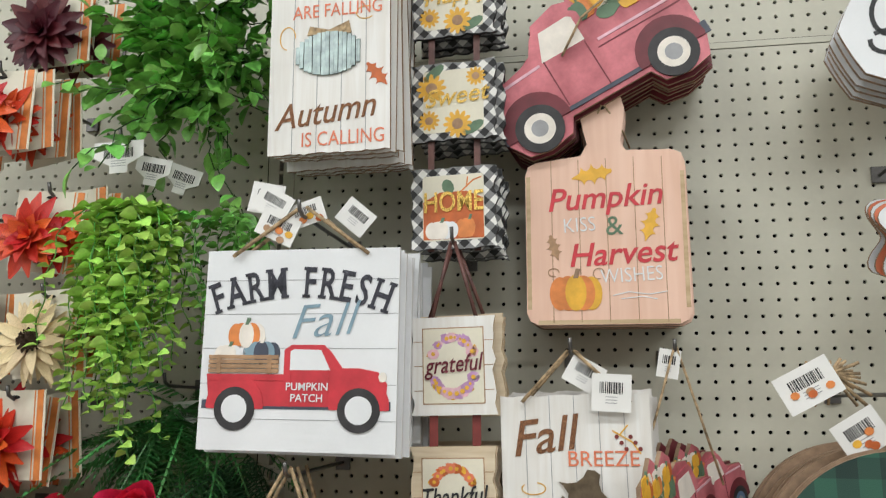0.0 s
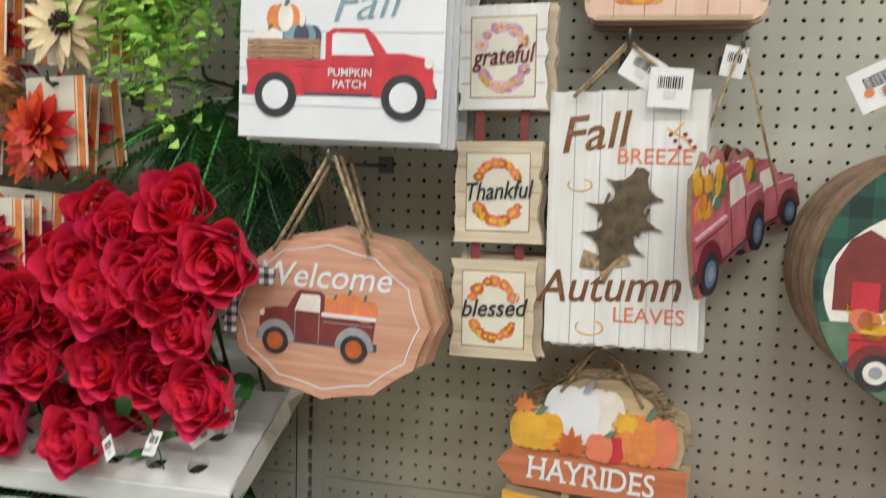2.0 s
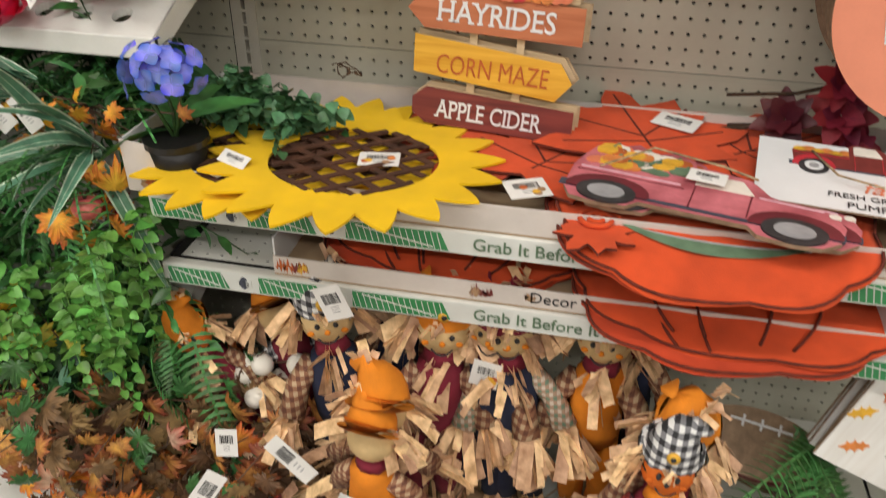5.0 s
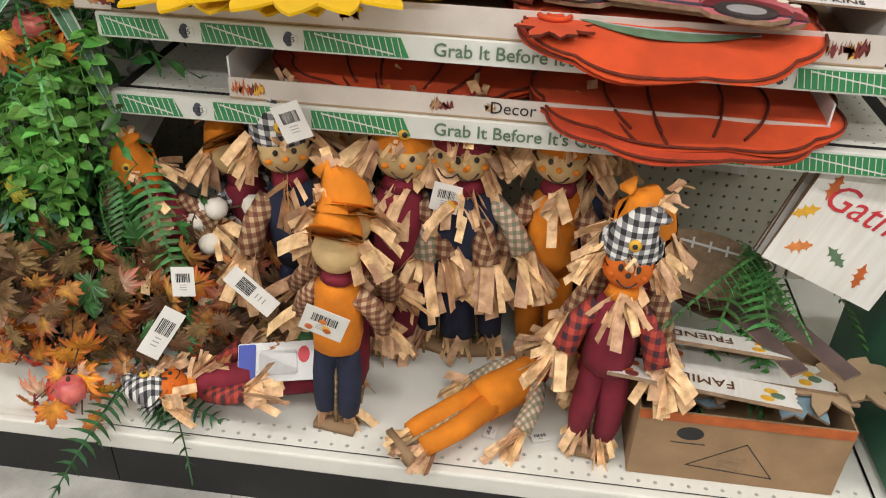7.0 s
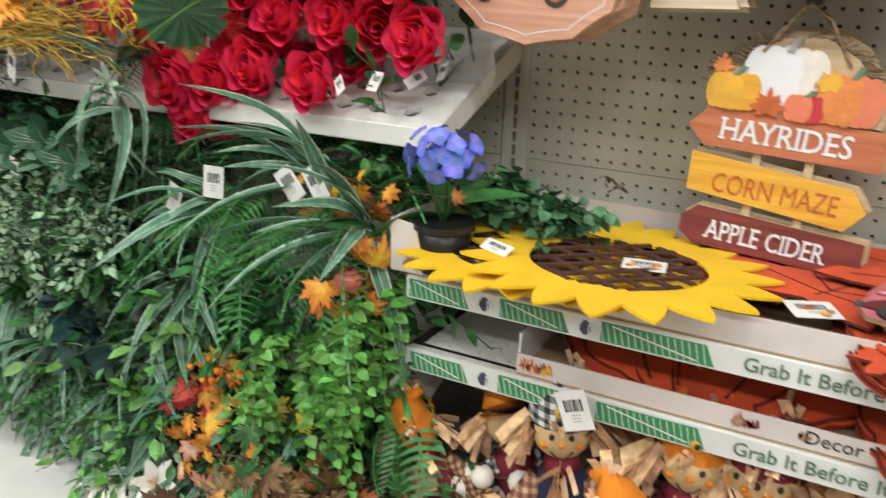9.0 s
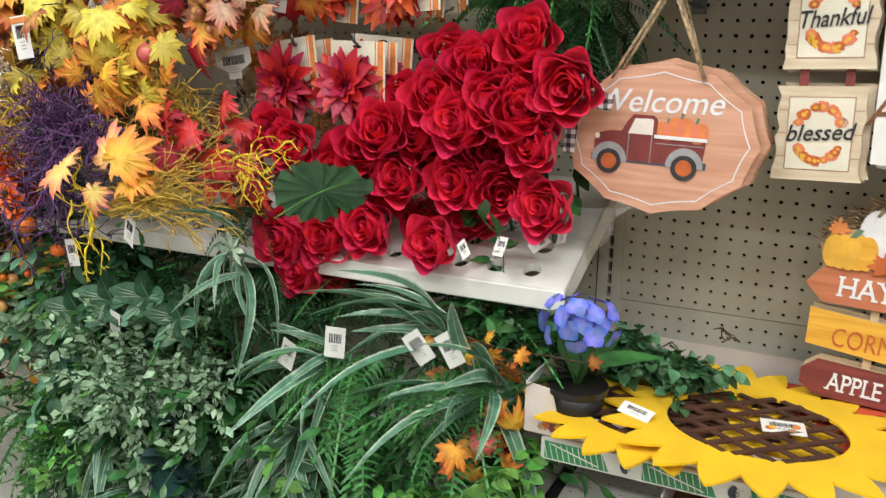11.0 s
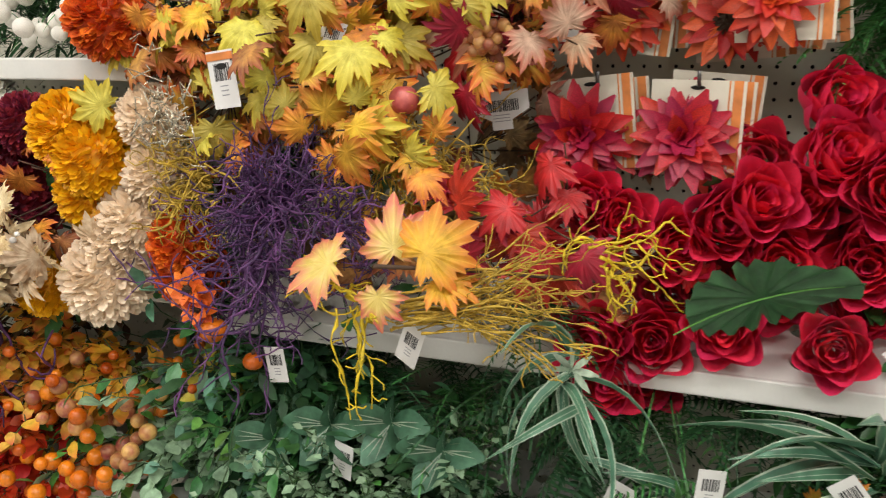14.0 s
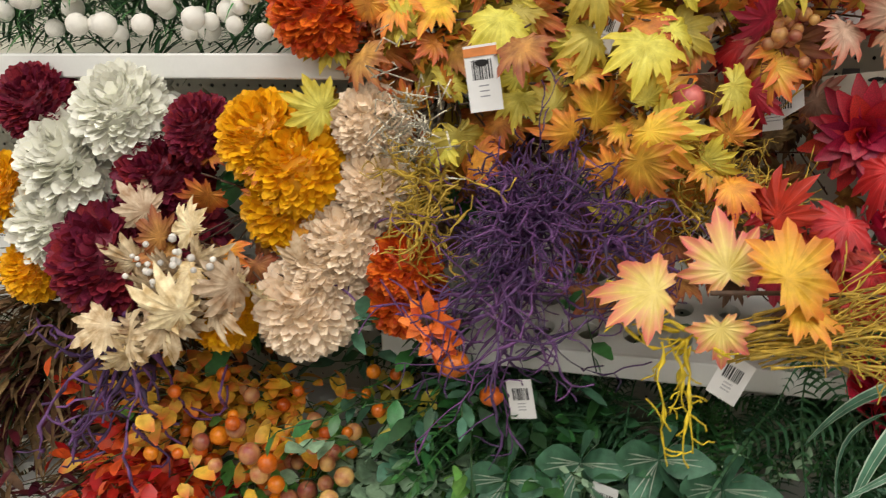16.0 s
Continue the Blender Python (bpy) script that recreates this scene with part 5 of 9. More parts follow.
G = {
    "basil": leafmat("bright_leaf", (0.21, 0.50, 0.09), 0.4, .2, .3),
    "coin": leafmat("lime_leaf", (0.42, 0.68, 0.12), 0.45, .15, .28),
    "fern": leafmat("fern_leaf", (0.075, 0.235, 0.06), 0.5, .2, .35),
    "fernd": leafmat("dark_fern_leaf", (0.035, 0.115, 0.04), 0.5, .2, .35),
    "ivy": leafmat("mid_leaf", (0.15, 0.40, 0.075), 0.45, .2, .35),
    "euca": leafmat("eucalyptus_leaf", (0.085, 0.22, 0.125), 0.5, .2, .3),
    "boxw": leafmat("boxwood_leaf", (0.075, 0.20, 0.085), 0.45, .2, .3),
    "broad": leafmat("broad_dark_leaf", (0.04, 0.125, 0.045), 0.4, .15, .05),
    "fernb": leafmat("fresh_fern_leaf", (0.085, 0.29, 0.075), 0.5, .2, .3),
    "inky": leafmat("blue_black_leaf", (0.018, 0.055, 0.05), 0.45, .2, .3),
    "grey": leafmat("grey_green_leaf", (0.29, 0.45, 0.27), 0.55, .2, .18),
    "varieg": leafmat("green_blade", (0.085, 0.22, 0.13), 0.35, .15, .25),
    "pale": leafmat("pale_blade", (0.44, 0.55, 0.41), 0.4, .2, .2),
    "deep": leafmat("deep_green_leaf", (0.05, 0.18, 0.045), 0.35, .2, .3),
    "yellow": leafmat("yellow_maple", (0.66, 0.53, 0.05), 0.55, .15, .25, second=(0.74, 0.66, 0.14), tip=(0.60, 0.44, 0.03)),
    "lemon": leafmat("lemon_maple", (0.84, 0.62, 0.12), 0.5, .06, .06, second=(0.86, 0.68, 0.24), tip=(0.74, 0.10, 0.12)),
    "amber": leafmat("amber_maple", (0.80, 0.42, 0.02), 0.55, .15, .22, second=(0.84, 0.52, 0.05), tip=(0.70, 0.17, 0.03)),
    "orange": leafmat("orange_maple", (0.76, 0.24, 0.02), 0.55, .2, .25, second=(0.78, 0.36, 0.04), tip=(0.58, 0.10, 0.02)),
    "redorange": leafmat("flame_maple", (0.80, 0.42, 0.04), 0.55, .15, .2, second=(0.82, 0.52, 0.07), tip=(0.66, 0.075, 0.015)),
    "rust": leafmat("rust_maple", (0.42, 0.12, 0.03), 0.6, .25, .35, second=(0.52, 0.25, 0.06), tip=(0.26, 0.045, 0.02)),
    "blush": leafmat("blush_maple", (0.70, 0.42, 0.27), 0.6, .15, .25, second=(0.74, 0.52, 0.36), tip=(0.56, 0.14, 0.07)),
    "redleaf": leafmat("red_maple", (0.52, 0.014, 0.02), 0.5, .2, .25, tip=(0.34, 0.006, 0.014)),
    "white_gold": leafmat("cream_leaf", (0.62, 0.36, 0.14), 0.5, .15, .3, second=(0.78, 0.64, 0.42)),
    "brown": leafmat("brown_leaf", (0.20, 0.11, 0.045), 0.65, .25, .4),
    "rose": mat("rose_cloth", (0.92, 0.040, 0.115), 0.4, .10, 40, .2, island=.18, fine=500),
    "mum_y": mat("golden_petal", (1.0, 0.52, 0.008), 0.5, .05, 40, .1, island=.16),
    "mum_w": mat("ivory_petal", (1.0, 0.98, 0.86), 0.5, .02, 40, .1, island=.14),
    "mum_p": mat("peach_petal", (1.0, 0.77, 0.54), 0.5, .02, 40, .05, island=.06, second=(1.0, 0.86, 0.68)),
    "mum_b": mat("burgundy_petal", (0.28, 0.018, 0.045), 0.6, .2, 40, .1, island=.3),
    "mum_o": mat("orange_petal", (0.82, 0.14, 0.012), 0.55, .15, 40, .1, island=.25),
    "dahlia": mat("crimson_satin", (0.48, 0.012, 0.036), 0.45, .2, 50, .15, island=.3),
    "scarlet": mat("scarlet_petal", (0.66, 0.055, 0.015), 0.45, .15, 50, .15, island=.25),
    "wine": mat("wine_petal", (0.09, 0.008, 0.016), 0.5, .2, 50, .15, island=.3),
    "creamp": mat("cream_petal", (0.78, 0.62, 0.36), 0.6, .12, 50, .1, island=.15),
    "hydr": mat("blue_petal", (0.30, 0.30, 0.84), 0.5, .12, 30, .1, island=.4, second=(0.24, 0.30, 0.88), tip=(0.04, 0.13, 0.74)),
    "purple": mat("purple_twig", (0.115, 0.045, 0.15), 0.6, .3, 80, .3, island=.5),
    "goldtwig": mat("golden_twig", (0.55, 0.36, 0.04), 0.6, .25, 80, .3),
    "yeltwig": mat("yellow_twig", (0.74, 0.54, 0.02), 0.6, .2, 80, .3),
    "stem": mat("green_stem", (0.035, 0.09, 0.02), 0.5, .2, 60),
    "bark": mat("brown_stem", (0.10, 0.055, 0.03), 0.7, .2, 60),
    "pod": mat("white_pod", (0.74, 0.70, 0.63), 0.8, .1, 50, .3, island=.3),
    "berry_o": mat("orange_berry", (0.74, 0.17, 0.01), 0.3, .15, 60, .05, island=.25),
    "berry_p": mat("rosy_berry", (0.56, 0.12, 0.08), 0.35, .15, 60, .05, island=.35, second=(.6, .34, .12)),
    "apple": mat("pink_apple", (0.66, 0.055, 0.10), 0.35, .15, 40, .05, second=(.72, .2, .16)),
    "lace": glitter("gold_lace", (0.60, 0.45, 0.20), 500),
    "lace_s": glitter("silver_lace", (0.50, 0.46, 0.36), 500),
    "seed": mat("seed_centre", (0.06, 0.03, 0.012), 0.8, .3, 120, .6),
}
def sheer(m, share):
    """Thin cloth: part of the light passes through the petal."""
    nt = m.node_tree
    bsdf = next(n for n in nt.nodes if n.type == "BSDF_PRINCIPLED")
    out = next(n for n in nt.nodes if n.type == "OUTPUT_MATERIAL")
    tr, mx = nt.nodes.new("ShaderNodeBsdfTranslucent"), nt.nodes.new("ShaderNodeMixShader")
    if bsdf.inputs["Base Color"].is_linked:
        nt.links.new(bsdf.inputs["Base Color"].links[0].from_socket, tr.inputs["Color"])
    mx.inputs[0].default_value = share
    nt.links.new(bsdf.outputs[0], mx.inputs[1])
    nt.links.new(tr.outputs[0], mx.inputs[2])
    nt.links.new(mx.outputs[0], out.inputs["Surface"])


for k in ("rose", "hydr", "yellow", "amber", "lemon"):
    sheer(G[k], .15)
M["film"] = bpy.data.materials.new("clear_wrap")
M["film"].use_nodes = True
fb = M["film"].node_tree.nodes["Principled BSDF"]
fb.inputs["Base Color"].default_value, fb.inputs["Roughness"].default_value, fb.inputs["Alpha"].default_value = (0.9, 0.9, 0.9, 1), 0.08, 0.26
fb.inputs["Specular IOR Level"].default_value = 0.9


def oval(l=1.0, w=0.5, n=4, bend=0.15, fold=0.12, tip=1.0):
    """A leaf from the origin along x: midrib and two folded halves."""
    V, F = [], []
    for i in range(n + 1):
        t = i / n
        h = w / 2 * math.sin(math.pi * min(.97, t ** tip * .97 + .03)) ** .8
        z = -bend * t * t * l
        V += [(t * l, -h, z + fold * h), (t * l, 0, z), (t * l, h, z + fold * h)]
    for i in range(n):
        a = 3 * i
        F += [(a, a + 3, a + 4, a + 1), (a + 1, a + 4, a + 5, a + 2)]
    return V, F, {"tip": [i // 3 / n for i in range(3 * n + 3)]}


def striped_blade(l=1.0, w=0.08, n=9, bend=0.5):
    """A folded grass blade: green with pale margins and a pale line along its middle."""
    V, F, slots = [], [], []
    across = (-1, -.78, -.05, .05, .78, 1)
    for i in range(n + 1):
        t = i / n
        h = w / 2 * (1 - t ** 2.4) * min(1, .35 + 3 * t)
        x, z = t * l * (1 - .25 * t * bend), .10 * l * math.sin(math.pi * t) - bend * t * t * l
        V += [(x, u * h, z - h * .5 * (1 - abs(u))) for u in across]
    for i in range(n):
        for k in range(5):
            a = 6 * i + k
            F.append((a, a + 6, a + 7, a + 1))
            slots.append(0 if k % 2 == 0 else 1)
    return V, F, {"slots": slots}


def blade(l=1.0, w=0.05, n=7, bend=0.5):
    V, F = [], []
    for i in range(n + 1):
        t = i / n
        h = w / 2 * (1 - t ** 3) * min(1, .4 + 3 * t)
        V += [(t * l * (1 - .25 * t * bend), -h, -bend * t * t * l), (t * l * (1 - .25 * t * bend), 0, -bend * t * t * l - h * .4), (t * l * (1 - .25 * t * bend), h, -bend * t * t * l)]
    for i in range(n):
        a = 3 * i
        F += [(a, a + 3, a + 4, a + 1), (a + 1, a + 4, a + 5, a + 2)]
    return V, F


def maple(seed=1, curl=.25):
    """A lobed leaf, stalk end at the origin, tip towards x: folded along its veins and curled."""
    r = random.Random(seed)
    ctrl = [(-90, .16)]
    for a, l in ((-42, .52), (3, .86), (47, 1.0), (90, 1.16), (133, 1.0), (177, .86), (222, .52)):
        k = l * r.uniform(.9, 1.08)
        ctrl += [(a - 21, .60 * min(1, l + .2)), (a - 15, .84 * k), (a - 10, .79 * k), (a - 6, .93 * k), (a, 1.08 * k), (a + 6, .92 * k), (a + 10, .78 * k), (a + 15, .84 * k)]
    o = [(.46 * q * math.cos(radians(a)), .46 * q * math.sin(radians(a))) for a, q in ctrl]
    n = len(o)
    reach = [math.hypot(x, z) for x, z in o]
    V, tips, veins = [(.30, 0, 0)], [0.0], [1.0]
    twist = r.uniform(-.25, .25)
    for f in (.36, .7, 1.0):
        for k, (x, z) in enumerate(o):
            px, py = z * f + .30, x * f
            d = math.hypot(px - .30, py)
            ridge = reach[k] >= max(reach[k - 1], reach[(k + 1) % n])
            lift = (0 if ridge else .045 * f) - curl * d * d * (2.0 + .8 * math.sin(seed + 2.1 * math.atan2(x, z)))
            V.append((px, py, lift + twist * (px - .3) * py * 2 + r.uniform(-.012, .012) * f))
            tips.append(f * min(1, .55 + .5 * reach[k] / .46))
            veins.append(1.0 if ridge else .3)
    F = [(0, 1 + (i + 1) % n, 1 + i) for i in range(n)]
    for q in (1, 1 + n):
        for i in range(n):
            j = (i + 1) % n
            F.append((q + i, q + j, q + n + j, q + n + i))
    return V, F, {"tip": tips, "vein": veins}


def frond(l=1.0, pairs=18, w=.32, bend=.45):
    """A fern frond: a curved rib with paired leaflets."""
    V, F = [], []
    for i in range(pairs):
        t = (i + 1) / (pairs + .5)
        x, z = t * l * (1 - .2 * bend * t), -bend * t * t * l
        h = w * l * .5 * math.sin(math.pi * min(1, .18 + t * .84)) ** .9
        for s in (-1, 1):
            b = len(V)
            k = l / pairs * .55
            V += [(x - k * .5, 0, z), (x + k * .1, s * h * .55, z - .02 * l), (x + k * 1.2, s * h, z - .05 * l), (x + k * .9, s * h * .5, z - .015 * l), (x + k * .6, 0, z)]
            F.append((b, b + 1, b + 2, b + 3, b + 4) if s < 0 else (b + 4, b + 3, b + 2, b + 1, b))
    for i in range(6):
        b, t0, t1 = len(V), i / 6, (i + 1) / 6
        V += [(t0 * l * (1 - .2 * bend * t0), -.008 * l, -bend * t0 * t0 * l + .003), (t0 * l * (1 - .2 * bend * t0), .008 * l, -bend * t0 * t0 * l + .003), (t1 * l * (1 - .2 * bend * t1), .008 * l, -bend * t1 * t1 * l + .003), (t1 * l * (1 - .2 * bend * t1), -.008 * l, -bend * t1 * t1 * l + .003)]
        F.append((b, b + 3, b + 2, b + 1))
    return V, F


def aim(pos, d, roll=0.0, s=1.0):
    """A pose whose x axis points along d."""
    x = Vector(d).normalized()
    up = Vector((0, 0, 1)) if abs(x.z) < .95 else Vector((0, -1, 0))
    y = up.cross(x).normalized()
    z = x.cross(y)
    R = Matrix((x, y, z)).transposed().to_4x4()
    return Matrix.Translation(pos) @ R @ Matrix.Rotation(roll, 4, "X") @ Matrix.Scale(s, 4)


def petal(l, w, cup=.5, n=4, m=4, flare=.35):
    """A broad cupped petal standing up from the origin: x across, z up, hollow towards -y... rim rolled back."""
    V, F = [], []
    for i in range(n + 1):
        t = i / n
        hw = w / 2 * math.sin(math.pi * (.16 + .66 * t)) ** .7
        for j in range(m + 1):
            u = j / m * 2 - 1
            x = u * hw
            y = cup * (u * u) * hw * 1.1 - flare * max(0, t - .62) ** 2 * l * 6 * .5
            V.append((x, y - .15 * l * math.sin(math.pi * t), l * t - .06 * l * u * u * t))
    for i in range(n):
        for j in range(m):
            a = i * (m + 1) + j
            F.append((a, a + 1, a + m + 2, a + m + 1))
    return V, F


def join(parts):
    V, F = [], []
    for tv, tf, m in parts:
        b = len(V)
        V += [tuple(m @ Vector(v)) for v in tv]
        F += [tuple(i + b for i in f) for f in tf]
    return V, F


def rose_shape(seed=1):
    """A rose of unit radius about z: tight spiral core, three rings of rolled petals."""
    r = random.Random(seed)
    parts = []
    for ring, (n, rad, l, w, lean) in enumerate(((2, .06, .86, .34, 0), (3, .18, .88, .54, 1), (3, .36, .90, .86, 4), (4, .56, .92, 1.04, 7), (4, .80, .92, 1.22, 11), (5, 1.04, .86, 1.30, 19))):
        for k in range(n):
            a = 2 * math.pi * (k + r.uniform(-.12, .12)) / n + ring * .7
            p = petal(l * r.uniform(.92, 1.06), w, .95, 5, 6, .42)
            m = Matrix.Rotation(a, 4, "Z") @ Matrix.Translation((0, -rad * .60, -.16 - .045 * ring)) @ Matrix.Rotation(radians(lean + r.uniform(-5, 5)), 4, "X")
            parts.append((p[0], p[1], m))
    return join(parts)


def mum_shape(seed=1, n=150, l=.42, w=.17, cover=.35):
    """A pompom bloom of unit radius: many cupped petals over a dome facing +z."""
    r = random.Random(seed)
    parts = []
    tpl = oval(1, .66, 4, -.50, .5, 1.5)
    bm = bmesh.new()
    bmesh.ops.create_icosphere(bm, subdivisions=2, radius=.72)
    parts.append(([tuple(v.co) for v in bm.verts], [tuple(v.index for v in f.verts) for f in bm.faces], Matrix.Identity(4)))
    bm.free()
    for i in range(n):
        z = 1 - (1 + cover) * (i + .5) / n
        a = i * 2.39996
        q = math.sqrt(max(0, 1 - z * z))
        d = Vector((q * math.cos(a) + r.uniform(-.12, .12), q * math.sin(a) + r.uniform(-.12, .12), z + r.uniform(-.1, .1)))
        d.normalize()
        e = Vector((d.x * d.z, d.y * d.z, d.z * d.z - 1)).normalized() if abs(d.z) < .995 else Vector((1, 0, 0))
        X = (d * r.uniform(.7, 1.1) + e * r.uniform(.35, .75) + Vector((r.uniform(-.3, .3), r.uniform(-.3, .3), r.uniform(-.2, .2)))).normalized()
        Z = (d - X * d.dot(X)).normalized()
        k = l * r.uniform(.8, 1.3)
        parts.append((tpl[0], tpl[1], Matrix.Translation(d * .70 - X * k * .25) @ Matrix((X, Z.cross(X), Z)).transposed().to_4x4() @ Matrix.Rotation(r.uniform(-.3, .3), 4, "X") @ Matrix.Scale(k, 4)))
    return join(parts)


def daisy_shape(seed=1, layers=((13, 1.0, 8), (12, .82, 24), (9, .58, 44), (6, .36, 66)), w=.36):
    """Pointed petals in layers about z, unit radius."""
    r = random.Random(seed)
    parts = []
    for k, (n, l, tilt) in enumerate(layers):
        tpl = oval(1, w / max(l, .5), 4, .12, .35)
        for i in range(n):
            a = 2 * math.pi * (i + .5 * (k % 2)) / n + r.uniform(-.08, .08)
            t = radians(tilt + r.uniform(-9, 9))
            d = Vector((math.cos(a) * math.cos(t), math.sin(a) * math.cos(t), math.sin(t)))
            parts.append((tpl[0], tpl[1], aim(d * .04, d, r.uniform(-.3, .3), l * r.uniform(.88, 1.06))))
    return join(parts)


def mesh_data(name, vf, material, smooth=True):
    me = bpy.data.meshes.new(name)
    me.from_pydata(vf[0], [], vf[1])
    me.materials.append(material)
    if smooth:
        me.polygons.foreach_set("use_smooth", [True] * len(me.polygons))
    return me


def put(name, me, parent, m, label=""):
    ob = new(name, me)
    ob.parent = parent
    ob.matrix_basis = m
    if label:
        ob["label"] = label
    return ob


def face_dir(pos, d, s, spin=0.0):
    """A pose whose z axis points along d."""
    return Matrix.Translation(pos) @ Vector(d).to_track_quat("Z", "Y").to_matrix().to_4x4() @ Matrix.Rotation(spin, 4, "Z") @ Matrix.Scale(s, 4)


R3 = random.Random(11)

# red rose bouquets standing in the sloping shelf
rose_me = [mesh_data("bloom", rose_shape(k), G["rose"]) for k in range(4)]
ROSES = [(-0.076, 1.351), (-0.069, 1.291), (-0.004, 1.284), (-0.174, 1.306), (-0.185, 1.221), (-0.080, 1.243), (-0.055, 1.196), (-0.278, 1.192), (-0.303, 1.119), (-0.199, 1.120), (-0.119, 1.110), (-0.032, 1.097), (-0.453, 0.996), (-0.228, 1.016), (-0.361, 1.029), (-0.505, 0.930), (-0.244, 1.258), (-0.373, 1.165), (-0.434, 1.126), (-0.531, 0.996), (-0.330, 1.197), (-0.125, 1.256)]
DEEP_ROSES = [(-0.128, 1.318), (-0.141, 1.177), (-0.105, 1.134), (-0.180, 1.160), (-0.261, 1.158), (-0.191, 1.057), (-0.296, 1.055), (-0.386, 1.075), (-0.432, 1.050), (-0.337, 1.239), (-0.250, 1.319), (-0.457, 0.928), (-0.218, 1.255)]
for g in range(5):
    b = thing("rose_bouquet", pose(-.04 - .09 * g, -.2, 1.05), "bunch of red cloth roses in clear wrap on the sloping shelf", "artificial flowers", "rose bouquets")
    inv = Matrix.Translation((.04 + .09 * g, .2, -1.05))
    stems = []
    for k, (x, z) in enumerate(ROSES + DEEP_ROSES):
        near = min(range(5), key=lambda q: abs(x * .8 + .02 + .09 * q))
        if near != g:
            continue
        y = (-.32 if k < len(ROSES) else -.26) + R3.uniform(-.025, .03)
        d = Vector((R3.uniform(-.3, .3) + .2 + x * .2, -1, R3.uniform(-.1, .5)))
        big = .0548
        put("bloom", rose_me[k % 4], b, inv @ face_dir((x, y + .02, z), d, big * R3.uniform(.95, 1.1), R3.uniform(0, 6)))
        stems.append([inv @ Vector((x, y + .05, z - .01)), inv @ Vector((x * .9 - .02, -.21, z - .08)), inv @ Vector((x * .8 - .03, -.12, 1.05))])
    if stems:
        cord("stem", stems, .003, G["stem"], b)
    film_v, film_f = [], []
    for i in range(9):
        for j in range(5):
            a = math.pi * (i / 8 - .5) * 1.3
            rr = .05 + .02 * j + R3.uniform(-.008, .008)
            film_v.append((rr * math.sin(a) + R3.uniform(-.006, .006), .03 - .026 * j + .03 * math.cos(a), -.055 - .02 * math.cos(a) + .028 * j))
    for i in range(8):
        for j in range(4):
            film_f.append((i * 5 + j, i * 5 + j + 1, i * 5 + j + 6, i * 5 + j + 5))
    mesh_ob("wrap", film_v, film_f, M["film"], b, "crinkled clear wrap")
    scatter("leaf", oval(.06, .03, 4, .2), [inv @ aim((-.05 - .09 * g + R3.uniform(-.05, .05), -.19 + R3.uniform(-.05, .04), 1.1 + R3.uniform(-.05, .16)), (R3.uniform(-1, 1), -.6, R3.uniform(-.6, .5)), R3.uniform(-1, 1), R3.uniform(.8, 1.3)) for _ in range(14)], G["deep"], b)
for k, (x, z, y) in enumerate(((-.045, 1.035, -.30), (-.10, 1.03, -.33), (-.16, 1.02, -.34), (-.02, 1.045, -.26))):
    swing_tag(x, y, z, .018, .035, R3.uniform(-50, 50), R3.uniform(-30, 30), -40)
bl = thing("rose_leaf", pose(-.335, -.50, 1.118), "large dark green notched cloth leaf leaning out of the roses", "leaf")
edge = []
for i in range(72):
    a = -math.pi + 2 * math.pi * (i + .5) / 72
    q = .5 + .5 * math.cos(a)
    slit = max(0, math.cos(a * 7)) ** 12 * (.30 if .35 < abs(a) < 2.5 else 0)
    edge.append((.095 * (1 - slit) * math.cos(a) * (1.05 if q > .5 else .85), .062 * (1 - slit) * math.sin(a) * (1.15 - .35 * q)))
LV, LF = [(0, 0, 0)], []
for f in (.5, 1.0):
    LV += [(x * f, y * f, .10 * abs(y * f) - 1.6 * (x * f) ** 2 + .006 * math.sin(18 * math.atan2(y, x)) * f) for x, y in edge]
LF += [(0, 1 + i, 1 + (i + 1) % 72) for i in range(72)] + [(1 + i, 73 + i, 73 + (i + 1) % 72, 1 + (i + 1) % 72) for i in range(72)]
scatter("leaf_blade", (LV, LF), [aim((.012, 0, .008), (.9, -.10, .40), -.80)], G["broad"], bl)
cord("leaf_rib", [[bl_p for bl_p in (aim((.012, -.004, .008), (.9, -.10, .40), -.80) @ Vector((-.10 + .02 * i, 0, -1.6 * (-.10 + .02 * i) ** 2)) for i in range(10))]], .0011, G["ivy"], bl)


# pompom flowers on the left sloping shelf
MUMS = [("ivory", "mum_w", -1.568, 1.289, .066), ("ivory", "mum_w", -1.665, 1.215, .075), ("ivory", "mum_w", -1.70, 1.124, .07), ("burgundy", "mum_b", -1.517, 1.195, .07), ("burgundy", "mum_b", -1.600, 1.075, .088), ("burgundy", "mum_b", -1.50, 1.115, .07), ("burgundy", "mum_b", -1.72, 1.30, .06), ("golden", "mum_y", -1.335, 1.262, .064), ("golden", "mum_y", -1.285, 1.225, .066), ("golden", "mum_y", -1.318, 1.165, .064), ("peach", "mum_p", -1.284, 1.032, .072), ("peach", "mum_p", -1.225, 1.128, .062), ("peach", "mum_p", -1.255, 1.085, .062), ("peach", "mum_p", -1.185, 1.20, .055), ("peach", "mum_p", -1.19, 1.285, .05), ("golden", "mum_y", -1.415, 1.012, .055), ("golden", "mum_y", -1.78, 1.17, .06), ("orange", "mum_o", -1.145, 1.10, .05), ("orange", "mum_o", -1.150, 1.048, .056), ("orange", "mum_o", -1.255, 1.432, .066), ("golden", "mum_y", -1.74, 1.05, .05), ("red", "mum_b", -1.44, 1.27, .05)]
mum_me = {}
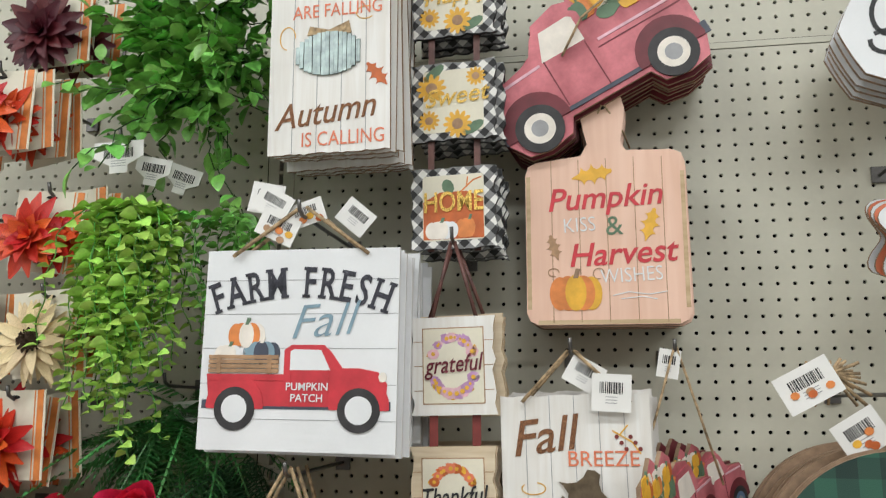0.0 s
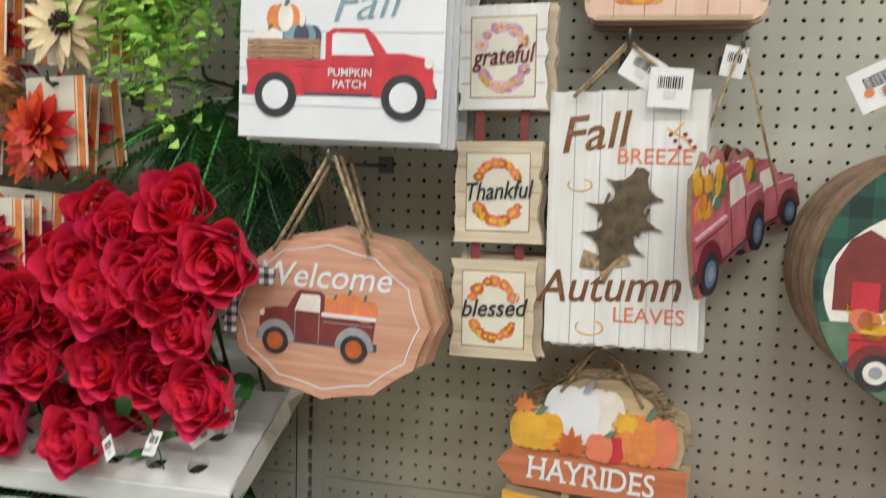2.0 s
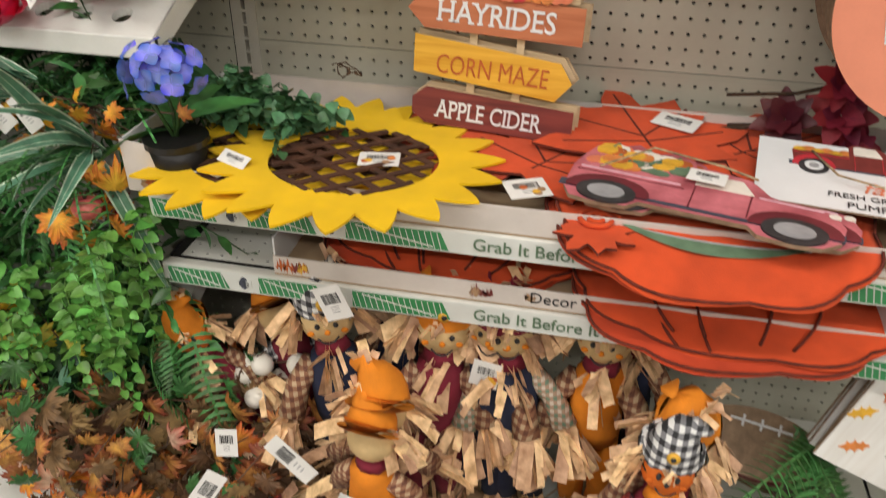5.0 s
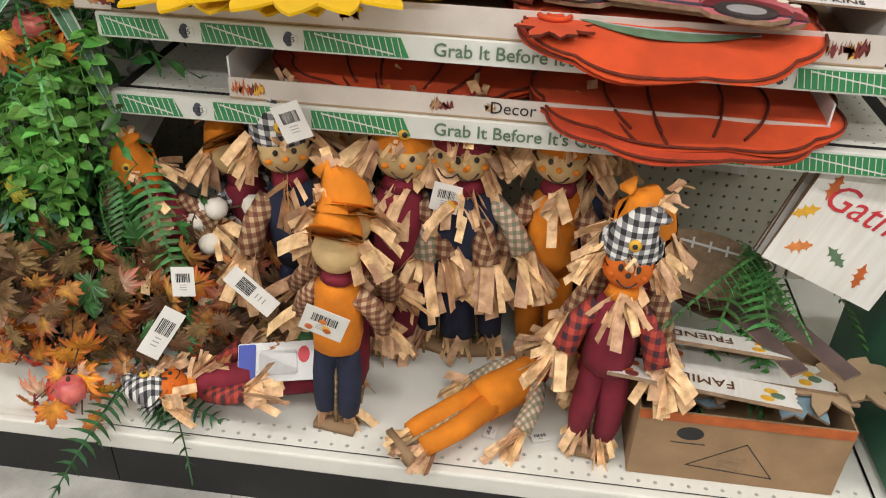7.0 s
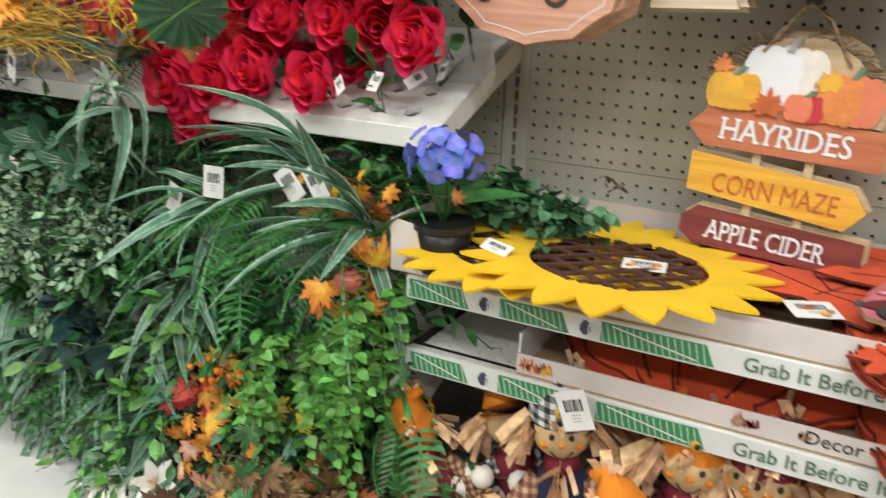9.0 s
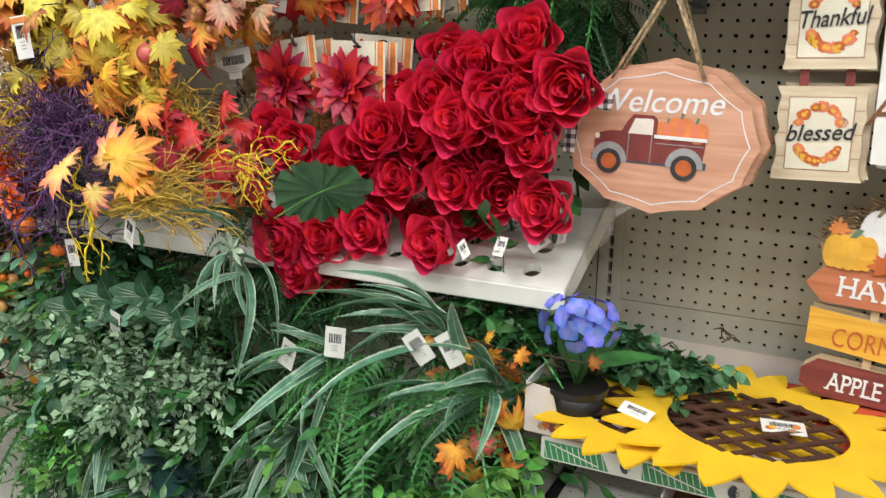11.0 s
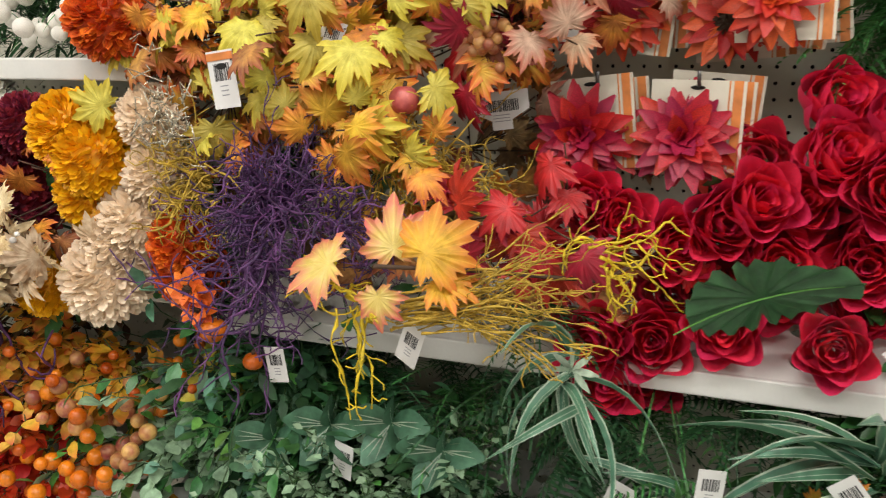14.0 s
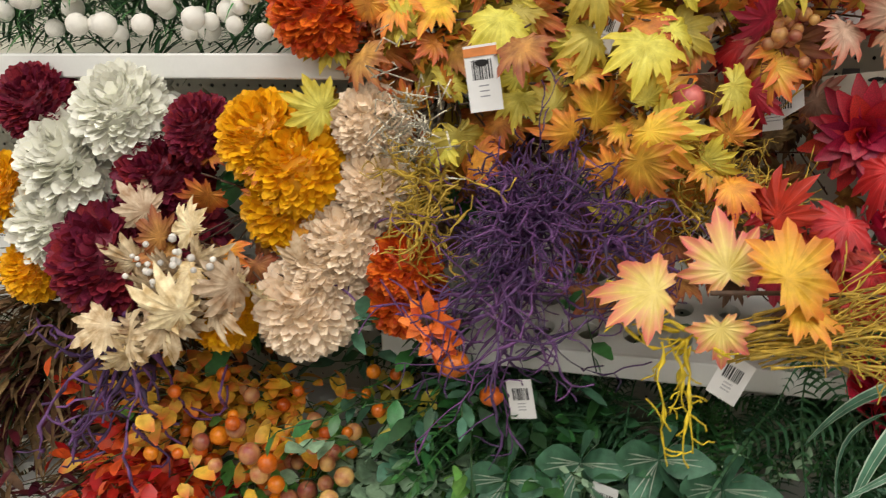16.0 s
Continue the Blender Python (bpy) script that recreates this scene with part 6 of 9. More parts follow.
for k, (word, c, x, z, s) in enumerate(MUMS):
    key = (c, k % 2)
    if key not in mum_me:
        mum_me[key] = mesh_data("bloom", mum_shape(k, 520 if c != "mum_w" else 420, .25 if c != "mum_w" else .34), G[c])
    y = -.40 + R3.uniform(-.02, .02)
    t = thing("pompom_flower", pose(x, y, z), f"{word} cloth pompom chrysanthemum standing in the shelf", "artificial flower", "pompom flowers")
    put("bloom", mum_me[key], t, face_dir((0, 0, 0), (.15, -1, .75), s * 1.13, R3.uniform(0, 6)))
    cord("stem", [[(0, .03, -.01), (.0, .14, -.06), (.01, .2, -.10)]], .003, G["stem"], t)
    scatter("leaf", oval(.07, .04, 4, .2), [aim((R3.uniform(-.04, .04), .05, R3.uniform(-.07, .03)), (R3.uniform(-1, 1), -.4, R3.uniform(-1, .6)), R3.uniform(-1, 1)) for _ in range(5)], G["deep"], t)


def maple_spray(x, y, z, n, mats, size, spread, seed, label, droop=.0, facing=(0.1, -1, .15), berries=None):
    """A loose spray of lobed leaves on brown twigs."""
    r = random.Random(seed)
    t = thing("maple_spray", pose(x, y, z), label, "artificial leaves", "autumn leaf sprays")
    tw = []
    per = {}
    for k in range(int(n * 1.45)):
        p = Vector((r.gauss(0, spread[0]), r.gauss(0, spread[1]), r.gauss(0, spread[2])))
        tw.append([(0, .05, 0), (p.x * .6, p.y * .4 + .03, p.z * .6), tuple(p)])
        nrm = Vector(facing) + Vector((r.uniform(-.9, .9), r.uniform(-.3, .3), r.uniform(-.9, .9)))
        d = Vector((p.x * 4 + r.uniform(-.6, .6), r.uniform(-.5, .2), r.uniform(-1, .5) - droop))
        d -= nrm.normalized() * d.dot(nrm.normalized())
        zz, xx = nrm.normalized(), d.normalized()
        yy = zz.cross(xx)
        m4 = Matrix.Translation(p) @ Matrix((xx, yy, zz)).transposed().to_4x4() @ Matrix.Scale(size * r.uniform(.7, 1.25), 4)
        per.setdefault((r.choice(mats), r.randrange(3)), []).append(m4)
    for (c, s), ms in per.items():
        scatter("leaves", maple(s + 1, .22 + .14 * s), ms, G[c], t)
    cord("twigs", tw, .0013, G["bark"], t)
    if berries:
        ball = ([], [])
        bm = bmesh.new()
        bmesh.ops.create_icosphere(bm, subdivisions=2, radius=1)
        bv, bf = [tuple(v.co) for v in bm.verts], [tuple(v.index for v in f.verts) for f in bm.faces]
        bm.free()
        c, cnt, rad, cs = berries
        ms = []
        for cx, cy, cz in cs:
            for _ in range(cnt):
                ms.append(Matrix.Translation((cx + r.gauss(0, .014), cy + r.gauss(0, .008), cz + r.gauss(0, .018))) @ Matrix.Scale(rad * r.uniform(.7, 1.15), 4))
        scatter("berries", (bv, bf), ms, G[c], t)
    return t


# autumn leaf garlands over the pegboard
maple_spray(-.985, -.33, 1.43, 58, ["yellow", "yellow", "yellow", "amber", "orange", "rust", "redorange"], .095, (.10, .05, .055), 1, "garland of mottled yellow maple leaves on the pegboard")
maple_spray(-.93, -.36, 1.335, 20, ["yellow", "yellow", "amber", "redorange"], .09, (.07, .04, .04), 2, "drooping garland of yellow maple leaves")
maple_spray(-1.10, -.38, 1.33, 16, ["redorange", "orange", "yellow"], .08, (.055, .03, .05), 3, "orange and yellow maple spray beside the shelf")
maple_spray(-1.17, -.36, 1.39, 14, ["orange", "rust"], .085, (.03, .03, .05), 4, "orange leaf spray beside the upper shelf")
maple_spray(-.68, -.27, 1.43, 40, ["blush", "blush", "redorange", "rust", "redleaf"], .088, (.075, .04, .07), 5, "blush pink maple spray with small round berries", berries=("berry_p", 22, .009, [(-.01, -.06, -.02), (.02, -.06, .05), (.075, -.03, .04), (-.05, -.05, .07)]))
maple_spray(-.66, -.10, 1.28, 11, ["rust", "redorange", "brown"], .075, (.05, .02, .06), 6, "rust coloured leaf spray on the pegboard")
maple_spray(-.84, -.38, 1.27, 12, ["amber", "orange", "yellow"], .085, (.05, .02, .04), 7, "amber leaf sprig hanging low")
maple_spray(-.77, -.20, 1.23, 10, ["rust", "brown", "orange"], .085, (.10, .03, .05), 8, "rust and brown leaf branch on the pegboard")
maple_spray(-.80, -.33, 1.50, 36, ["redorange", "amber", "yellow", "rust"], .085, (.12, .05, .05), 9, "orange and yellow leaf garland")
maple_spray(-1.08, -.3, 1.53, 42, ["yellow", "amber", "redorange"], .085, (.10, .05, .05), 10, "yellow and orange leaf garland")
maple_spray(-.58, -.2, 1.53, 34, ["orange", "rust", "redleaf"], .085, (.07, .04, .05), 12, "red and orange leaf garland")
maple_spray(-.85, -.24, 1.62, 60, ["orange", "amber", "rust", "yellow"], .09, (.18, .05, .06), 13, "mixed autumn leaf garland")
maple_spray(-1.05, -.2, 1.15, 26, ["rust", "brown", "deep"], .08, (.10, .04, .06), 14, "brown and green leaves behind the twigs")
maple_spray(-1.36, -.43, 1.17, 10, ["rust", "orange"], .075, (.06, .02, .05), 15, "rust leaf sprig among pompom flowers")
maple_spray(-1.405, -.47, 1.10, 16, ["white_gold"], .10, (.055, .02, .035), 16, "cream and gold oak leaf pick with silver berries", berries=("pod", 12, .005, [(.0, -.05, .01), (-.06, -.05, .0)]))
maple_spray(-1.48, -.47, .995, 7, ["white_gold"], .095, (.03, .02, .03), 17, "cream leaf drooping from the pick")

# the large maple spray leaning out over the shelf
bigspray = thing("large_maple_spray", pose(-.76, -.54, 1.13), "large yellow and pink-tipped maple spray leaning out over the shelf", "artificial leaves")
for k, (x, y, z, sz, d, c, nrm) in enumerate(((-.035, -.01, .0, .135, (-1, -.1, .15), "lemon", (-.1, -.75, .66)), (.055, -.02, .012, .145, (.65, -.2, .70), "amber", (.25, -.8, .5)), (.02, .02, .0, .12, (-.15, 0, 1), "lemon", (.1, -.9, .3)), (.01, -.01, -.02, .085, (.1, -.3, -1), "lemon", (0, -.9, .2)), (.07, .0, -.01, .10, (1, -.1, -.1), "amber", (.1, -.5, .85)))):
    nrm = Vector(nrm).normalized()
    dd = Vector(d) - nrm * Vector(d).dot(nrm)
    xx = dd.normalized()
    scatter("leaf", maple(k + 3, .30), [Matrix.Translation((x, y, z)) @ Matrix((xx, nrm.cross(xx), nrm)).transposed().to_4x4() @ Matrix.Scale(sz, 4) @ Matrix.Translation((-.14, 0, 0))], G[c], bigspray)
cord("twig", [[(.0, 0, 0), (.1, .06, -.01), (.25, .14, -.03), (.33, .26, .0)]], .003, G["bark"], bigspray)
maple_spray(-.64, -.40, 1.165, 9, ["redleaf"], .095, (.045, .03, .025), 21, "crimson maple leaves beside the yellow spray", facing=(0, -1, .4))
maple_spray(-.57, -.40, 1.20, 3, ["redleaf"], .08, (.015, .03, .02), 22, "crimson maple leaf cluster", facing=(0, -1, .4))
for k, (x, z) in enumerate(((-.545, 1.185), (-.50, 1.165))):
    t = thing("red_rose", pose(x, -.33, z), "single red cloth rose behind the maple spray", "artificial flower", "single red roses")
    put("bloom", rose_me[k], t, face_dir((0, 0, 0), (.3, -1, .3), .05))
    cord("stem", [[(0, .03, 0), (.02, .2, -.09)]], .003, G["stem"], t)


def curly(name, label, x, y, z, n, l, heads, c, rad, seed, fan=1.0, curl=.34, category="artificial twigs"):
    """A spray of thin crinkled twigs with nubs along them."""
    r = random.Random(seed)
    t = thing(name, pose(x, y, z), label, category, "twig sprays")
    L = []
    for k in range(n):
        hd = Vector(heads[k % len(heads)]).normalized()
        d = (hd + Vector((r.uniform(-fan, fan), r.uniform(-fan, fan) * .5, r.uniform(-fan, fan)))).normalized()
        p = Vector((r.gauss(0, .012), r.gauss(0, .008), r.gauss(0, .012)))
        pts = []
        ll = l * r.uniform(.55, 1.1)
        m = 16
        for i in range(m):
            pts.append((*p, (1.15 - .7 * i / m) * r.choice((.6, .9, 1.7))))
            d = (d + Vector((r.gauss(0, curl), r.gauss(0, curl * .75), r.gauss(0, curl) - .02))).normalized()
            p = p + d * ll / m
            if i in (6, 9, 12):
                q, e = p.copy(), (d + Vector((r.gauss(0, .8), r.gauss(0, .5), r.gauss(0, .8)))).normalized()
                tw = []
                for j in range(5):
                    tw.append((*q, .6))
                    e = (e + Vector((r.gauss(0, .35), r.gauss(0, .3), r.gauss(0, .35)))).normalized()
                    q = q + e * ll * .05
                L.append(tw)
        L.append(pts)
    cord("twigs", L, rad, G[c], t)
    return t


curly("purple_twigs", "bushy spray of purple glitter twigs", -.975, -.40, 1.165, 150, .17, [(-.4, -.3, .6), (.5, -.3, .3), (0, -.4, -.1), (.2, -.2, 1), (-.7, -.2, 0)], "purple", .0015, 1, .85)
curly("purple_twigs", "purple twigs drooping from the shelf", -.99, -.43, 1.10, 42, .29, [(-.25, -.15, -1), (.15, -.1, -1), (-.6, -.1, -.7)], "purple", .0017, 2, .35)
curly("golden_twigs", "golden twig spray beside purple twigs", -1.08, -.42, 1.20, 46, .16, [(-.8, -.2, -.1), (-.5, -.2, -.5), (-.4, 0, .7)], "goldtwig", .0015, 3, .5)
curly("golden_twigs", "golden twig spray over the pegboard", -.83, -.34, 1.24, 60, .17, [(.6, -.1, -.3), (.8, 0, .2), (-.2, -.1, .8), (.3, -.2, -.6)], "goldtwig", .0014, 4, .5)
curly("golden_twigs", "long golden twig spray reaching over the shelf", -.72, -.53, 1.07, 44, .25, [(1, .12, .34), (1, .15, .26)], "goldtwig", .0013, 5, .07, .10)
curly("yellow_twigs", "curling bright yellow twig ends over the shelf", -.50, -.47, 1.14, 15, .13, [(.8, .05, .75), (.9, 0, .3), (.6, -.1, -.8), (.9, 0, -.3)], "yeltwig", .0014, 15, .30)
curly("yellow_twigs", "bright yellow twigs hanging below the maple spray", -.78, -.53, 1.08, 12, .16, [(.05, -.1, -1), (-1, -.1, .2), (-.7, -.1, -.6), (.15, 0, -.9)], "yeltwig", .0017, 6, .2, .26)
curly("purple_twigs", "purple glitter twigs in front of brown leaves", -.88, -.42, 1.15, 44, .15, [(.9, -.2, .25), (.8, -.2, -.2), (.4, -.2, .7)], "purple", .0014, 21, .6)
curly("golden_twigs", "golden glitter twigs behind the maple spray", -.74, -.34, 1.19, 46, .17, [(.8, -.1, .3), (.2, -.1, .9), (-.6, -.1, .5), (.9, 0, -.1)], "goldtwig", .0012, 22, .5)
maple_spray(-.76, -.30, 1.12, 16, ["rust", "brown", "orange"], .085, (.08, .02, .035), 23, "dark rust leaves lying on the sloping shelf", facing=(0, -.6, .8))
maple_spray(-.60, -.28, 1.09, 10, ["redleaf", "rust", "redleaf"], .09, (.05, .02, .03), 24, "dark red leaves lying on the sloping shelf", facing=(0, -.7, .7))
curly("lavender_stalk", "drooping lavender stalk hanging from the shelf", -1.555, -.45, .99, 16, .30, [(-.2, -.1, -1)], "purple", .0032, 7, .10)
for k, (x, z) in enumerate(((-1.085, 1.30), (-1.10, 1.26), (-.90, 1.30))):
    t = thing("lace_leaf", pose(x - .03, -.47 + .05 * k, z), "gold glitter lace leaf", "artificial leaf", "glitter lace leaves")
    r = random.Random(k)
    L = []
    for q in range(60):
        a = (r.gauss(0, .022), r.gauss(0, .003), r.gauss(0, .035))
        L.append([a, (a[0] + r.gauss(0, .010), a[1] - .002, a[2] + r.gauss(0, .010)), (a[0] + r.gauss(0, .013), a[1], a[2] + r.gauss(0, .013))])
    cord("mesh_veins", L, .0010, G["lace_s" if k < 2 else "lace"], t)


def ball(name, label, x, y, z, s, c, category, squash=.85):
    bm = bmesh.new()
    bmesh.ops.create_uvsphere(bm, u_segments=20, v_segments=12, radius=s)
    for v in bm.verts:
        a = math.atan2(v.co.y, v.co.x)
        v.co.x *= 1 + .05 * math.cos(8 * a)
        v.co.y *= 1 + .05 * math.cos(8 * a)
        v.co.z *= squash
        q = math.hypot(v.co.x, v.co.y) / s
        v.co.z -= math.copysign(.22 * s * max(0, .6 - q), v.co.z)
    ob = part(name, bm, G[c], None, "", True)
    ob.location = (x, y, z)
    tagged(ob, label, category)
    cord("stalk", [[(0, 0, s * .6), (.004, -.003, s * 1.2)]], .003, G["bark"], ob)
    return ob


ball("toy_apple", "small pink apple hanging in the leaf garland", -.796, -.36, 1.318, .021, "apple", "artificial fruit", 1.0)
ball("toy_pumpkin", "small orange pumpkin pick among twigs", -1.064, -.455, .985, .022, "berry_o", "artificial fruit")
ball("toy_pumpkin", "small orange pumpkin pick under the shelf", -1.02, -.42, .93, .016, "berry_o", "artificial fruit")
for k, (x, z) in enumerate(((-1.095, 1.045), (-1.08, 1.02))):
    t = thing("orange_anemone", pose(x, -.46, z), "orange cloth flower with a dark centre", "artificial flower", "orange anemones")
    put("bloom", mesh_data("bloom", daisy_shape(k, ((8, 1, 10), (6, .8, 35)), .55), G["mum_o"]), t, face_dir((0, 0, 0), (.1, -1, .2), .035))
    put("centre", mesh_data("centre", mum_shape(3, 30, .3), G["seed"]), t, face_dir((0, -.004, 0), (.1, -1, .2), .012))
    cord("stem", [[(0, .01, 0), (.0, .2, -.02)]], .002, G["stem"], t)

# white pod sprays on the upper shelf
pods = thing("pod_spray", pose(-1.55, -.25, 1.40), "white and grey pod balls in dark needles on the upper shelf", "artificial sprays")
bm = bmesh.new()
bmesh.ops.create_icosphere(bm, subdivisions=2, radius=1)
PV, PF = [tuple(v.co) for v in bm.verts], [tuple(v.index for v in f.verts) for f in bm.faces]
bm.free()
for k in range(62):
    x, z = R3.uniform(-.36, .28), R3.uniform(-.005, .14)
    put("pod", bpy.data.meshes.get("pod") or mesh_data("pod", (PV, PF), G["pod"]), pods, Matrix.Translation((x, -.085 + R3.uniform(-.035, .03), z)) @ Matrix.Scale(R3.uniform(.013, .019), 4))
scatter("needles", blade(.07, .003, 3, .3), [aim((R3.uniform(-.4, .3), -.02 + R3.uniform(-.05, .08), R3.uniform(-.0, .12)), (R3.uniform(-1, 1), -.6, R3.uniform(-.4, .9)), 0, R3.uniform(.7, 1.3)) for _ in range(500)], G["fern"], pods)

scatter("needles", blade(.09, .006, 3, .2), [aim((R3.uniform(-.42, .31), .04 + R3.uniform(-.04, .08), R3.uniform(-.01, .16)), (R3.uniform(-1, 1), -.5, R3.uniform(-.3, 1)), 0, R3.uniform(.7, 1.4)) for _ in range(1500)], G["fernd"], pods)

# flowers on cards


def flower_card(x, y, z, c, seed, s=.058, n=3, tilt=0.0, word="scarlet", centre=None, shape=None):
    """Cream header cards with an orange stripe, each with a cloth flower clip."""
    hk = peg_hook(x, z + .05, abs(y) + .0)
    for k in range(n):
        t = thing("flower_card", pose(x + R3.uniform(-.012, .012) + .012 * k, y + .026 * k, z + R3.uniform(-.006, .006), 0, tilt + R3.uniform(-7, 7), -8 + R3.uniform(-8, 8)), f"cream card with orange stripes holding a {word} cloth flower", "flower clip", "flower clips on cards")
        prism("card", [(-.062, -.065), (.062, -.065), (.062, .065), (-.062, .065)], 0, .0012, M["cream"], t)
        prism("stripe", [(.046, -.065), (.058, -.065), (.058, .065), (.046, .065)], -.0006, .0, M["orange"], t)
        prism("stripe", [(.040, -.065), (.042, -.065), (.042, .065), (.040, .065)], -.0006, .0, M["orange"], t)
        prism("hang_slot", ell(0, .055, .010, .003, 10), -.0008, .0, M["dark"], t)
        put("bloom", mesh_data("bloom", shape or daisy_shape(seed + k), G[c]), t, face_dir((-.012, -.02, -.012), (.1, -1, R3.uniform(-.1, .3)), s, R3.uniform(0, 6)))
        if centre:
            put("centre", mesh_data("centre", mum_shape(3, 60, .35), G[centre]), t, face_dir((-.012, -.028, -.012), (.1, -1, .1), s * .28))


flower_card(-.330, -.20, 2.110, "wine", 1, .072, 3, word="dark wine")
flower_card(-.375, -.24, 1.965, "scarlet", 2, .062, 4, word="orange")
flower_card(-.300, -.20, 1.775, "scarlet", 3, .066, 3, word="bright orange")
flower_card(-.282, -.22, 1.612, "creamp", 4, .068, 2, centre="seed", word="cream sunflower", shape=daisy_shape(9, ((18, 1, 6), (16, .86, 16)), .26))
flower_card(-.325, -.22, 1.460, "scarlet", 5, .062, 3, word="red")
flower_card(-.520, -.16, 1.450, "scarlet", 6, .066, 2, word="orange red")
flower_card(-.368, -.15, 1.440, "scarlet", 7, .068, 2, centre="seed", word="red sunflower", shape=daisy_shape(12, ((15, 1, 6), (14, .86, 18)), .32))
DAHLIA = daisy_shape(31, ((12, 1, 4), (12, .88, 16), (11, .72, 32), (9, .54, 50), (7, .34, 68)), .36)
flower_card(-.553, -.235, 1.283, "dahlia", 8, .074, 2, word="crimson", shape=DAHLIA)
flower_card(-.418, -.24, 1.285, "dahlia", 9, .074, 3, word="crimson", shape=DAHLIA)
flower_card(-.47, -.2, 1.62, "scarlet", 10, .062, 3, word="orange")
flower_card(-.52, -.2, 1.78, "scarlet", 11, .062, 3, word="orange")
flower_card(-.50, -.22, 1.95, "wine", 12, .062, 3, word="dark wine")
# tinsel on the crimson clips
for x in (-.563, -.425):
    t = thing("clip_trim", pose(x - .012, -.225, 1.275), "clear shiny film edges on a crimson flower", "trim", "flower trims")
    scatter("glints", oval(.02, .008, 2, .1), [aim((R3.gauss(0, .035), R3.uniform(-.02, .01), R3.gauss(0, .035)), (R3.uniform(-1, 1), -1, R3.uniform(-1, 1)), R3.uniform(0, 3)) for _ in range(34)], M["film"], t)


# ---- green garlands at the top of the run ----
def leafy_mound(name, label, x, y, z, n, c, tpl, spread, seed, size=(.7, 1.2), hang=.3, strands=20, category="artificial greenery"):
    """A mound of sprigs: thin stems running out and down, paired leaves along them."""
    r = random.Random(seed)
    t = thing(name, pose(x, y, z), label, category, "greenery")
    L, ms = [], []
    per = max(1, n // strands)
    for s in range(strands):
        a = Vector((r.gauss(0, .25), r.uniform(-.3, .1), r.gauss(0, .25)))
        d = Vector((r.gauss(0, 1) * spread[0], -abs(r.gauss(0, 1)) * spread[1], r.gauss(0, 1) * spread[2] + .2 * spread[2]))
        p = Vector((a.x * spread[0], a.y * spread[1], a.z * spread[2]))
        pts = []
        for i in range(per):
            t_ = i / per
            q = p + d * t_ + Vector((0, 0, -hang * t_ * t_ * (spread[0] + spread[2]))) + Vector((r.gauss(0, .006), r.gauss(0, .006), r.gauss(0, .006)))
            pts.append(tuple(q))
            ms.append(aim(q, d.normalized() * .6 + Vector((r.uniform(-1, 1), r.uniform(-1.1, .3), r.uniform(-.9, .7))), r.uniform(-.8, .8), r.uniform(*size)))
        L.append(pts)
    cord("stems", [p for p in L if len(p) > 1], .0011, G["stem"], t)
    scatter("leaves", tpl, ms, G[c], t)
    return t


leafy_mound("leaf_garland", "bright green small-leaved garland on a hook", -.075, -.13, 2.035, 900, "basil", oval(.034, .024, 4, .25, .3), (.092, .09, .105), 1, (.7, 1.25), .2, 60)
leafy_mound("leaf_garland", "bright green small-leaved garland on a hook", -.095, -.10, 2.14, 480, "basil", oval(.034, .024, 4, .25, .3), (.095, .08, .07), 2, (.7, 1.25), .2, 40)
swing_tag(-.06, -.2, 2.145, .08, .05, 5, 0, 0, shape="header")


def coin_strands(name, label, x, y, z, n, drop, width, c, tpl, seed, step=.009):
    """Hanging strands with paired round leaves."""
    r = random.Random(seed)
    t = thing(name, pose(x, y, z), label, "artificial greenery", "greenery")
    L, ms = [], []
    for k in range(n):
        px, py = r.uniform(-width, width), r.uniform(-.06, .05)
        ll = drop * r.uniform(.55, 1.05) * (1 - .35 * abs(px) / width)
        m = int(ll / step)
        pts = []
        sx = r.uniform(-.04, .06)
        for i in range(m):
            u = i / max(1, m - 1)
            q = Vector((px * (.35 + .65 * min(1, u * 3)) + sx * u * u + .004 * math.sin(i * .9 + k), py - .03 * math.sin(u * 2.5), .035 * math.sin(min(1, u * 4) * 1.57) - ll * u))
            pts.append(tuple(q))
            s = 1 if i % 2 else -1
            ms.append(aim(q, (s * 1.0, r.uniform(-.9, .1), r.uniform(-.5, .25)), r.uniform(-.5, .9), r.uniform(.75, 1.2) * (1.1 - .35 * u)))
        L.append(pts)
    cord("stems", L, .0010, G["ivy"], t)
    scatter("leaves", tpl, ms, G[c], t)
    return t


coin_strands("coin_garland", "lime green hanging garland of small round leaves", -.155, -.20, 1.80, 54, .40, .082, "coin", oval(.022, .022, 4, .15, .35, .8), 3)
coin_strands("coin_garland", "green garland of small round leaves behind", -.05, -.15, 1.79, 16, .28, .09, "basil", oval(.017, .0165, 4, .15, .35, .8), 4)
swing_tag(-.172, -.235, 1.878, .082, .05, -2, 0, 0, shape="header")
swing_tag(-.135, -.20, 1.863, .06, .045, 12, 0, 0, shape="header")
swing_tag(-.10, -.17, 1.855, .06, .045, 20, 0, 0, shape="header")
peg_hook(-.172, 1.90, .22)


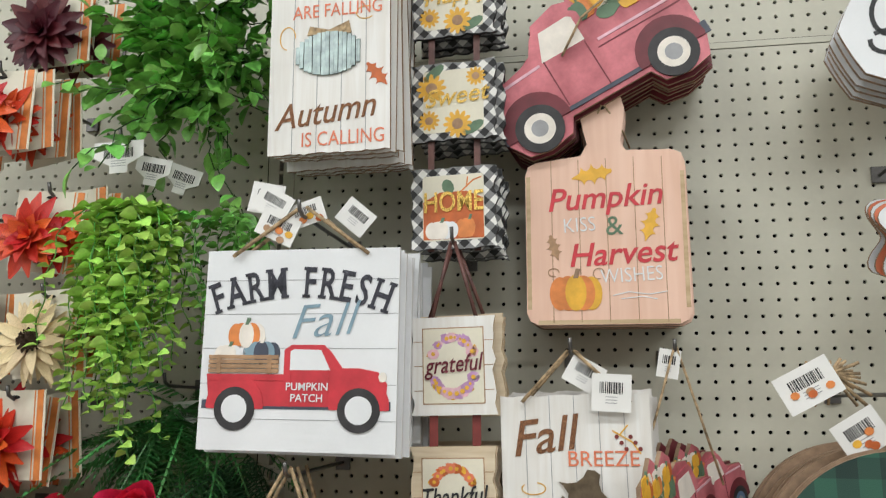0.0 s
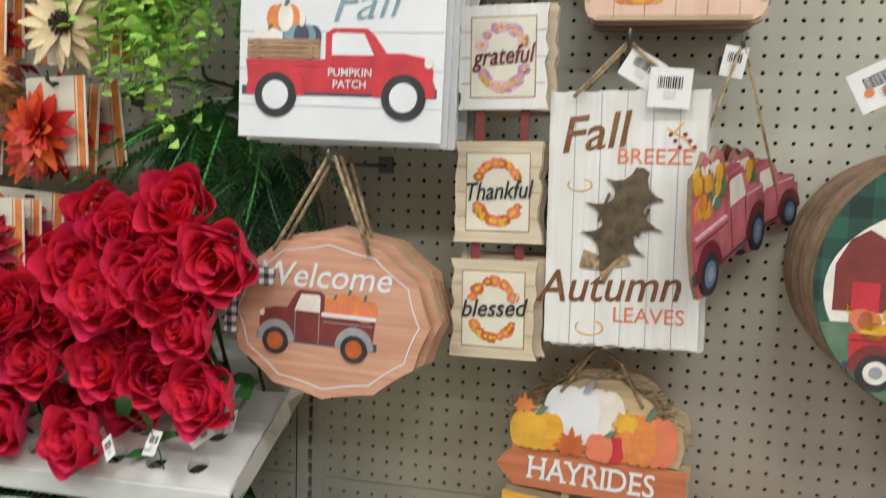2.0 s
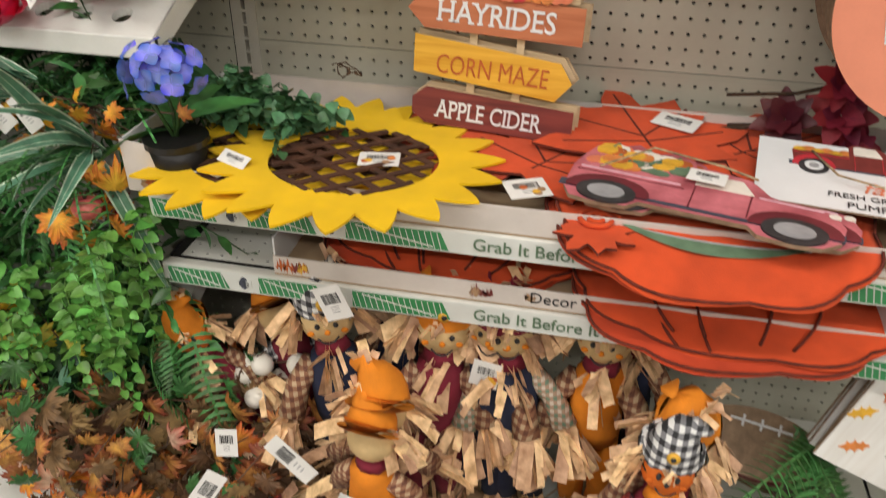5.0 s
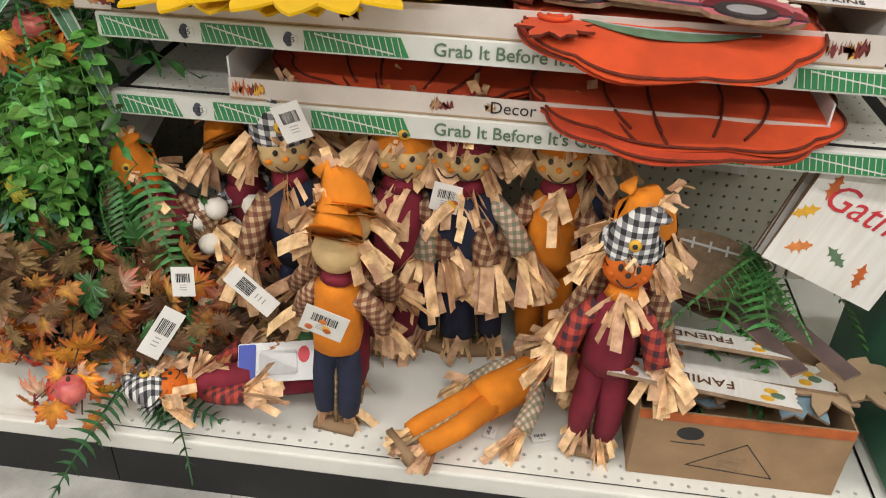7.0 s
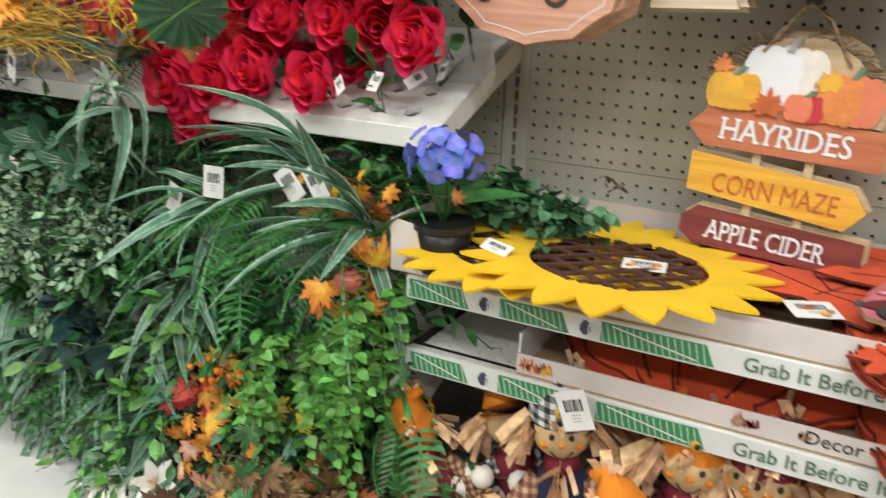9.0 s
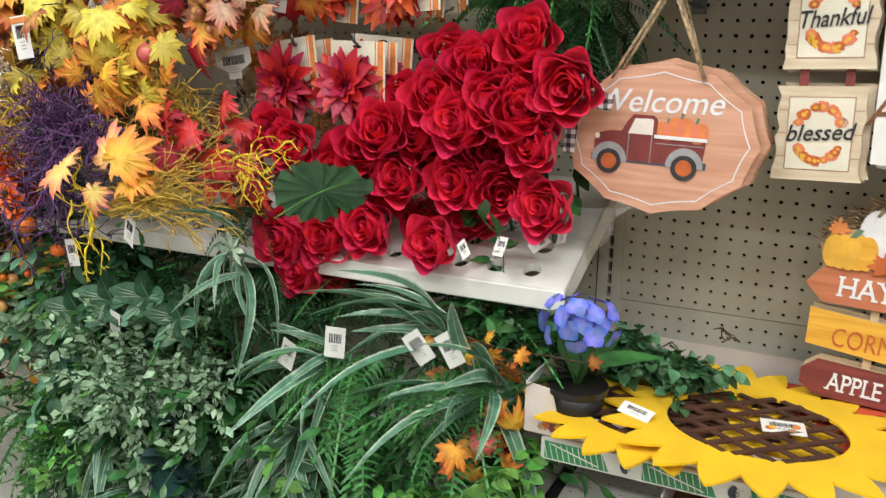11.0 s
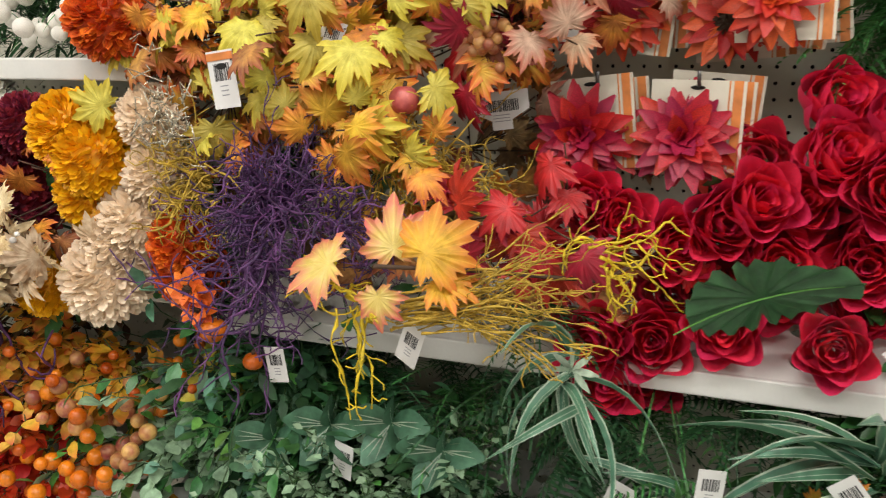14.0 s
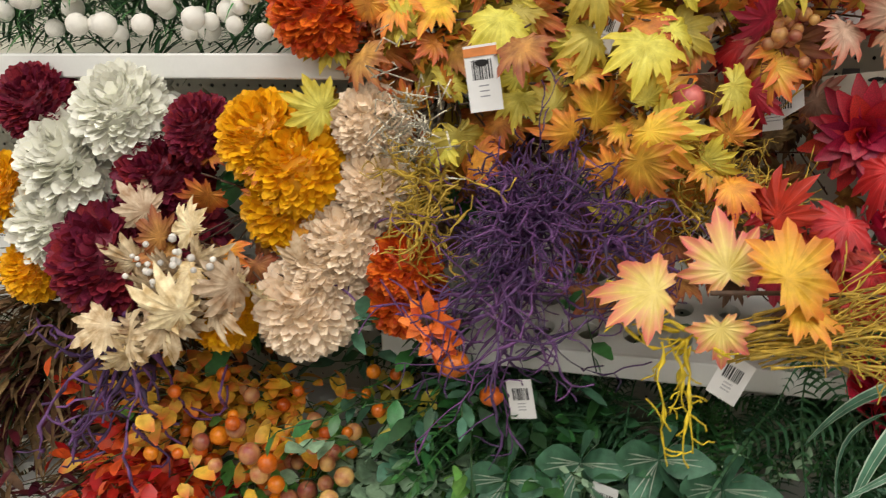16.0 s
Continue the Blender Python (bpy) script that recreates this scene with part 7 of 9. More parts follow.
def fern(name, label, x, y, z, n, l, c, seed, aimd=(0, -1, .1), fan=1.0, pairs=18, w=.34, up=.25):
    r = random.Random(seed)
    t = thing(name, pose(x, y, z), label, "artificial fern", "greenery")
    per = [[], []]
    for k in range(n):
        d = Vector(aimd) + Vector((r.uniform(-1.5, 1.5) * fan, r.uniform(-.5, .5), r.uniform(-.9, .7) * fan + up))
        per[k % 2].append(aim((r.gauss(0, .015), r.gauss(0, .012), r.gauss(0, .015)), d, r.uniform(-.5, .5), l * r.uniform(.65, 1.15)))
    scatter("fronds", frond(1, pairs, w, .5), per[0], G[c], t, "", False)
    scatter("fronds", frond(1, pairs, w * .8, .9), per[1], G[c], t, "", False)
    return t


fern("fern_garland", "dark green fern garland hanging on the pegboard", -.11, -.09, 1.49, 40, .19, "fernb", 1, (-.2, -.55, -.2), 1.1, 22, .36)
fern("fern_garland", "dark green fern garland hanging on the pegboard", -.16, -.08, 1.45, 36, .19, "fernb", 2, (-.2, -.55, -.4), 1.1, 22, .36)
fern("fern_garland", "dark green fern garland hanging on the pegboard", -.03, -.09, 1.40, 36, .18, "fernd", 3, (.1, -.7, -.6), 1.0, 22, .30)
swing_tag(-.105, -.10, 1.485, .05, .05, -3, 0, 0, shape="header")
peg_hook(-.13, 1.53, .12)

# ---- greenery on the lower sloping shelf ----
E_ = random.Random(5)


def grassy(name, label, x, y, z, n, l, c, seed, d0=(.0, -1, .5), fan=.9, bend=.55, w=.055):
    r = random.Random(seed)
    t = thing(name, pose(x, y, z), label, "artificial grass", "greenery")
    ms = [aim((r.gauss(0, .01), r.gauss(0, .01), r.gauss(0, .01)), Vector(d0) + Vector((r.uniform(-1.4, 1.4) * fan, r.uniform(-.4, .4), r.uniform(-.8, .8) * fan)), r.uniform(-.9, .9), l * r.uniform(.6, 1.15)) for _ in range(n)]
    for lot, bd in ((ms[: n // 2], bend), (ms[n // 2:], bend * 1.5)):
        if c == "varieg":
            scatter("blades", striped_blade(1, w, 9, bd), lot, [G["pale"], G["varieg"]], t)
        else:
            scatter("blades", blade(1, w, 8, bd), lot, G[c], t)
    return t


# back fill: dark ferns and leaves over the whole lower bay
for k in range(58):
    x, z = -1.17 + 1.14 * ((k * .618) % 1), .22 + .68 * ((k * .377 + .1) % 1)
    if k % 3 == 0:
        fern("fern_bush", "dark green plastic fern in the lower shelf", x, -.16 - .12 * E_.random(), z, 16, .21, E_.choice(("fernd", "fern")), 40 + k, (0, -.8, -.05), 1.2, 16, .34)
    elif k % 3 == 1:
        leafy_mound("leafy_bush", "mid green leafy plastic bush in the lower shelf", x, -.20 - .1 * E_.random(), z, 190, E_.choice(("deep", "fernd", "ivy")), oval(.036, .020, 3, .2, .25), (.12, .12, .10), 80 + k, (.7, 1.3), .3, 24)
    else:
        leafy_mound("leafy_bush", "dark green leafy plastic bush in the lower shelf", x, -.18 - .1 * E_.random(), z, 170, E_.choice(("fernd", "euca", "deep")), oval(.045, .018, 3, .25, .2), (.13, .11, .11), 80 + k, (.7, 1.3), .3, 24)
for k in range(20):
    x, z = -1.20 + .78 * ((k * .618) % 1), .20 + .36 * ((k * .377) % 1)
    if k % 4 == 0:
        grassy("striped_grass", "pale striped grass low on the shelf", x, -.36, z, 22, .22, "varieg", 300 + k, (.0, -.7, -.1), 1.0, .4, .07)
    elif k % 4 == 1:
        fern("fern_bush", "dark green plastic fern on the base deck", x, -.34, z, 18, .22, "fern", 300 + k, (0, -.8, -.1), 1.2, 16, .34)
    else:
        leafy_mound("leafy_bush", "mid green leafy plastic bush on the base deck", x, -.34, z, 240, E_.choice(("ivy", "deep", "grey", "fernd")), oval(.036, .018, 3, .2, .25), (.13, .10, .11), 300 + k, (.7, 1.3), .3, 26)
for k, (x, z) in enumerate(((-.62, .20), (-.67, .17), (-.57, .16), (-.52, .23))):
    t = thing("white_lily", pose(x, -.46, z), "white and pink cloth lily low on the shelf", "artificial flower", "white lilies")
    put("bloom", mesh_data("bloom", daisy_shape(k, ((6, 1, 25), (5, .8, 45)), .5), G["mum_w"]), t, face_dir((0, 0, 0), (.3, -.8, .6), .05))
    put("centre", mesh_data("centre", daisy_shape(k, ((5, 1, 50),), .4), G["blush"]), t, face_dir((0, -.006, 0), (.3, -.8, .6), .02))
    cord("stem", [[(0, 0, 0), (0, .08, -.02), (0, .12, -.05)]], .002, G["stem"], t)
# front plants
fern("fern_bush", "dark fern lying on the sloping shelf", -.62, -.34, 1.02, 9, .16, "fernd", 720, (.3, -.9, .1), 1.0, 16, .36)
grassy("striped_grass", "green and white striped grass leaning over the shelf", -.174, -.38, .90, 12, .25, "varieg", 1, (-.8, -.45, .10), .75, .06, .115)
grassy("striped_grass", "green and white striped grass leaning over the shelf", -.075, -.39, .815, 12, .25, "varieg", 2, (-.8, -.45, .0), .75, .06, .115)
grassy("striped_grass", "green and white striped grass among ferns", -.40, -.37, .80, 12, .22, "varieg", 12, (-.5, -.6, .0), .9, .2, .11)
grassy("striped_grass", "star-shaped striped plant under the twigs", -.528, -.45, 1.0, 11, .20, "varieg", 3, (-.05, -.5, -.30), 1.0, .4, .10)
for k, (x, z) in enumerate(((-.56, .50), (-.47, .62), (-.68, .36), (-.86, .42), (-.92, .28), (-.74, .26), (-.60, .30), (-.98, .50))):
    grassy("striped_grass", "pale striped grass hanging low on the shelf", x, -.36, z, 22, .20, "varieg", 400 + k, (-.2, -.6, -.5), .8, .3, .11)
star = thing("star_plant", pose(-.528, -.47, 1.005), "pale star-shaped plant heart", "artificial plant")
scatter("points", oval(.035, .010, 3, .05), [aim((0, 0, 0), (math.cos(a), -.3, math.sin(a)), 1.2) for a in [i * .785 for i in range(8)]], G["pale"], star)
fern("fern_bush", "fresh green fern fronds leaning out of the shelf", -.12, -.37, .80, 12, .25, "fernb", 7, (-.3, -.6, -.2), .9, 20, .40)
fern("fern_bush", "fresh green fern fronds leaning out of the shelf", -.34, -.37, .80, 12, .25, "fernb", 8, (-.1, -.7, -.3), 1.0, 20, .40)
fern("fern_bush", "fresh green fern fronds leaning out of the shelf", -.52, -.30, .86, 12, .22, "fernd", 9, (-.1, -.7, -.1), 1.0, 20, .40)
leafy_mound("grey_bush", "grey-green lacy bush in the lower shelf", -.86, -.40, .675, 2600, "grey", oval(.018, .012, 2, .2), (.085, .07, .075), 9, (.7, 1.3), .1, 70)
leafy_mound("grey_bush", "grey-green lacy bush in the lower shelf", -.70, -.38, .72, 800, "grey", oval(.018, .012, 2, .2), (.07, .07, .08), 10, (.7, 1.3), .1, 40)
for k, (x, z, drop) in enumerate(((-.005, .725, .27), (-.06, .66, .26), (-.13, .62, .24), (-.20, .60, .26), (-.09, .53, .22), (-.25, .50, .18))):
    coin_strands("ivy_strands", "bright green round-leaved ivy trailing over the shelf edge", x, -.42, z, 6, drop, .05, "ivy", oval(.025, .022, 4, .2, .35, .8), 11 + 31 * k, .0125)
leafy_mound("ivy_bush", "fresh green leafy bush at the shelf end", -.10, -.33, .62, 260, "deep", oval(.034, .014, 4, .2, .3), (.11, .06, .13), 12, (.8, 1.3), .4, 34)
leafy_mound("ivy_bush", "fresh green leafy bush at the shelf end", -.28, -.36, .64, 300, "deep", oval(.036, .014, 4, .2, .3), (.13, .06, .12), 13, (.8, 1.3), .3, 34)
leafy_mound("ivy_bush", "fresh green leafy bush low down", -.20, -.36, .43, 240, "ivy", oval(.030, .014, 4, .2, .3), (.12, .06, .10), 14, (.8, 1.3), .4, 30)
for k in range(11):
    x = -1.12 + .098 * k
    fern("fern_bush", "dark green fern filling the space under the sloping shelf", x, -.17 - .04 * (k % 3), .86 + .03 * (k % 2), 13, .20, ("fernd", "fern", "fernd")[k % 3], 700 + k, (0, -.9, .15), 1.1, 18, .36)
fern("fern_bush", "narrow fern hanging at the shelf end", -.02, -.40, .52, 8, .30, "fern", 15, (0, -.3, -1.1), .45, 22, .26, 0)
for k, (x, z) in enumerate(((-.90, .84), (-.80, .86), (-.72, .83), (-1.0, .80), (-.46, .60))):
    scatter_t = thing("calathea_sprig", pose(x, -.40, z), "dark striped broad leaves in the greenery", "artificial plant", "calathea sprigs")
    scatter("leaves", oval(.074, .045, 5, .2, .2), [aim((0, 0, 0), (math.cos(a), -.6, math.sin(a)), 1.0 + .3 * a) for a in (0.3, 1.5, 2.9, 4.2, 5.4)], G["euca"] if k != 4 else G["fernd"], scatter_t)
    scatter("veins", oval(.069, .0022, 3, .2), [aim((.0, -.004, 0), (math.cos(a + o), -.62, math.sin(a + o)), 1.0 + .3 * a, .85) for a in (0.3, 1.5, 2.9, 4.2, 5.4) for o in (-.2, 0, .2)], G["pale"], scatter_t)
leafy_mound("dark_ivy", "blue-black ivy leaf cluster hanging in the greenery", -.71, -.44, .52, 46, "inky", oval(.055, .046, 4, .25, .25), (.035, .02, .05), 61, (.7, 1.2), .2, 12)
# autumn picks hanging among the greenery
maple_spray(-.07, -.42, .735, 9, ["orange", "amber", "redleaf"], .06, (.025, .01, .03), 31, "orange leaf pick with a small gourd", berries=None)
maple_spray(-.355, -.42, .51, 14, ["amber", "yellow", "orange"], .065, (.05, .02, .03), 32, "yellow and orange leaf pick with berries", berries=("berry_o", 16, .006, [(.0, -.04, .0)]))
maple_spray(-.40, -.43, .40, 14, ["amber", "orange", "redleaf"], .065, (.04, .02, .05), 33, "hanging orange leaf pick")
maple_spray(-.38, -.44, .31, 10, ["blush", "orange", "amber"], .06, (.03, .02, .04), 34, "pink and orange leaf pick")
maple_spray(-.10, -.40, .86, 12, ["orange", "amber", "rust"], .045, (.06, .02, .03), 35, "small orange leaf sprig in the grass")
ball("toy_gourd", "small coral gourd hanging on a pick", -.075, -.44, .742, .022, "apple", "artificial fruit")
ball("toy_apple", "small pink apple hanging low", -.36, -.46, .285, .02, "apple", "artificial fruit", 1.0)
for k, (x, y, z, ry) in enumerate(((-.868, -.43, .80, 8), (-.475, -.40, .80, 20), (-.20, -.42, .87, -38), (-.36, -.42, .85, 5), (-.98, -.42, .93, -10), (-.73, -.50, 1.02, 22), (-.08, -.42, .20, 5), (-.60, -.42, .26, 10), (-.135, -.44, .885, -35))):
    swing_tag(x, y, z, .035, .055, ry, R3.uniform(-20, 20), 0)
header = swing_tag(-1.03, -.44, 1.345, .040, .078, -8, 5, 0)
prism("orange_band", [(-.020, .026), (.020, .026), (.020, .036), (-.020, .036)], -.0012, 0, M["orange"], header)
prism("hang_slot", ell(0, .018, .008, .004, 12), -.0012, 0, M["dark"], header)
swing_tag(-.895, -.38, 1.40, .032, .05, 20, 30, 0)
swing_tag(-.69, -.25, 1.30, .085, .055, -8, 0, 0, shape="header")
swing_tag(-.62, -.22, 1.43, .07, .06, 10, 10, 0)

# ---- berry bushes in the far lower bay ----
def berry_bush(name, label, x, y, z, leafc, n, berryc, nb, rad, seed):
    t = leafy_mound(name, label, x, y, z, n, leafc, oval(.035, .022, 3, .2, .25), (.10, .08, .09), seed, (.7, 1.3), .2, 24)
    r = random.Random(seed)
    if nb:
        scatter("berries", (PV, PF), [Matrix.Translation((r.gauss(0, .06), r.uniform(-.16, -.05), r.gauss(0, .055))) @ Matrix.Scale(rad * r.uniform(.8, 1.2), 4) for _ in range(nb)], G[berryc], t)
    return t


berry_bush("red_bush", "bright red silk flower bush in the lower shelf", -1.585, -.33, .69, "scarlet", 560, "berry_o", 0, .01, 1)
berry_bush("red_bush", "deep red silk flower bush in the lower shelf", -1.60, -.36, .60, "scarlet", 420, "berry_o", 0, .01, 2)
berry_bush("orange_bush", "orange and yellow silk leaf bush", -1.50, -.32, .82, "redorange", 360, "berry_o", 14, .010, 3)
berry_bush("orange_bush", "amber silk leaf bush", -1.41, -.31, .83, "amber", 260, "berry_o", 6, .010, 4)
berry_bush("berry_bush", "orange berry spray with green leaves", -1.40, -.32, .68, "ivy", 90, "berry_o", 40, .0135, 5)
berry_bush("berry_bush", "rosy crab apple spray with green leaves", -1.33, -.30, .77, "ivy", 130, "berry_p", 30, .014, 6)
berry_bush("berry_bush", "yellow flower sprays with berries", -1.22, -.24, .84, "yellow", 60, "berry_o", 12, .010, 7)
leafy_mound("eucalyptus_bush", "dusty green eucalyptus bush", -1.20, -.32, .74, 300, "grey", oval(.034, .028, 4, .2, .2), (.12, .09, .09), 41, (.7, 1.2), .2, 24)
leafy_mound("eucalyptus_bush", "dusty green eucalyptus bush", -1.10, -.28, .70, 260, "euca", oval(.034, .028, 4, .2, .2), (.12, .09, .09), 42, (.7, 1.2), .2, 24)
leafy_mound("leafy_bush", "dark green leafy bush", -1.02, -.22, .82, 240, "fernd", oval(.03, .018, 3, .2, .2), (.11, .08, .08), 43, (.7, 1.2), .2, 24)
for k in range(9):
    grassy("dry_grass", "dry brown and olive grass bush", -1.72 - .05 * (k % 3), -.2 - .03 * (k % 2), .56 + .055 * k, 30, .20, "brown", 60 + k, (0, -.9, .3), 1.0, .3, .045)
    if k % 2:
        leafy_mound("dry_bush", "brown and orange dry leaf bush", -1.62 - .06 * (k % 3), -.12, .55 + .05 * k, 150, "brown", oval(.04, .02, 3, .2, .2), (.12, .08, .10), 140 + k, (.7, 1.2), .2, 20)

for k in range(16):
    x, z = -1.74 - .34 * ((k * .618) % 1), .52 + .46 * ((k * .377 + .2) % 1)
    if k % 2:
        leafy_mound("dry_bush", "dry brown and plum leafy bush in the lower shelf", x, -.22 - .06 * (k % 3), z, 170, ("brown", "wine")[k % 4 == 1], oval(.045, .014, 3, .25, .2), (.11, .09, .10), 500 + k, (.7, 1.3), .2, 22)
    else:
        grassy("dry_grass", "dry brown and olive grass bush", x, -.24, z, 34, .22, "brown", 520 + k, (.1, -.9, .3), 1.0, .3, .05)


# ---- trays of felt mats on the two shelves ----
def display_tray(name, x0, x1, y0, y1, z, h, label):
    """An open printed card tray: floor, low front, higher sides."""
    t = thing(name, pose(0, 0, z), label, "tray", "display trays")
    box("tray_floor", x0, x1, y0, y1, .001, .004, M["card_l"], t)
    box("front_wall", x0, x1, y0, y0 + .003, .004, h, M["tray"], t)
    box("back_wall", x0, x1, y1 - .003, y1, .004, h * 1.5, M["tray"], t)
    for xa in (x0, x1 - .003):
        prism_o = prism("side_wall", [(y0 + .004, .004), (y1 - .004, .004), (y1 - .004, h * 1.5), (y0 + .06, h * 1.9), (y0 + .004, h * 1.9)], 0, .003, M["white"], t)
        prism_o.matrix_basis = Matrix.Translation((xa + .003, 0, 0)) @ Matrix.Rotation(radians(90), 4, "Z")
    writing("lettering", "Decor", .026, M["ink"], t, x0 + (x1 - x0) * (.49 if x0 > 0 else .16), h * .34, y0 - .0008)
    r = random.Random(int(x0 * 999) + 5)
    for k in range(16):
        cx = r.choice((x0 + r.uniform(.01, .05), x1 - r.uniform(.02, .12), x0 + r.uniform(.30, .42)))
        o = prism("leaf_print", [(cx + a, h * r.uniform(.3, .7) + b) for a, b in maple_outline(.009, k)], y0 - .0008 - .0002 * (k % 4), y0 + .001, M[r.choice(("tan", "orange_d", "maroon", "gold"))], t)
    return t


display_tray("display_tray", -.022, 1.10, -.404, -.06, .758, .044, "printed card display tray full of felt mats")
display_tray("display_tray", .194, 1.058, -.402, -.08, .638, .034, "printed card display tray of folded felt pumpkins")
tc = prism("tray_corner", [(0, 0), (.055, 0), (.055, .075), (0, .082)], 0, .002, M["tray"])
tc.matrix_basis = pose(-.02, -.408, .762, 0, 0, 0)
tagged(tc, "upright card corner of a tray with leaf print", "tray corner")
for k in range(4):
    prism("leaf_print", [(.03 + .009 * k + a, .012 + .004 * (k % 2) + b) for a, b in maple_outline(.010, k)], -.0008 - .0002 * k, .0, M[("tan", "orange_d", "maroon", "gold")[k]], tc)


def flat(x, y, z, rz=0.0, tip=0.0, roll=0.0):
    """Lays a shape drawn in x-z on its back, its face upwards."""
    return pose(x, y, z, -90 + tip, roll, rz)


def felt_sunflower(x, y, z, R, rz, label, tip=0.0):
    t = thing("felt_sunflower", flat(x, y, z, rz, tip), label, "place mat", "felt sunflower mats")
    n = 19
    bm = bmesh.new()
    ring = []
    for i in range(n * 8):
        a = 2 * math.pi * i / (n * 8)
        u = abs((i % 8) / 8 - .5) * 2
        ring.append((R * (.76 + .24 * (1 - u ** 1.15)) * math.cos(a), R * (.76 + .24 * (1 - u ** 1.15)) * math.sin(a)))
    inner = [(.56 * R * math.cos(2 * math.pi * i / (n * 8)), .51 * R * math.sin(2 * math.pi * i / (n * 8))) for i in range(n * 8)]
    a = [bm.verts.new((p[0], -.002, p[1])) for p in ring]
    b = [bm.verts.new((p[0], -.002, p[1])) for p in inner]
    c = [bm.verts.new((p[0], .002, p[1])) for p in ring]
    d = [bm.verts.new((p[0], .002, p[1])) for p in inner]
    m = len(ring)
    for i in range(m):
        j = (i + 1) % m
        bm.faces.new((a[i], a[j], b[j], b[i]))
        bm.faces.new((c[j], c[i], d[i], d[j]))
        bm.faces.new((a[j], a[i], c[i], c[j]))
        bm.faces.new((b[i], b[j], d[j], d[i]))
    part("petal_ring", bm, M["felt_y"], t)
    bm = bmesh.new()
    for s in (-1, 1):
        for k in range(-3, 4):
            off = k * R * .165
            hl = math.sqrt(max(0, (.525 * R) ** 2 - off * off))
            w = R * .022
            q = radians(38 * s)
            pts = [(-hl, off - w), (hl, off - w), (hl, off + w), (-hl, off + w)]
            add_prism(bm, [(px * math.cos(q) - pz * math.sin(q), px * math.sin(q) + pz * math.cos(q)) for px, pz in pts], -.0030 - .0006 * s, .0005)
    part("lattice", bm, M["felt_b"], t, "brown felt lattice centre")
    return t


for k, (x, y, z, R, rz, tip) in enumerate(((.308, -.335, .8125, .222, 4, -2), (.165, -.335, .802, .19, 14, 0), (.26, -.27, .795, .20, 40, 2))):
    felt_sunflower(x, y, z, R, rz, "yellow felt sunflower mat with a brown lattice centre", tip)
swing_tag(.345, -.33, .8165, .06, .04, 0, 10, -88, True)


def felt_leaf(x, y, z, s, rz, seed, c):
    o = maple_outline(s, seed)
    ob = prism("felt_leaf", o, -.002, .002, M[c], None, "", M["trim_dk"])
    ob.matrix_basis = flat(x, y, z, rz, random.Random(seed).uniform(-3, 3))
    tagged(ob, "orange-red felt maple leaf mat with dark stitched veins", "place mat", "felt leaf mats")
    lines("stitched_vein", [[(0, -s * .2), (0, s * .9)], [(0, 0), (s * .6, s * .5)], [(0, 0), (-s * .6, s * .5)], [(0, -.1 * s), (s * .75, 0)], [(0, -.1 * s), (-s * .75, 0)]], .004, M["trim_dk"], ob, 8)


felt_leaf(.58, -.26, .803, .165, -30, 1, "felt_o")
felt_leaf(.72, -.16, .815, .17, 20, 2, "felt_o")
felt_leaf(.50, -.20, .797, .16, 60, 3, "felt_o2")
felt_leaf(.88, -.16, .808, .17, -50, 4, "felt_o")
swing_tag(.565, -.36, .811, .06, .05, 0, 25, -88, True)
swing_tag(.77, -.11, .825, .07, .045, 0, -25, -85)


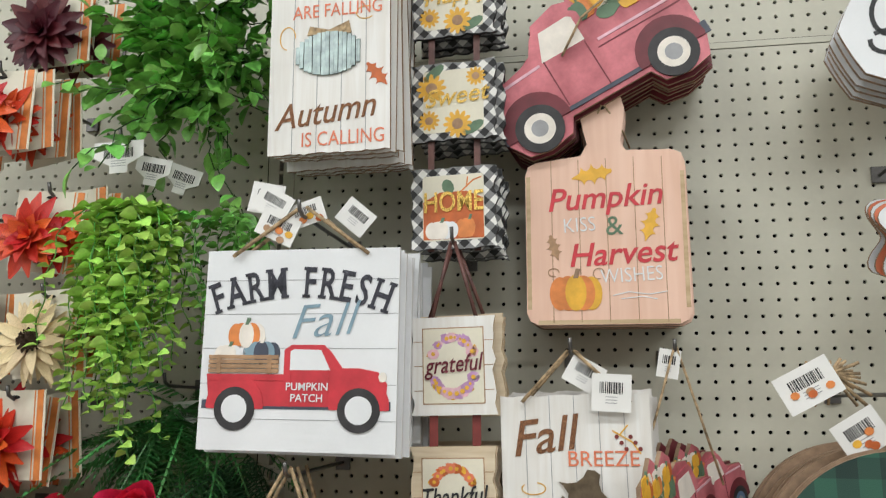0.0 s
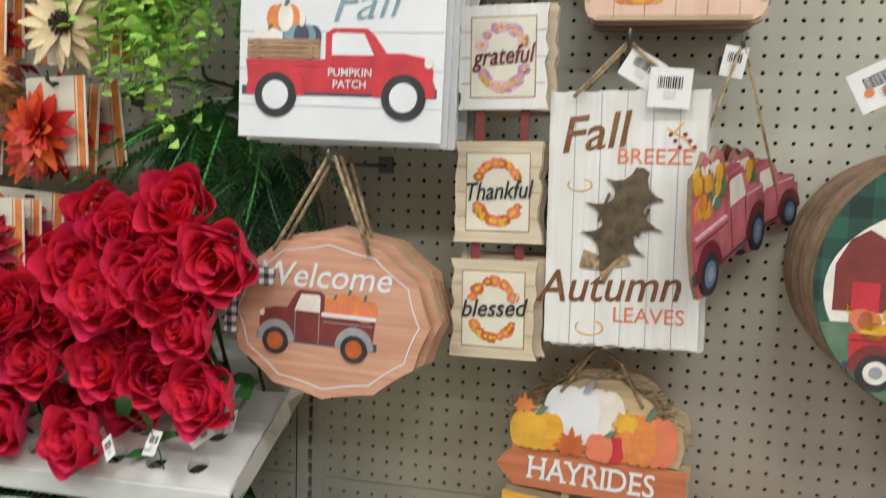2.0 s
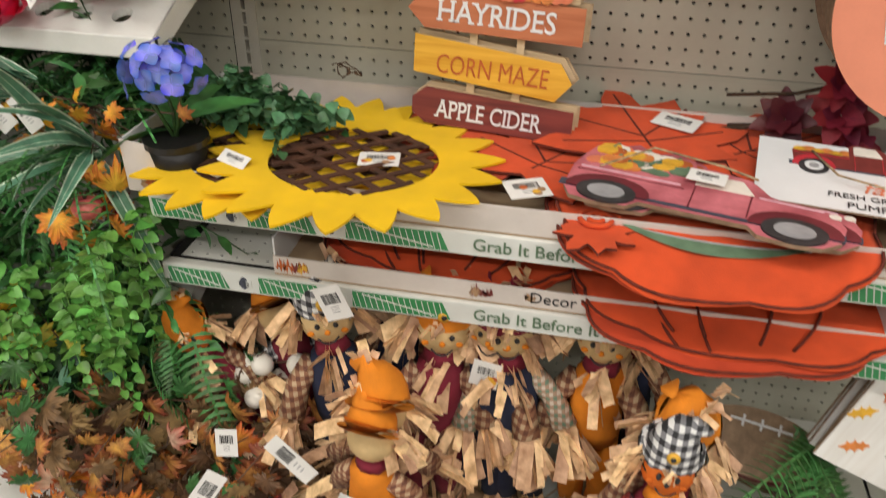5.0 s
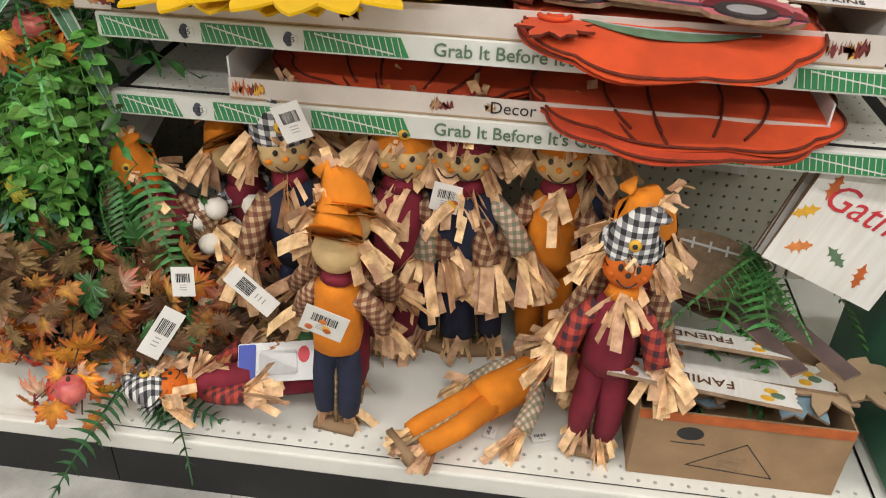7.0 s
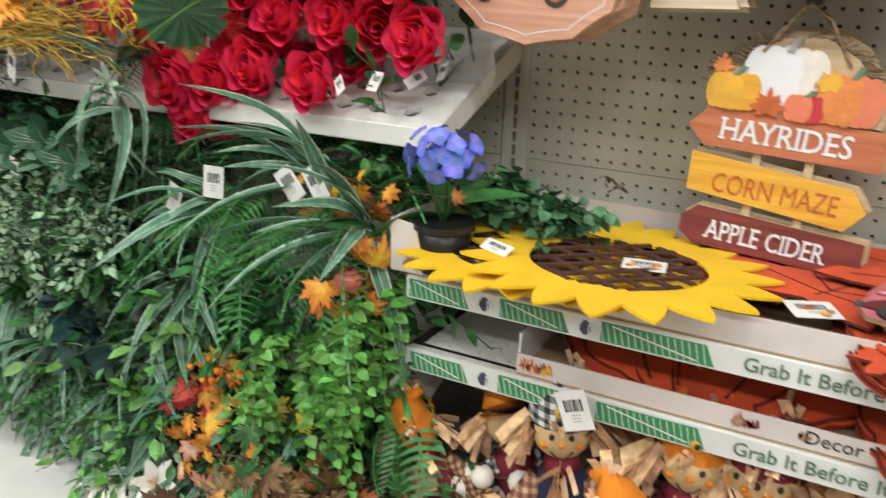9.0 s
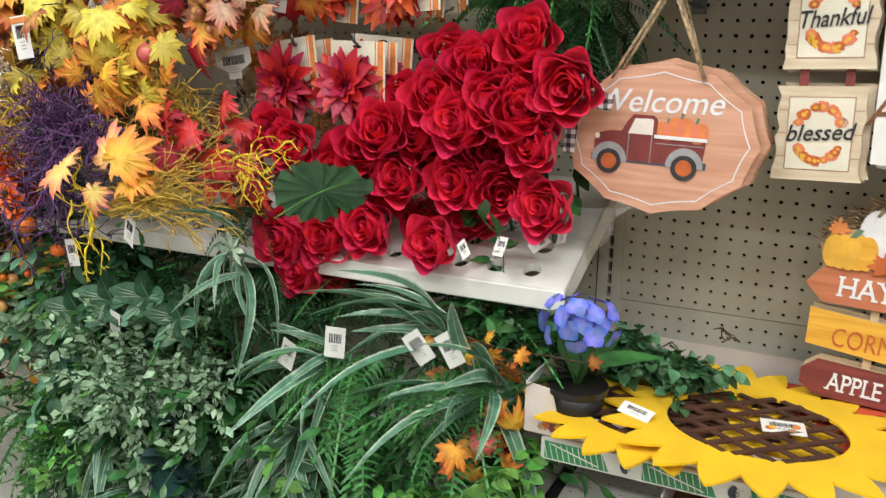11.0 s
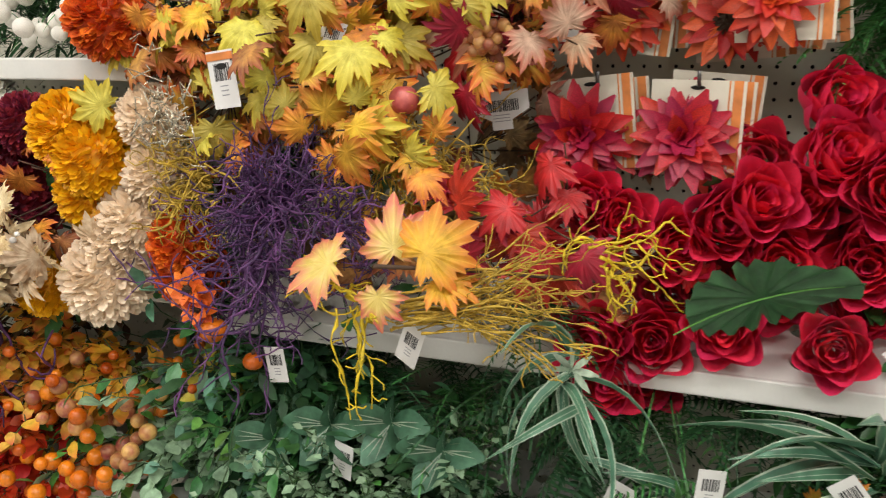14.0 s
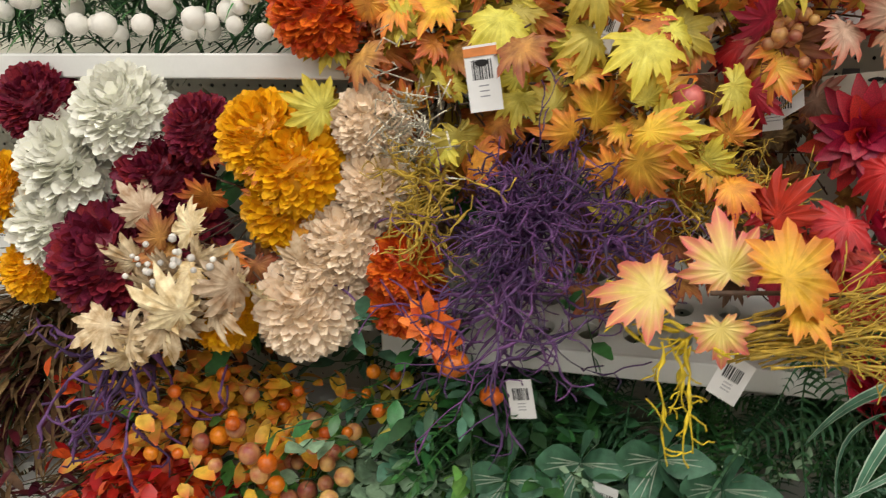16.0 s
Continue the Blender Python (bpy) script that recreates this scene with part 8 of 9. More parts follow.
def felt_pumpkin(x, y, z, w, d, rz, tip, label, face=True, c="felt_o", sag=.0):
    """A scalloped felt pumpkin mat, face upwards, its near edge sagging a little over the shelf."""
    t = thing("felt_pumpkin", pose(x, y, z, tip, 0, rz), label, "place mat", "felt pumpkin mats")
    n = 72
    out = []
    for i in range(n):
        a = 2 * math.pi * i / n
        k = 1 + .055 * abs(math.sin(a * 4.5)) - (.05 if abs(a - math.pi / 2) < .2 else 0)
        out.append((w / 2 * k * math.copysign(abs(math.cos(a)) ** .8, math.cos(a)), d / 2 * k * math.copysign(abs(math.sin(a)) ** .8, math.sin(a))))
    bend = lambda yy: -sag * max(0, -(yy + d * .05)) ** 2 / (d * .45) ** 2
    V, F = [], []
    rings = 10
    for r in range(rings + 1):
        f = r / rings
        for px, py in out:
            V.append((px * f, py * f, bend(py * f) + .002 + .003 * math.sin(px * 30) * f))
    for r in range(rings):
        for i in range(n):
            j = (i + 1) % n
            F.append((r * n + i, (r + 1) * n + i, (r + 1) * n + j, r * n + j))
    low = len(V)
    V += [(px, py, pz - .004) for px, py, pz in V[rings * n:(rings + 1) * n]]
    for i in range(n):
        j = (i + 1) % n
        F.append((rings * n + i, low + i, low + j, rings * n + j))
    mesh_ob("felt", V, F, M[c], t, "", True)
    edge = [(px * .993, py * .993, bend(py) + .0045) for px, py in out]
    cord("stitched_edge", [edge + edge[:1]], .0022, M["trim_dk"], t)
    for s in (-.55, -.25, .25, .55):
        L = [(w * .5 * s * (1 - .35 * (v / 8) ** 2 * 1.0), d * .42 * v / 8, bend(d * .42 * v / 8) + .0052) for v in range(-8, 9)]
        if not face:
            cord("stitched_rib", [L], .0022, M["trim_dk"], t)
    if face:
        mv, mf = [], []
        for i in range(13):
            u = i / 12 * 2 - 1
            yy = -d * .27 + d * .08 * (u * u)
            th = d * .034 * (1 - u * u) + .001
            for s in (-1, 1):
                yv = yy + s * th
                mv.append((w * .30 * u, yv, bend(yv) + .0062))
        for i in range(12):
            mf.append((2 * i, 2 * i + 2, 2 * i + 3, 2 * i + 1))
        mesh_ob("mouth", mv, mf, M["sage"], t, "cut-out mouth showing the strip below")
        lines_ = [[(w * (.30 * (i / 12 * 2 - 1)), -d * .27 + d * .08 * ((i / 12 * 2 - 1) ** 2) + d * .034 * (1 - (i / 12 * 2 - 1) ** 2), bend(-d * .25) + .007) for i in range(13)]]
        cord("mouth_edge", lines_, .0016, M["grey"], t)
    return t


felt_pumpkin(.815, -.352, .797, .40, .30, -4, 3, "large orange-red felt pumpkin mat hanging over the shelf edge", True, "felt_o", .032)
felt_pumpkin(.80, -.33, .785, .40, .31, 2, 2, "orange-red felt pumpkin mat under another", False, "felt_o2", .03)
sc = thing("felt_scroll", pose(.665, -.40, .792), "felt pumpkin stalk with a curled tendril", "place mat")
cord("tendril", [[(.03 * (1 - i / 40) * math.cos(i * .4), .03 * (1 - i / 40) * math.sin(i * .4), .006) for i in range(40)]], .004, M["felt_o"], sc)
prism_leaf = prism("leaf", maple_outline(.06, 5), -.002, .002, M["felt_o"], sc, "", M["trim_dk"])
prism_leaf.matrix_basis = flat(.0, -.02, .0, 150)
felt_pumpkin(.865, -.338, .674, .43, .25, -3, 4, "folded orange-red felt pumpkin hanging out of the lower tray", False, "felt_o", .018)
felt_pumpkin(.86, -.34, .664, .42, .28, 3, 3, "folded felt pumpkin in the lower tray", False, "felt_o2", .02)
felt_pumpkin(.445, -.262, .664, .42, .24, 2, 5, "folded felt pumpkin in the lower tray", False, "felt_o2", .012)
felt_pumpkin(.455, -.255, .672, .40, .24, -4, 5, "folded orange felt pumpkin lying in the lower tray", False, "felt_o", .012)

# flat truck sign and card lying on the mats
truck_cutout(flat(.775, -.43, .828, -13, 4) @ Matrix.Diagonal((1, 1, .66, 1)), 0, "cut-out red truck sign lying on felt mats", .34, -1, "grey")
truck_cutout(flat(.80, -.42, .818, -10, 4) @ Matrix.Diagonal((1, 1, .66, 1)), 0, "cut-out red truck sign under another", .34, -1, "grey")
cd = board("printed_card", [(-.13, -.085), (.13, -.085), (.13, .085), (-.13, .085)], .003, M["white"], M["mdf"], flat(1.0, -.285, .838, -8, 5), "white board printed with a dark red truck, lying on mats", "sign")
truck_print(cd, .0, .0, .17, ("maroon", "red", "white", "grey"), 1, 1)
for k in range(9):
    paint("pumpkin_print", ell(-.075 + .012 * k, .062 + .004 * (k % 2), .009, .007, 10), M["orange" if k % 2 else "gold"], cd, 2)
writing("lettering", "farm", .04, M["coral"], cd, .04, -.035, layer(3), shear=.3)
writing("lettering", "FRESH GROWN", .017, M["ink"], cd, .02, -.055, layer(3))
writing("lettering", "PUMPKINS", .02, M["ink"], cd, .03, -.078, layer(3))
cord_t = tagged(cord("hanging_cord", [[(.66, -.36, .856), (.73, -.30, .862), (.82, -.33, .858), (.86, -.36, .858)], [(.95, -.22, .845), (.97, -.30, .848), (1.02, -.33, .85)]], .0016, M["jute"]), "thin jute cord lying over a truck sign", "cord", "hanging cords")
swing_tag(.80, -.34, .846, .05, .03, 0, -15, -86)
for k, (x, y, z, c, s, word) in enumerate(((.93, -.10, .84, "wine", .05, "black"), (1.01, -.09, .85, "mum_b", .055, "dark red"), (1.00, -.09, .90, "mum_b", .045, "dark red"), (1.03, -.10, .80, "mum_b", .05, "dark red"))):
    t = thing("dark_bloom", pose(x, y, z), f"{word} cloth flower lying at the back of the shelf", "artificial flower", "dark flowers")
    put("bloom", mesh_data("bloom", daisy_shape(k, ((7, 1, 15), (7, .8, 45)), .6), G[c]), t, face_dir((0, 0, 0), (-.3 + .2 * k, -.8, .5), s))
    cord("stem", [[(0, 0, 0), (-.06, .0, -.02), (-.16, .01, -.035)]], .003, G["seed"], t)

swing_tag(0.146, -0.389, .822, .055, .022, 0, -25, -60)
# hydrangea in a black pot at the tray's end
hp_ = thing("potted_hydrangea", pose(.052, -.375, .763), "blue and violet cloth hydrangea in a black pot", "potted plant")
bm = bmesh.new()
bmesh.ops.create_cone(bm, cap_ends=True, segments=28, radius1=.034, radius2=.044, depth=.075)
bmesh.ops.translate(bm, verts=bm.verts, vec=(0, 0, .0385))
part("pot", bm, M["pot"], hp_, "black plastic pot", True)
bm = bmesh.new()
bmesh.ops.create_cone(bm, cap_ends=True, segments=28, radius1=.047, radius2=.047, depth=.010)
bmesh.ops.translate(bm, verts=bm.verts, vec=(0, 0, .074))
part("pot_rim", bm, M["pot"], hp_)
cord("stem", [[(0, 0, .07), (.004, -.002, .12), (-.004, -.008, .165)], [(0, 0, .07), (-.02, -.01, .13), (-.03, -.01, .16)], [(0, 0, .07), (.02, -.01, .13), (.03, -.01, .17)]], .0028, G["stem"], hp_)
rh = random.Random(4)
flo = []
pt = oval(.0175, .0185, 4, .10, .3, 1.2)
for i in range(24):
    z = 1 - 1.55 * (i + .5) / 24
    a = i * 2.4
    q = math.sqrt(1 - z * z)
    d = Vector((q * math.cos(a), q * math.sin(a), z))
    c = Vector((-.002, -.006, .178)) + Vector((d.x * .045, d.y * .040, d.z * .034)) * rh.uniform(.70, 1.25)
    base = (d + Vector((rh.uniform(-.3, .3), rh.uniform(-.45, .1), rh.uniform(-.2, .3)))).to_track_quat("Z", "Y").to_matrix().to_4x4()
    for k in range(4):
        flo.append(Matrix.Translation(c) @ base @ Matrix.Rotation(k * 1.571 + i, 4, "Z") @ Matrix.Rotation(-.12, 4, "Y") @ Matrix.Scale(rh.uniform(.9, 1.15), 4))
scatter("florets", pt, flo, G["hydr"], hp_)
scatter("leaf", oval(.12, .036, 6, .30, .25), [aim((0, 0, .10), (.95, .35, .50), .3), aim((0, 0, .09), (-.9, -.25, -.12), .5), aim((0, 0, .085), (.3, .9, .7), 0), aim((0, 0, .09), (-.5, .8, .5), 0)], G["deep"], hp_)
leafy_mound("boxwood_garland", "dark round-leaved garland lying behind the sunflower mats", .17, -.25, .85, 420, "boxw", oval(.020, .019, 4, .2, .3, .8), (.060, .030, .022), 71, (.8, 1.25), .1, 34)
leafy_mound("boxwood_garland", "dark round-leaved garland lying behind the sunflower mats", .11, -.23, .865, 220, "boxw", oval(.020, .019, 4, .2, .3, .8), (.040, .030, .022), 72, (.8, 1.25), .1, 22)
dk = thing("dark_leaf_plant", pose(-.03, -.20, .86), "large dark green leaves leaning against the upright", "artificial plant")
scatter("leaf", oval(.17, .06, 6, .25, .25), [aim((0, 0, .05), (.5, -.2, -.55), .9), aim((0, .02, .06), (.2, .0, -.8), .5), aim((-.02, 0, .02), (.8, -.5, -.3), .9), aim((0, 0, .04), (.1, -.6, .3), .6)], G["fernd"], dk)
curly("wire_loop", "thin brown wire ring behind the garland", .24, -.14, .87, 2, .12, [(1, 0, .3)], "bark", .0016, 8, .2)

# ---- scarecrows and fallen things on the base deck ----
SC = {
    "straw": mat("raffia_straw", (0.68, 0.39, 0.20), 0.8, .15, 60, .4, island=.28, second=(0.80, 0.54, 0.32)),
    "orange": mat("orange_cloth", (0.72, 0.22, 0.01), 0.85, .12, 20, .3, fine=500),
    "maroon": mat("maroon_cloth", (0.20, 0.012, 0.03), 0.85, .15, 20, .3, fine=500),
    "denim": mat("navy_cloth", (0.016, 0.022, 0.055), 0.85, .2, 20, .3, fine=500),
    "plaid": checks("brown_plaid_cloth", (0.50, 0.36, 0.22), (0.28, 0.13, 0.07), (0.14, 0.05, 0.03), .012),
    "redplaid": checks("red_plaid_cloth", (0.45, 0.06, 0.04), (0.26, 0.03, 0.025), (0.05, 0.02, 0.03), .016),
    "paleplaid": checks("pale_plaid_cloth", (0.60, 0.52, 0.42), (0.40, 0.26, 0.18), (0.16, 0.24, 0.16), .010),
    "ging": M["buffalo"],
    "face": mat("canvas_face", (0.66, 0.46, 0.22), 0.85, .1, 30, .2, fine=500),
    "pump": mat("orange_face", (0.72, 0.15, 0.01), 0.8, .1, 30, .2, fine=500),
    "ink": M["ink"], "wood": M["card"], "stick": M["jute"], "gold": M["gold"], "white": M["white"],
}
SK = list(SC)


class Doll:
    """Gathers the surfaces of one stuffed figure into a single mesh."""

    def __init__(self):
        self.V, self.F, self.I = [], [], []

    def quad_rings(self, rings, c):
        b, n = len(self.V), len(rings[0])
        for r in rings:
            self.V += [tuple(p) for p in r]
        for i in range(len(rings) - 1):
            for j in range(n):
                k = (j + 1) % n
                self.F.append((b + i * n + j, b + i * n + k, b + (i + 1) * n + k, b + (i + 1) * n + j))
                self.I.append(SK.index(c))
        for r0, flip in ((0, True), (len(rings) - 1, False)):
            f = tuple(b + r0 * n + j for j in range(n))
            self.F.append(f[::-1] if flip else f)
            self.I.append(SK.index(c))

    def tube(self, p, r, c, n=10, wob=.08, rnd=None):
        rings = []
        for i, q in enumerate(p):
            q = Vector(q)
            d = (Vector(p[min(i + 1, len(p) - 1)]) - Vector(p[max(i - 1, 0)])).normalized()
            a = d.orthogonal().normalized()
            e = d.cross(a)
            rings.append([q + (a * math.cos(2 * math.pi * k / n) + e * math.sin(2 * math.pi * k / n)) * r[i] * (1 + (rnd.uniform(-wob, wob) if rnd else 0)) for k in range(n)])
        self.quad_rings(rings, c)

    def ball(self, c, rx, ry, rz, m, n=12):
        rings = []
        for i in range(1, 9):
            a = math.pi * i / 9
            rings.append([(c[0] + rx * math.sin(a) * math.cos(2 * math.pi * k / n), c[1] + ry * math.sin(a) * math.sin(2 * math.pi * k / n), c[2] - rz * math.cos(a)) for k in range(n)])
        self.quad_rings(rings, m)

    def straws(self, p, d, l, n, rnd, w=.006, fan=.6):
        for _ in range(n):
            q = Vector(p) + Vector((rnd.gauss(0, .006), rnd.gauss(0, .006), rnd.gauss(0, .006)))
            e = (Vector(d) + Vector((rnd.uniform(-fan, fan), rnd.uniform(-fan, fan), rnd.uniform(-fan, fan)))).normalized()
            s = e.cross(Vector((rnd.uniform(-1, 1), rnd.uniform(-1, 1), rnd.uniform(-1, 1)))).normalized() * w * rnd.uniform(.5, 1.3)
            ll = l * rnd.uniform(.6, 1.15)
            b = len(self.V)
            mid = q + e * ll * .5 + Vector((0, 0, -.08 * ll))
            end = q + e * ll + Vector((0, 0, -.25 * ll))
            for a in (q, mid, end):
                self.V += [tuple(a - s), tuple(a + s)]
            for k in (0, 2):
                self.F.append((b + k, b + k + 1, b + k + 3, b + k + 2))
                self.I.append(SK.index("straw"))

    def box(self, x0, x1, y0, y1, z0, z1, c):
        self.quad_rings([[(x0, y0, z), (x1, y0, z), (x1, y1, z), (x0, y1, z)] for z in (z0, z1)], c)

    def make(self, name, m, label):
        me = bpy.data.meshes.new(name)
        me.from_pydata(self.V, [], self.F)
        for k in SK:
            me.materials.append(SC[k])
        me.polygons.foreach_set("material_index", self.I)
        me.polygons.foreach_set("use_smooth", [True] * len(self.F))
        ob = new(name, me)
        ob.matrix_basis = m
        return tagged(ob, label, "scarecrow doll", "stuffed scarecrows")


def scarecrow(m, seed, hat, shirt, pants, skin="face", label="", turned=False, scale=1.0, bib=None):
    """A small stuffed scarecrow on a stick and card foot, about 0.42 m high."""
    r = random.Random(seed)
    d = Doll()
    d.box(-.034, .034, -.018, .018, 0, .012, "wood")
    d.tube([(0, .004, .01), (0, .004, .2)], [.0035, .0035], "stick", 6)
    for s in (-1, 1):
        d.tube([(s * .019, 0, .035), (s * .021, 0, .06), (s * .020, -.004, .11), (s * .014, 0, .175)], [.017, .019, .021, .022], pants, 10, .1, r)
        d.straws((s * .019, -.004, .040), (s * .25, -.3, -1), .042, 16, r)
        arm = [(s * .028, 0, .262), (s * .052, -.012, .235), (s * .068, -.032, .195)]
        d.tube(arm, [.017, .016, .018], shirt, 10, .12, r)
        d.straws(arm[-1], (s * .4, -.5, -.8), .062, 16, r, .0105)
    d.tube([(0, 0, .165), (0, -.002, .19), (0, -.003, .23), (0, 0, .275), (0, 0, .292)], [.035, .038, .036, .032, .013], bib or pants, 14, .06, r)
    d.tube([(0, 0, .285), (0, 0, .30)], [.026, .020], "maroon" if shirt != "redplaid" else "orange", 12, .1, r)
    d.straws((0, -.02, .29), (0, -.8, -.8), .055, 12, r, .007, .9)
    hz = .333
    d.ball((0, 0, hz), .037, .033, .036, skin, 16)
    fy = -.0335
    for s in (-1, 1):
        d.ball((s * .012, fy + .0005, hz + .008), .0035, .002, .0045 if skin == "face" else .006, "ink", 8)
        d.ball((s * .022, fy + .006, hz - .006), .005, .002, .004, "orange" if skin == "face" else "pump", 8)
    d.ball((0, fy - .001, hz - .002), .004, .003, .004, "orange" if skin == "face" else "ink", 8)
    d.tube([(-.014, fy + .002, hz - .012), (-.007, fy - .001, hz - .018), (0, fy - .002, hz - .02), (.007, fy - .001, hz - .018), (.014, fy + .002, hz - .012)], [.0012] * 5, "ink", 5)
    for s in (-1, 1):
        d.straws((s * .036, .0, hz + .012), (s * .7, -.1, -.7), .050, 12, r, .010, .5)
    d.straws((0, -.03, hz + .030), (0, -.6, -.3), .018, 10, r, .004, .9)
    lean = r.choice((-1, 1)) * r.uniform(.5, 1.2)
    d.tube([(0, .010, hz + .022), (0, .008, hz + .025), (0, .003, hz + .029), (0, 0, hz + .034), (.003 * lean, 0, hz + .050), (.011 * lean, 0, hz + .068), (.024 * lean, -.003, hz + .080), (.038 * lean, -.006, hz + .074)], [.046, .043, .0395, .036, .032, .023, .014, .004], hat, 18, .035, r)
    d.ball((.0, -.036, hz + .044), .009, .004, .009, "gold", 10)
    d.ball((.0, -.039, hz + .044), .004, .003, .004, "ink", 8)
    d.straws((.02, 0, hz + .08), (.3, 0, .8), .03, 6, r)
    turn = pose(0, 0, 0, 0, 0, 180 if turned else 0)
    return d.make("scarecrow", m @ turn @ Matrix.Scale(scale, 4), label)


DECK = .156
scarecrow(pose(.380, -.572, DECK, -3, 1, -8), 1, "orange", "plaid", "denim", bib="orange", label="orange-hatted scarecrow in plaid sleeves and navy trousers, back turned", turned=True)
scarecrow(pose(.372, -.50, DECK, 4, 3, 5), 21, "orange", "plaid", "maroon", label="scarecrow with orange hat standing behind another", turned=True, scale=1.08)
scarecrow(pose(.430, -.37, DECK, 0, 3, 10), 2, "orange", "plaid", "maroon", label="scarecrow with orange hat standing among others", scale=1.2)
scarecrow(pose(.515, -.345, DECK, 0, 3, -14), 3, "maroon", "plaid", "denim", label="scarecrow with maroon hat and navy trousers on the base deck", scale=1.2)
scarecrow(pose(.592, -.345, DECK, 0, -6, 8), 4, "maroon", "paleplaid", "denim", label="smiling scarecrow with a drooping maroon hat and navy trousers", scale=1.2)
scarecrow(pose(.700, -.335, DECK, 0, 0, -6), 5, "orange", "plaid", "orange", label="smiling scarecrow with orange hat and orange overalls", scale=1.2)
scarecrow(pose(.745, -.28, DECK, 0, 0, -6), 15, "orange", "plaid", "denim", label="scarecrow standing at the back of the deck", scale=1.2)
scarecrow(pose(.795, -.47, DECK, 0, 4, -10), 6, "orange", "plaid", "maroon", label="scarecrow with orange felt hat behind a pumpkin figure", scale=1.05)
scarecrow(pose(.785, -.565, DECK, -7, 2, -5), 7, "ging", "redplaid", "maroon", "pump", label="pumpkin-faced scarecrow with a checked sunflower hat", scale=1.02)
scarecrow(pose(.29, -.37, DECK, 0, -4, 20), 8, "ging", "plaid", "denim", label="scarecrow with a checked hat at the end of the row", scale=1.2)
scarecrow(pose(.22, -.30, DECK + .03, 0, -12, 30), 9, "orange", "ging", "maroon", label="scarecrow with an orange hat leaning in the corner", turned=True, scale=1.0)
scarecrow(pose(.14, -.34, DECK + .05, 0, -25, 20), 10, "orange", "plaid", "maroon", "pump", label="pumpkin-faced scarecrow leaning in dry leaves", scale=.9)
scarecrow(pose(.33, -.29, DECK, 0, 6, 0), 17, "maroon", "plaid", "denim", label="scarecrow half hidden behind others", scale=1.2)
scarecrow(pose(.492, -.640, DECK + .030, -80, 0, -50), 11, "orange", "paleplaid", "orange", label="fallen scarecrow in orange trousers lying on its face", turned=True, scale=.95)
scarecrow(pose(.375, -.485, DECK + .032, -86, 0, 110), 12, "ging", "redplaid", "maroon", "pump", label="fallen pumpkin-faced scarecrow with a checked hat", turned=False, scale=.85)
swing_tag(.38, -.615, .40, .065, .055, 20, 0, 10, True)
swing_tag(.296, -.432, .622, .045, .06, -22, 0, 0)
swing_tag(.405, -.54, .50, .03, .05, -5, 10, 0)
swing_tag(.525, -.40, .50, .045, .05, 10, 0, 0, True)
for x, y, rz in ((.36, -.60, 20), (.62, -.50, 60), (.28, -.60, 80)):
    swing_tag(x + .35, y + .05, DECK + .004, .03, .02, 0, rz, -90)
bp = thing("blister_pack", pose(.275, -.535, .245, -50, -8, 5), "blue and white blister pack lying on a fallen scarecrow", "package")
prism("card", rrect(-.065, .065, -.032, .032, .004), 0, .0015, M["white"], bp)
prism("blue_end", rrect(-.064, -.035, -.030, .030, .003), -.0008, 0, mat("blue_print", (0.02, 0.05, 0.38), .4, .1, 40), bp)
prism("bubble", rrect(-.03, .035, -.022, .018, .006), -.012, 0, M["film"], bp)
prism("red_mark", ell(.045, .01, .010, .014, 10), -.0008, 0, M["red"], bp)

# dry leaf picks heaped at the end of the deck
for k in range(24):
    x = -.22 + .46 * ((k * .618) % 1)
    y, z = -.32 - (.27 if x < .10 else .14) * ((k * .37) % 1), .20 + .22 * ((k * .53) % 1) * (1 if k % 3 else .4)
    # mix weighted to brown, its colour standing in for the shade down here
    maple_spray(x, y, z, 15, [["rust", "brown", "brown"], ["brown", "deep", "rust"], ["blush", "orange", "brown"], ["brown", "rust", "deep"]][k % 4], .075, (.055, .04, .045), 200 + k, "heap of dry brown and orange leaf picks on the deck")
fern("palm_pick", "dark green palm leaf lying on the deck", .06, -.58, .20, 5, .16, "fernd", 77, (.5, -.5, -.2), .5, 12, .5)
ball("toy_apple", "pink apple hanging over the deck edge", -.03, -.63, .225, .024, "apple", "artificial fruit", 1.0)
maple_spray(-.07, -.62, .20, 9, ["redleaf", "amber", "orange"], .06, (.03, .02, .025), 221, "red and yellow leaf pick over the deck edge")
cot = thing("cotton_pick", pose(.10, -.36, .40), "white cotton bolls on a twig", "artificial plant")
for k in range(9):
    put("boll", bpy.data.meshes["pod"], cot, Matrix.Translation((R3.gauss(0, .05), R3.gauss(0, .02), R3.gauss(0, .03))) @ Matrix.Scale(.02, 4))
cord("twig", [[(-.09, 0, -.03), (0, .01, 0), (.09, 0, .03)]], .002, G["bark"], cot)
for x, y, z, ry in ((.12, -.50, .36, 0), (.24, -.52, .37, -50), (.10, -.56, .30, 35)):
    swing_tag(x, y, z, .036, .05 if ry == 0 else .09, ry, 10, -15)

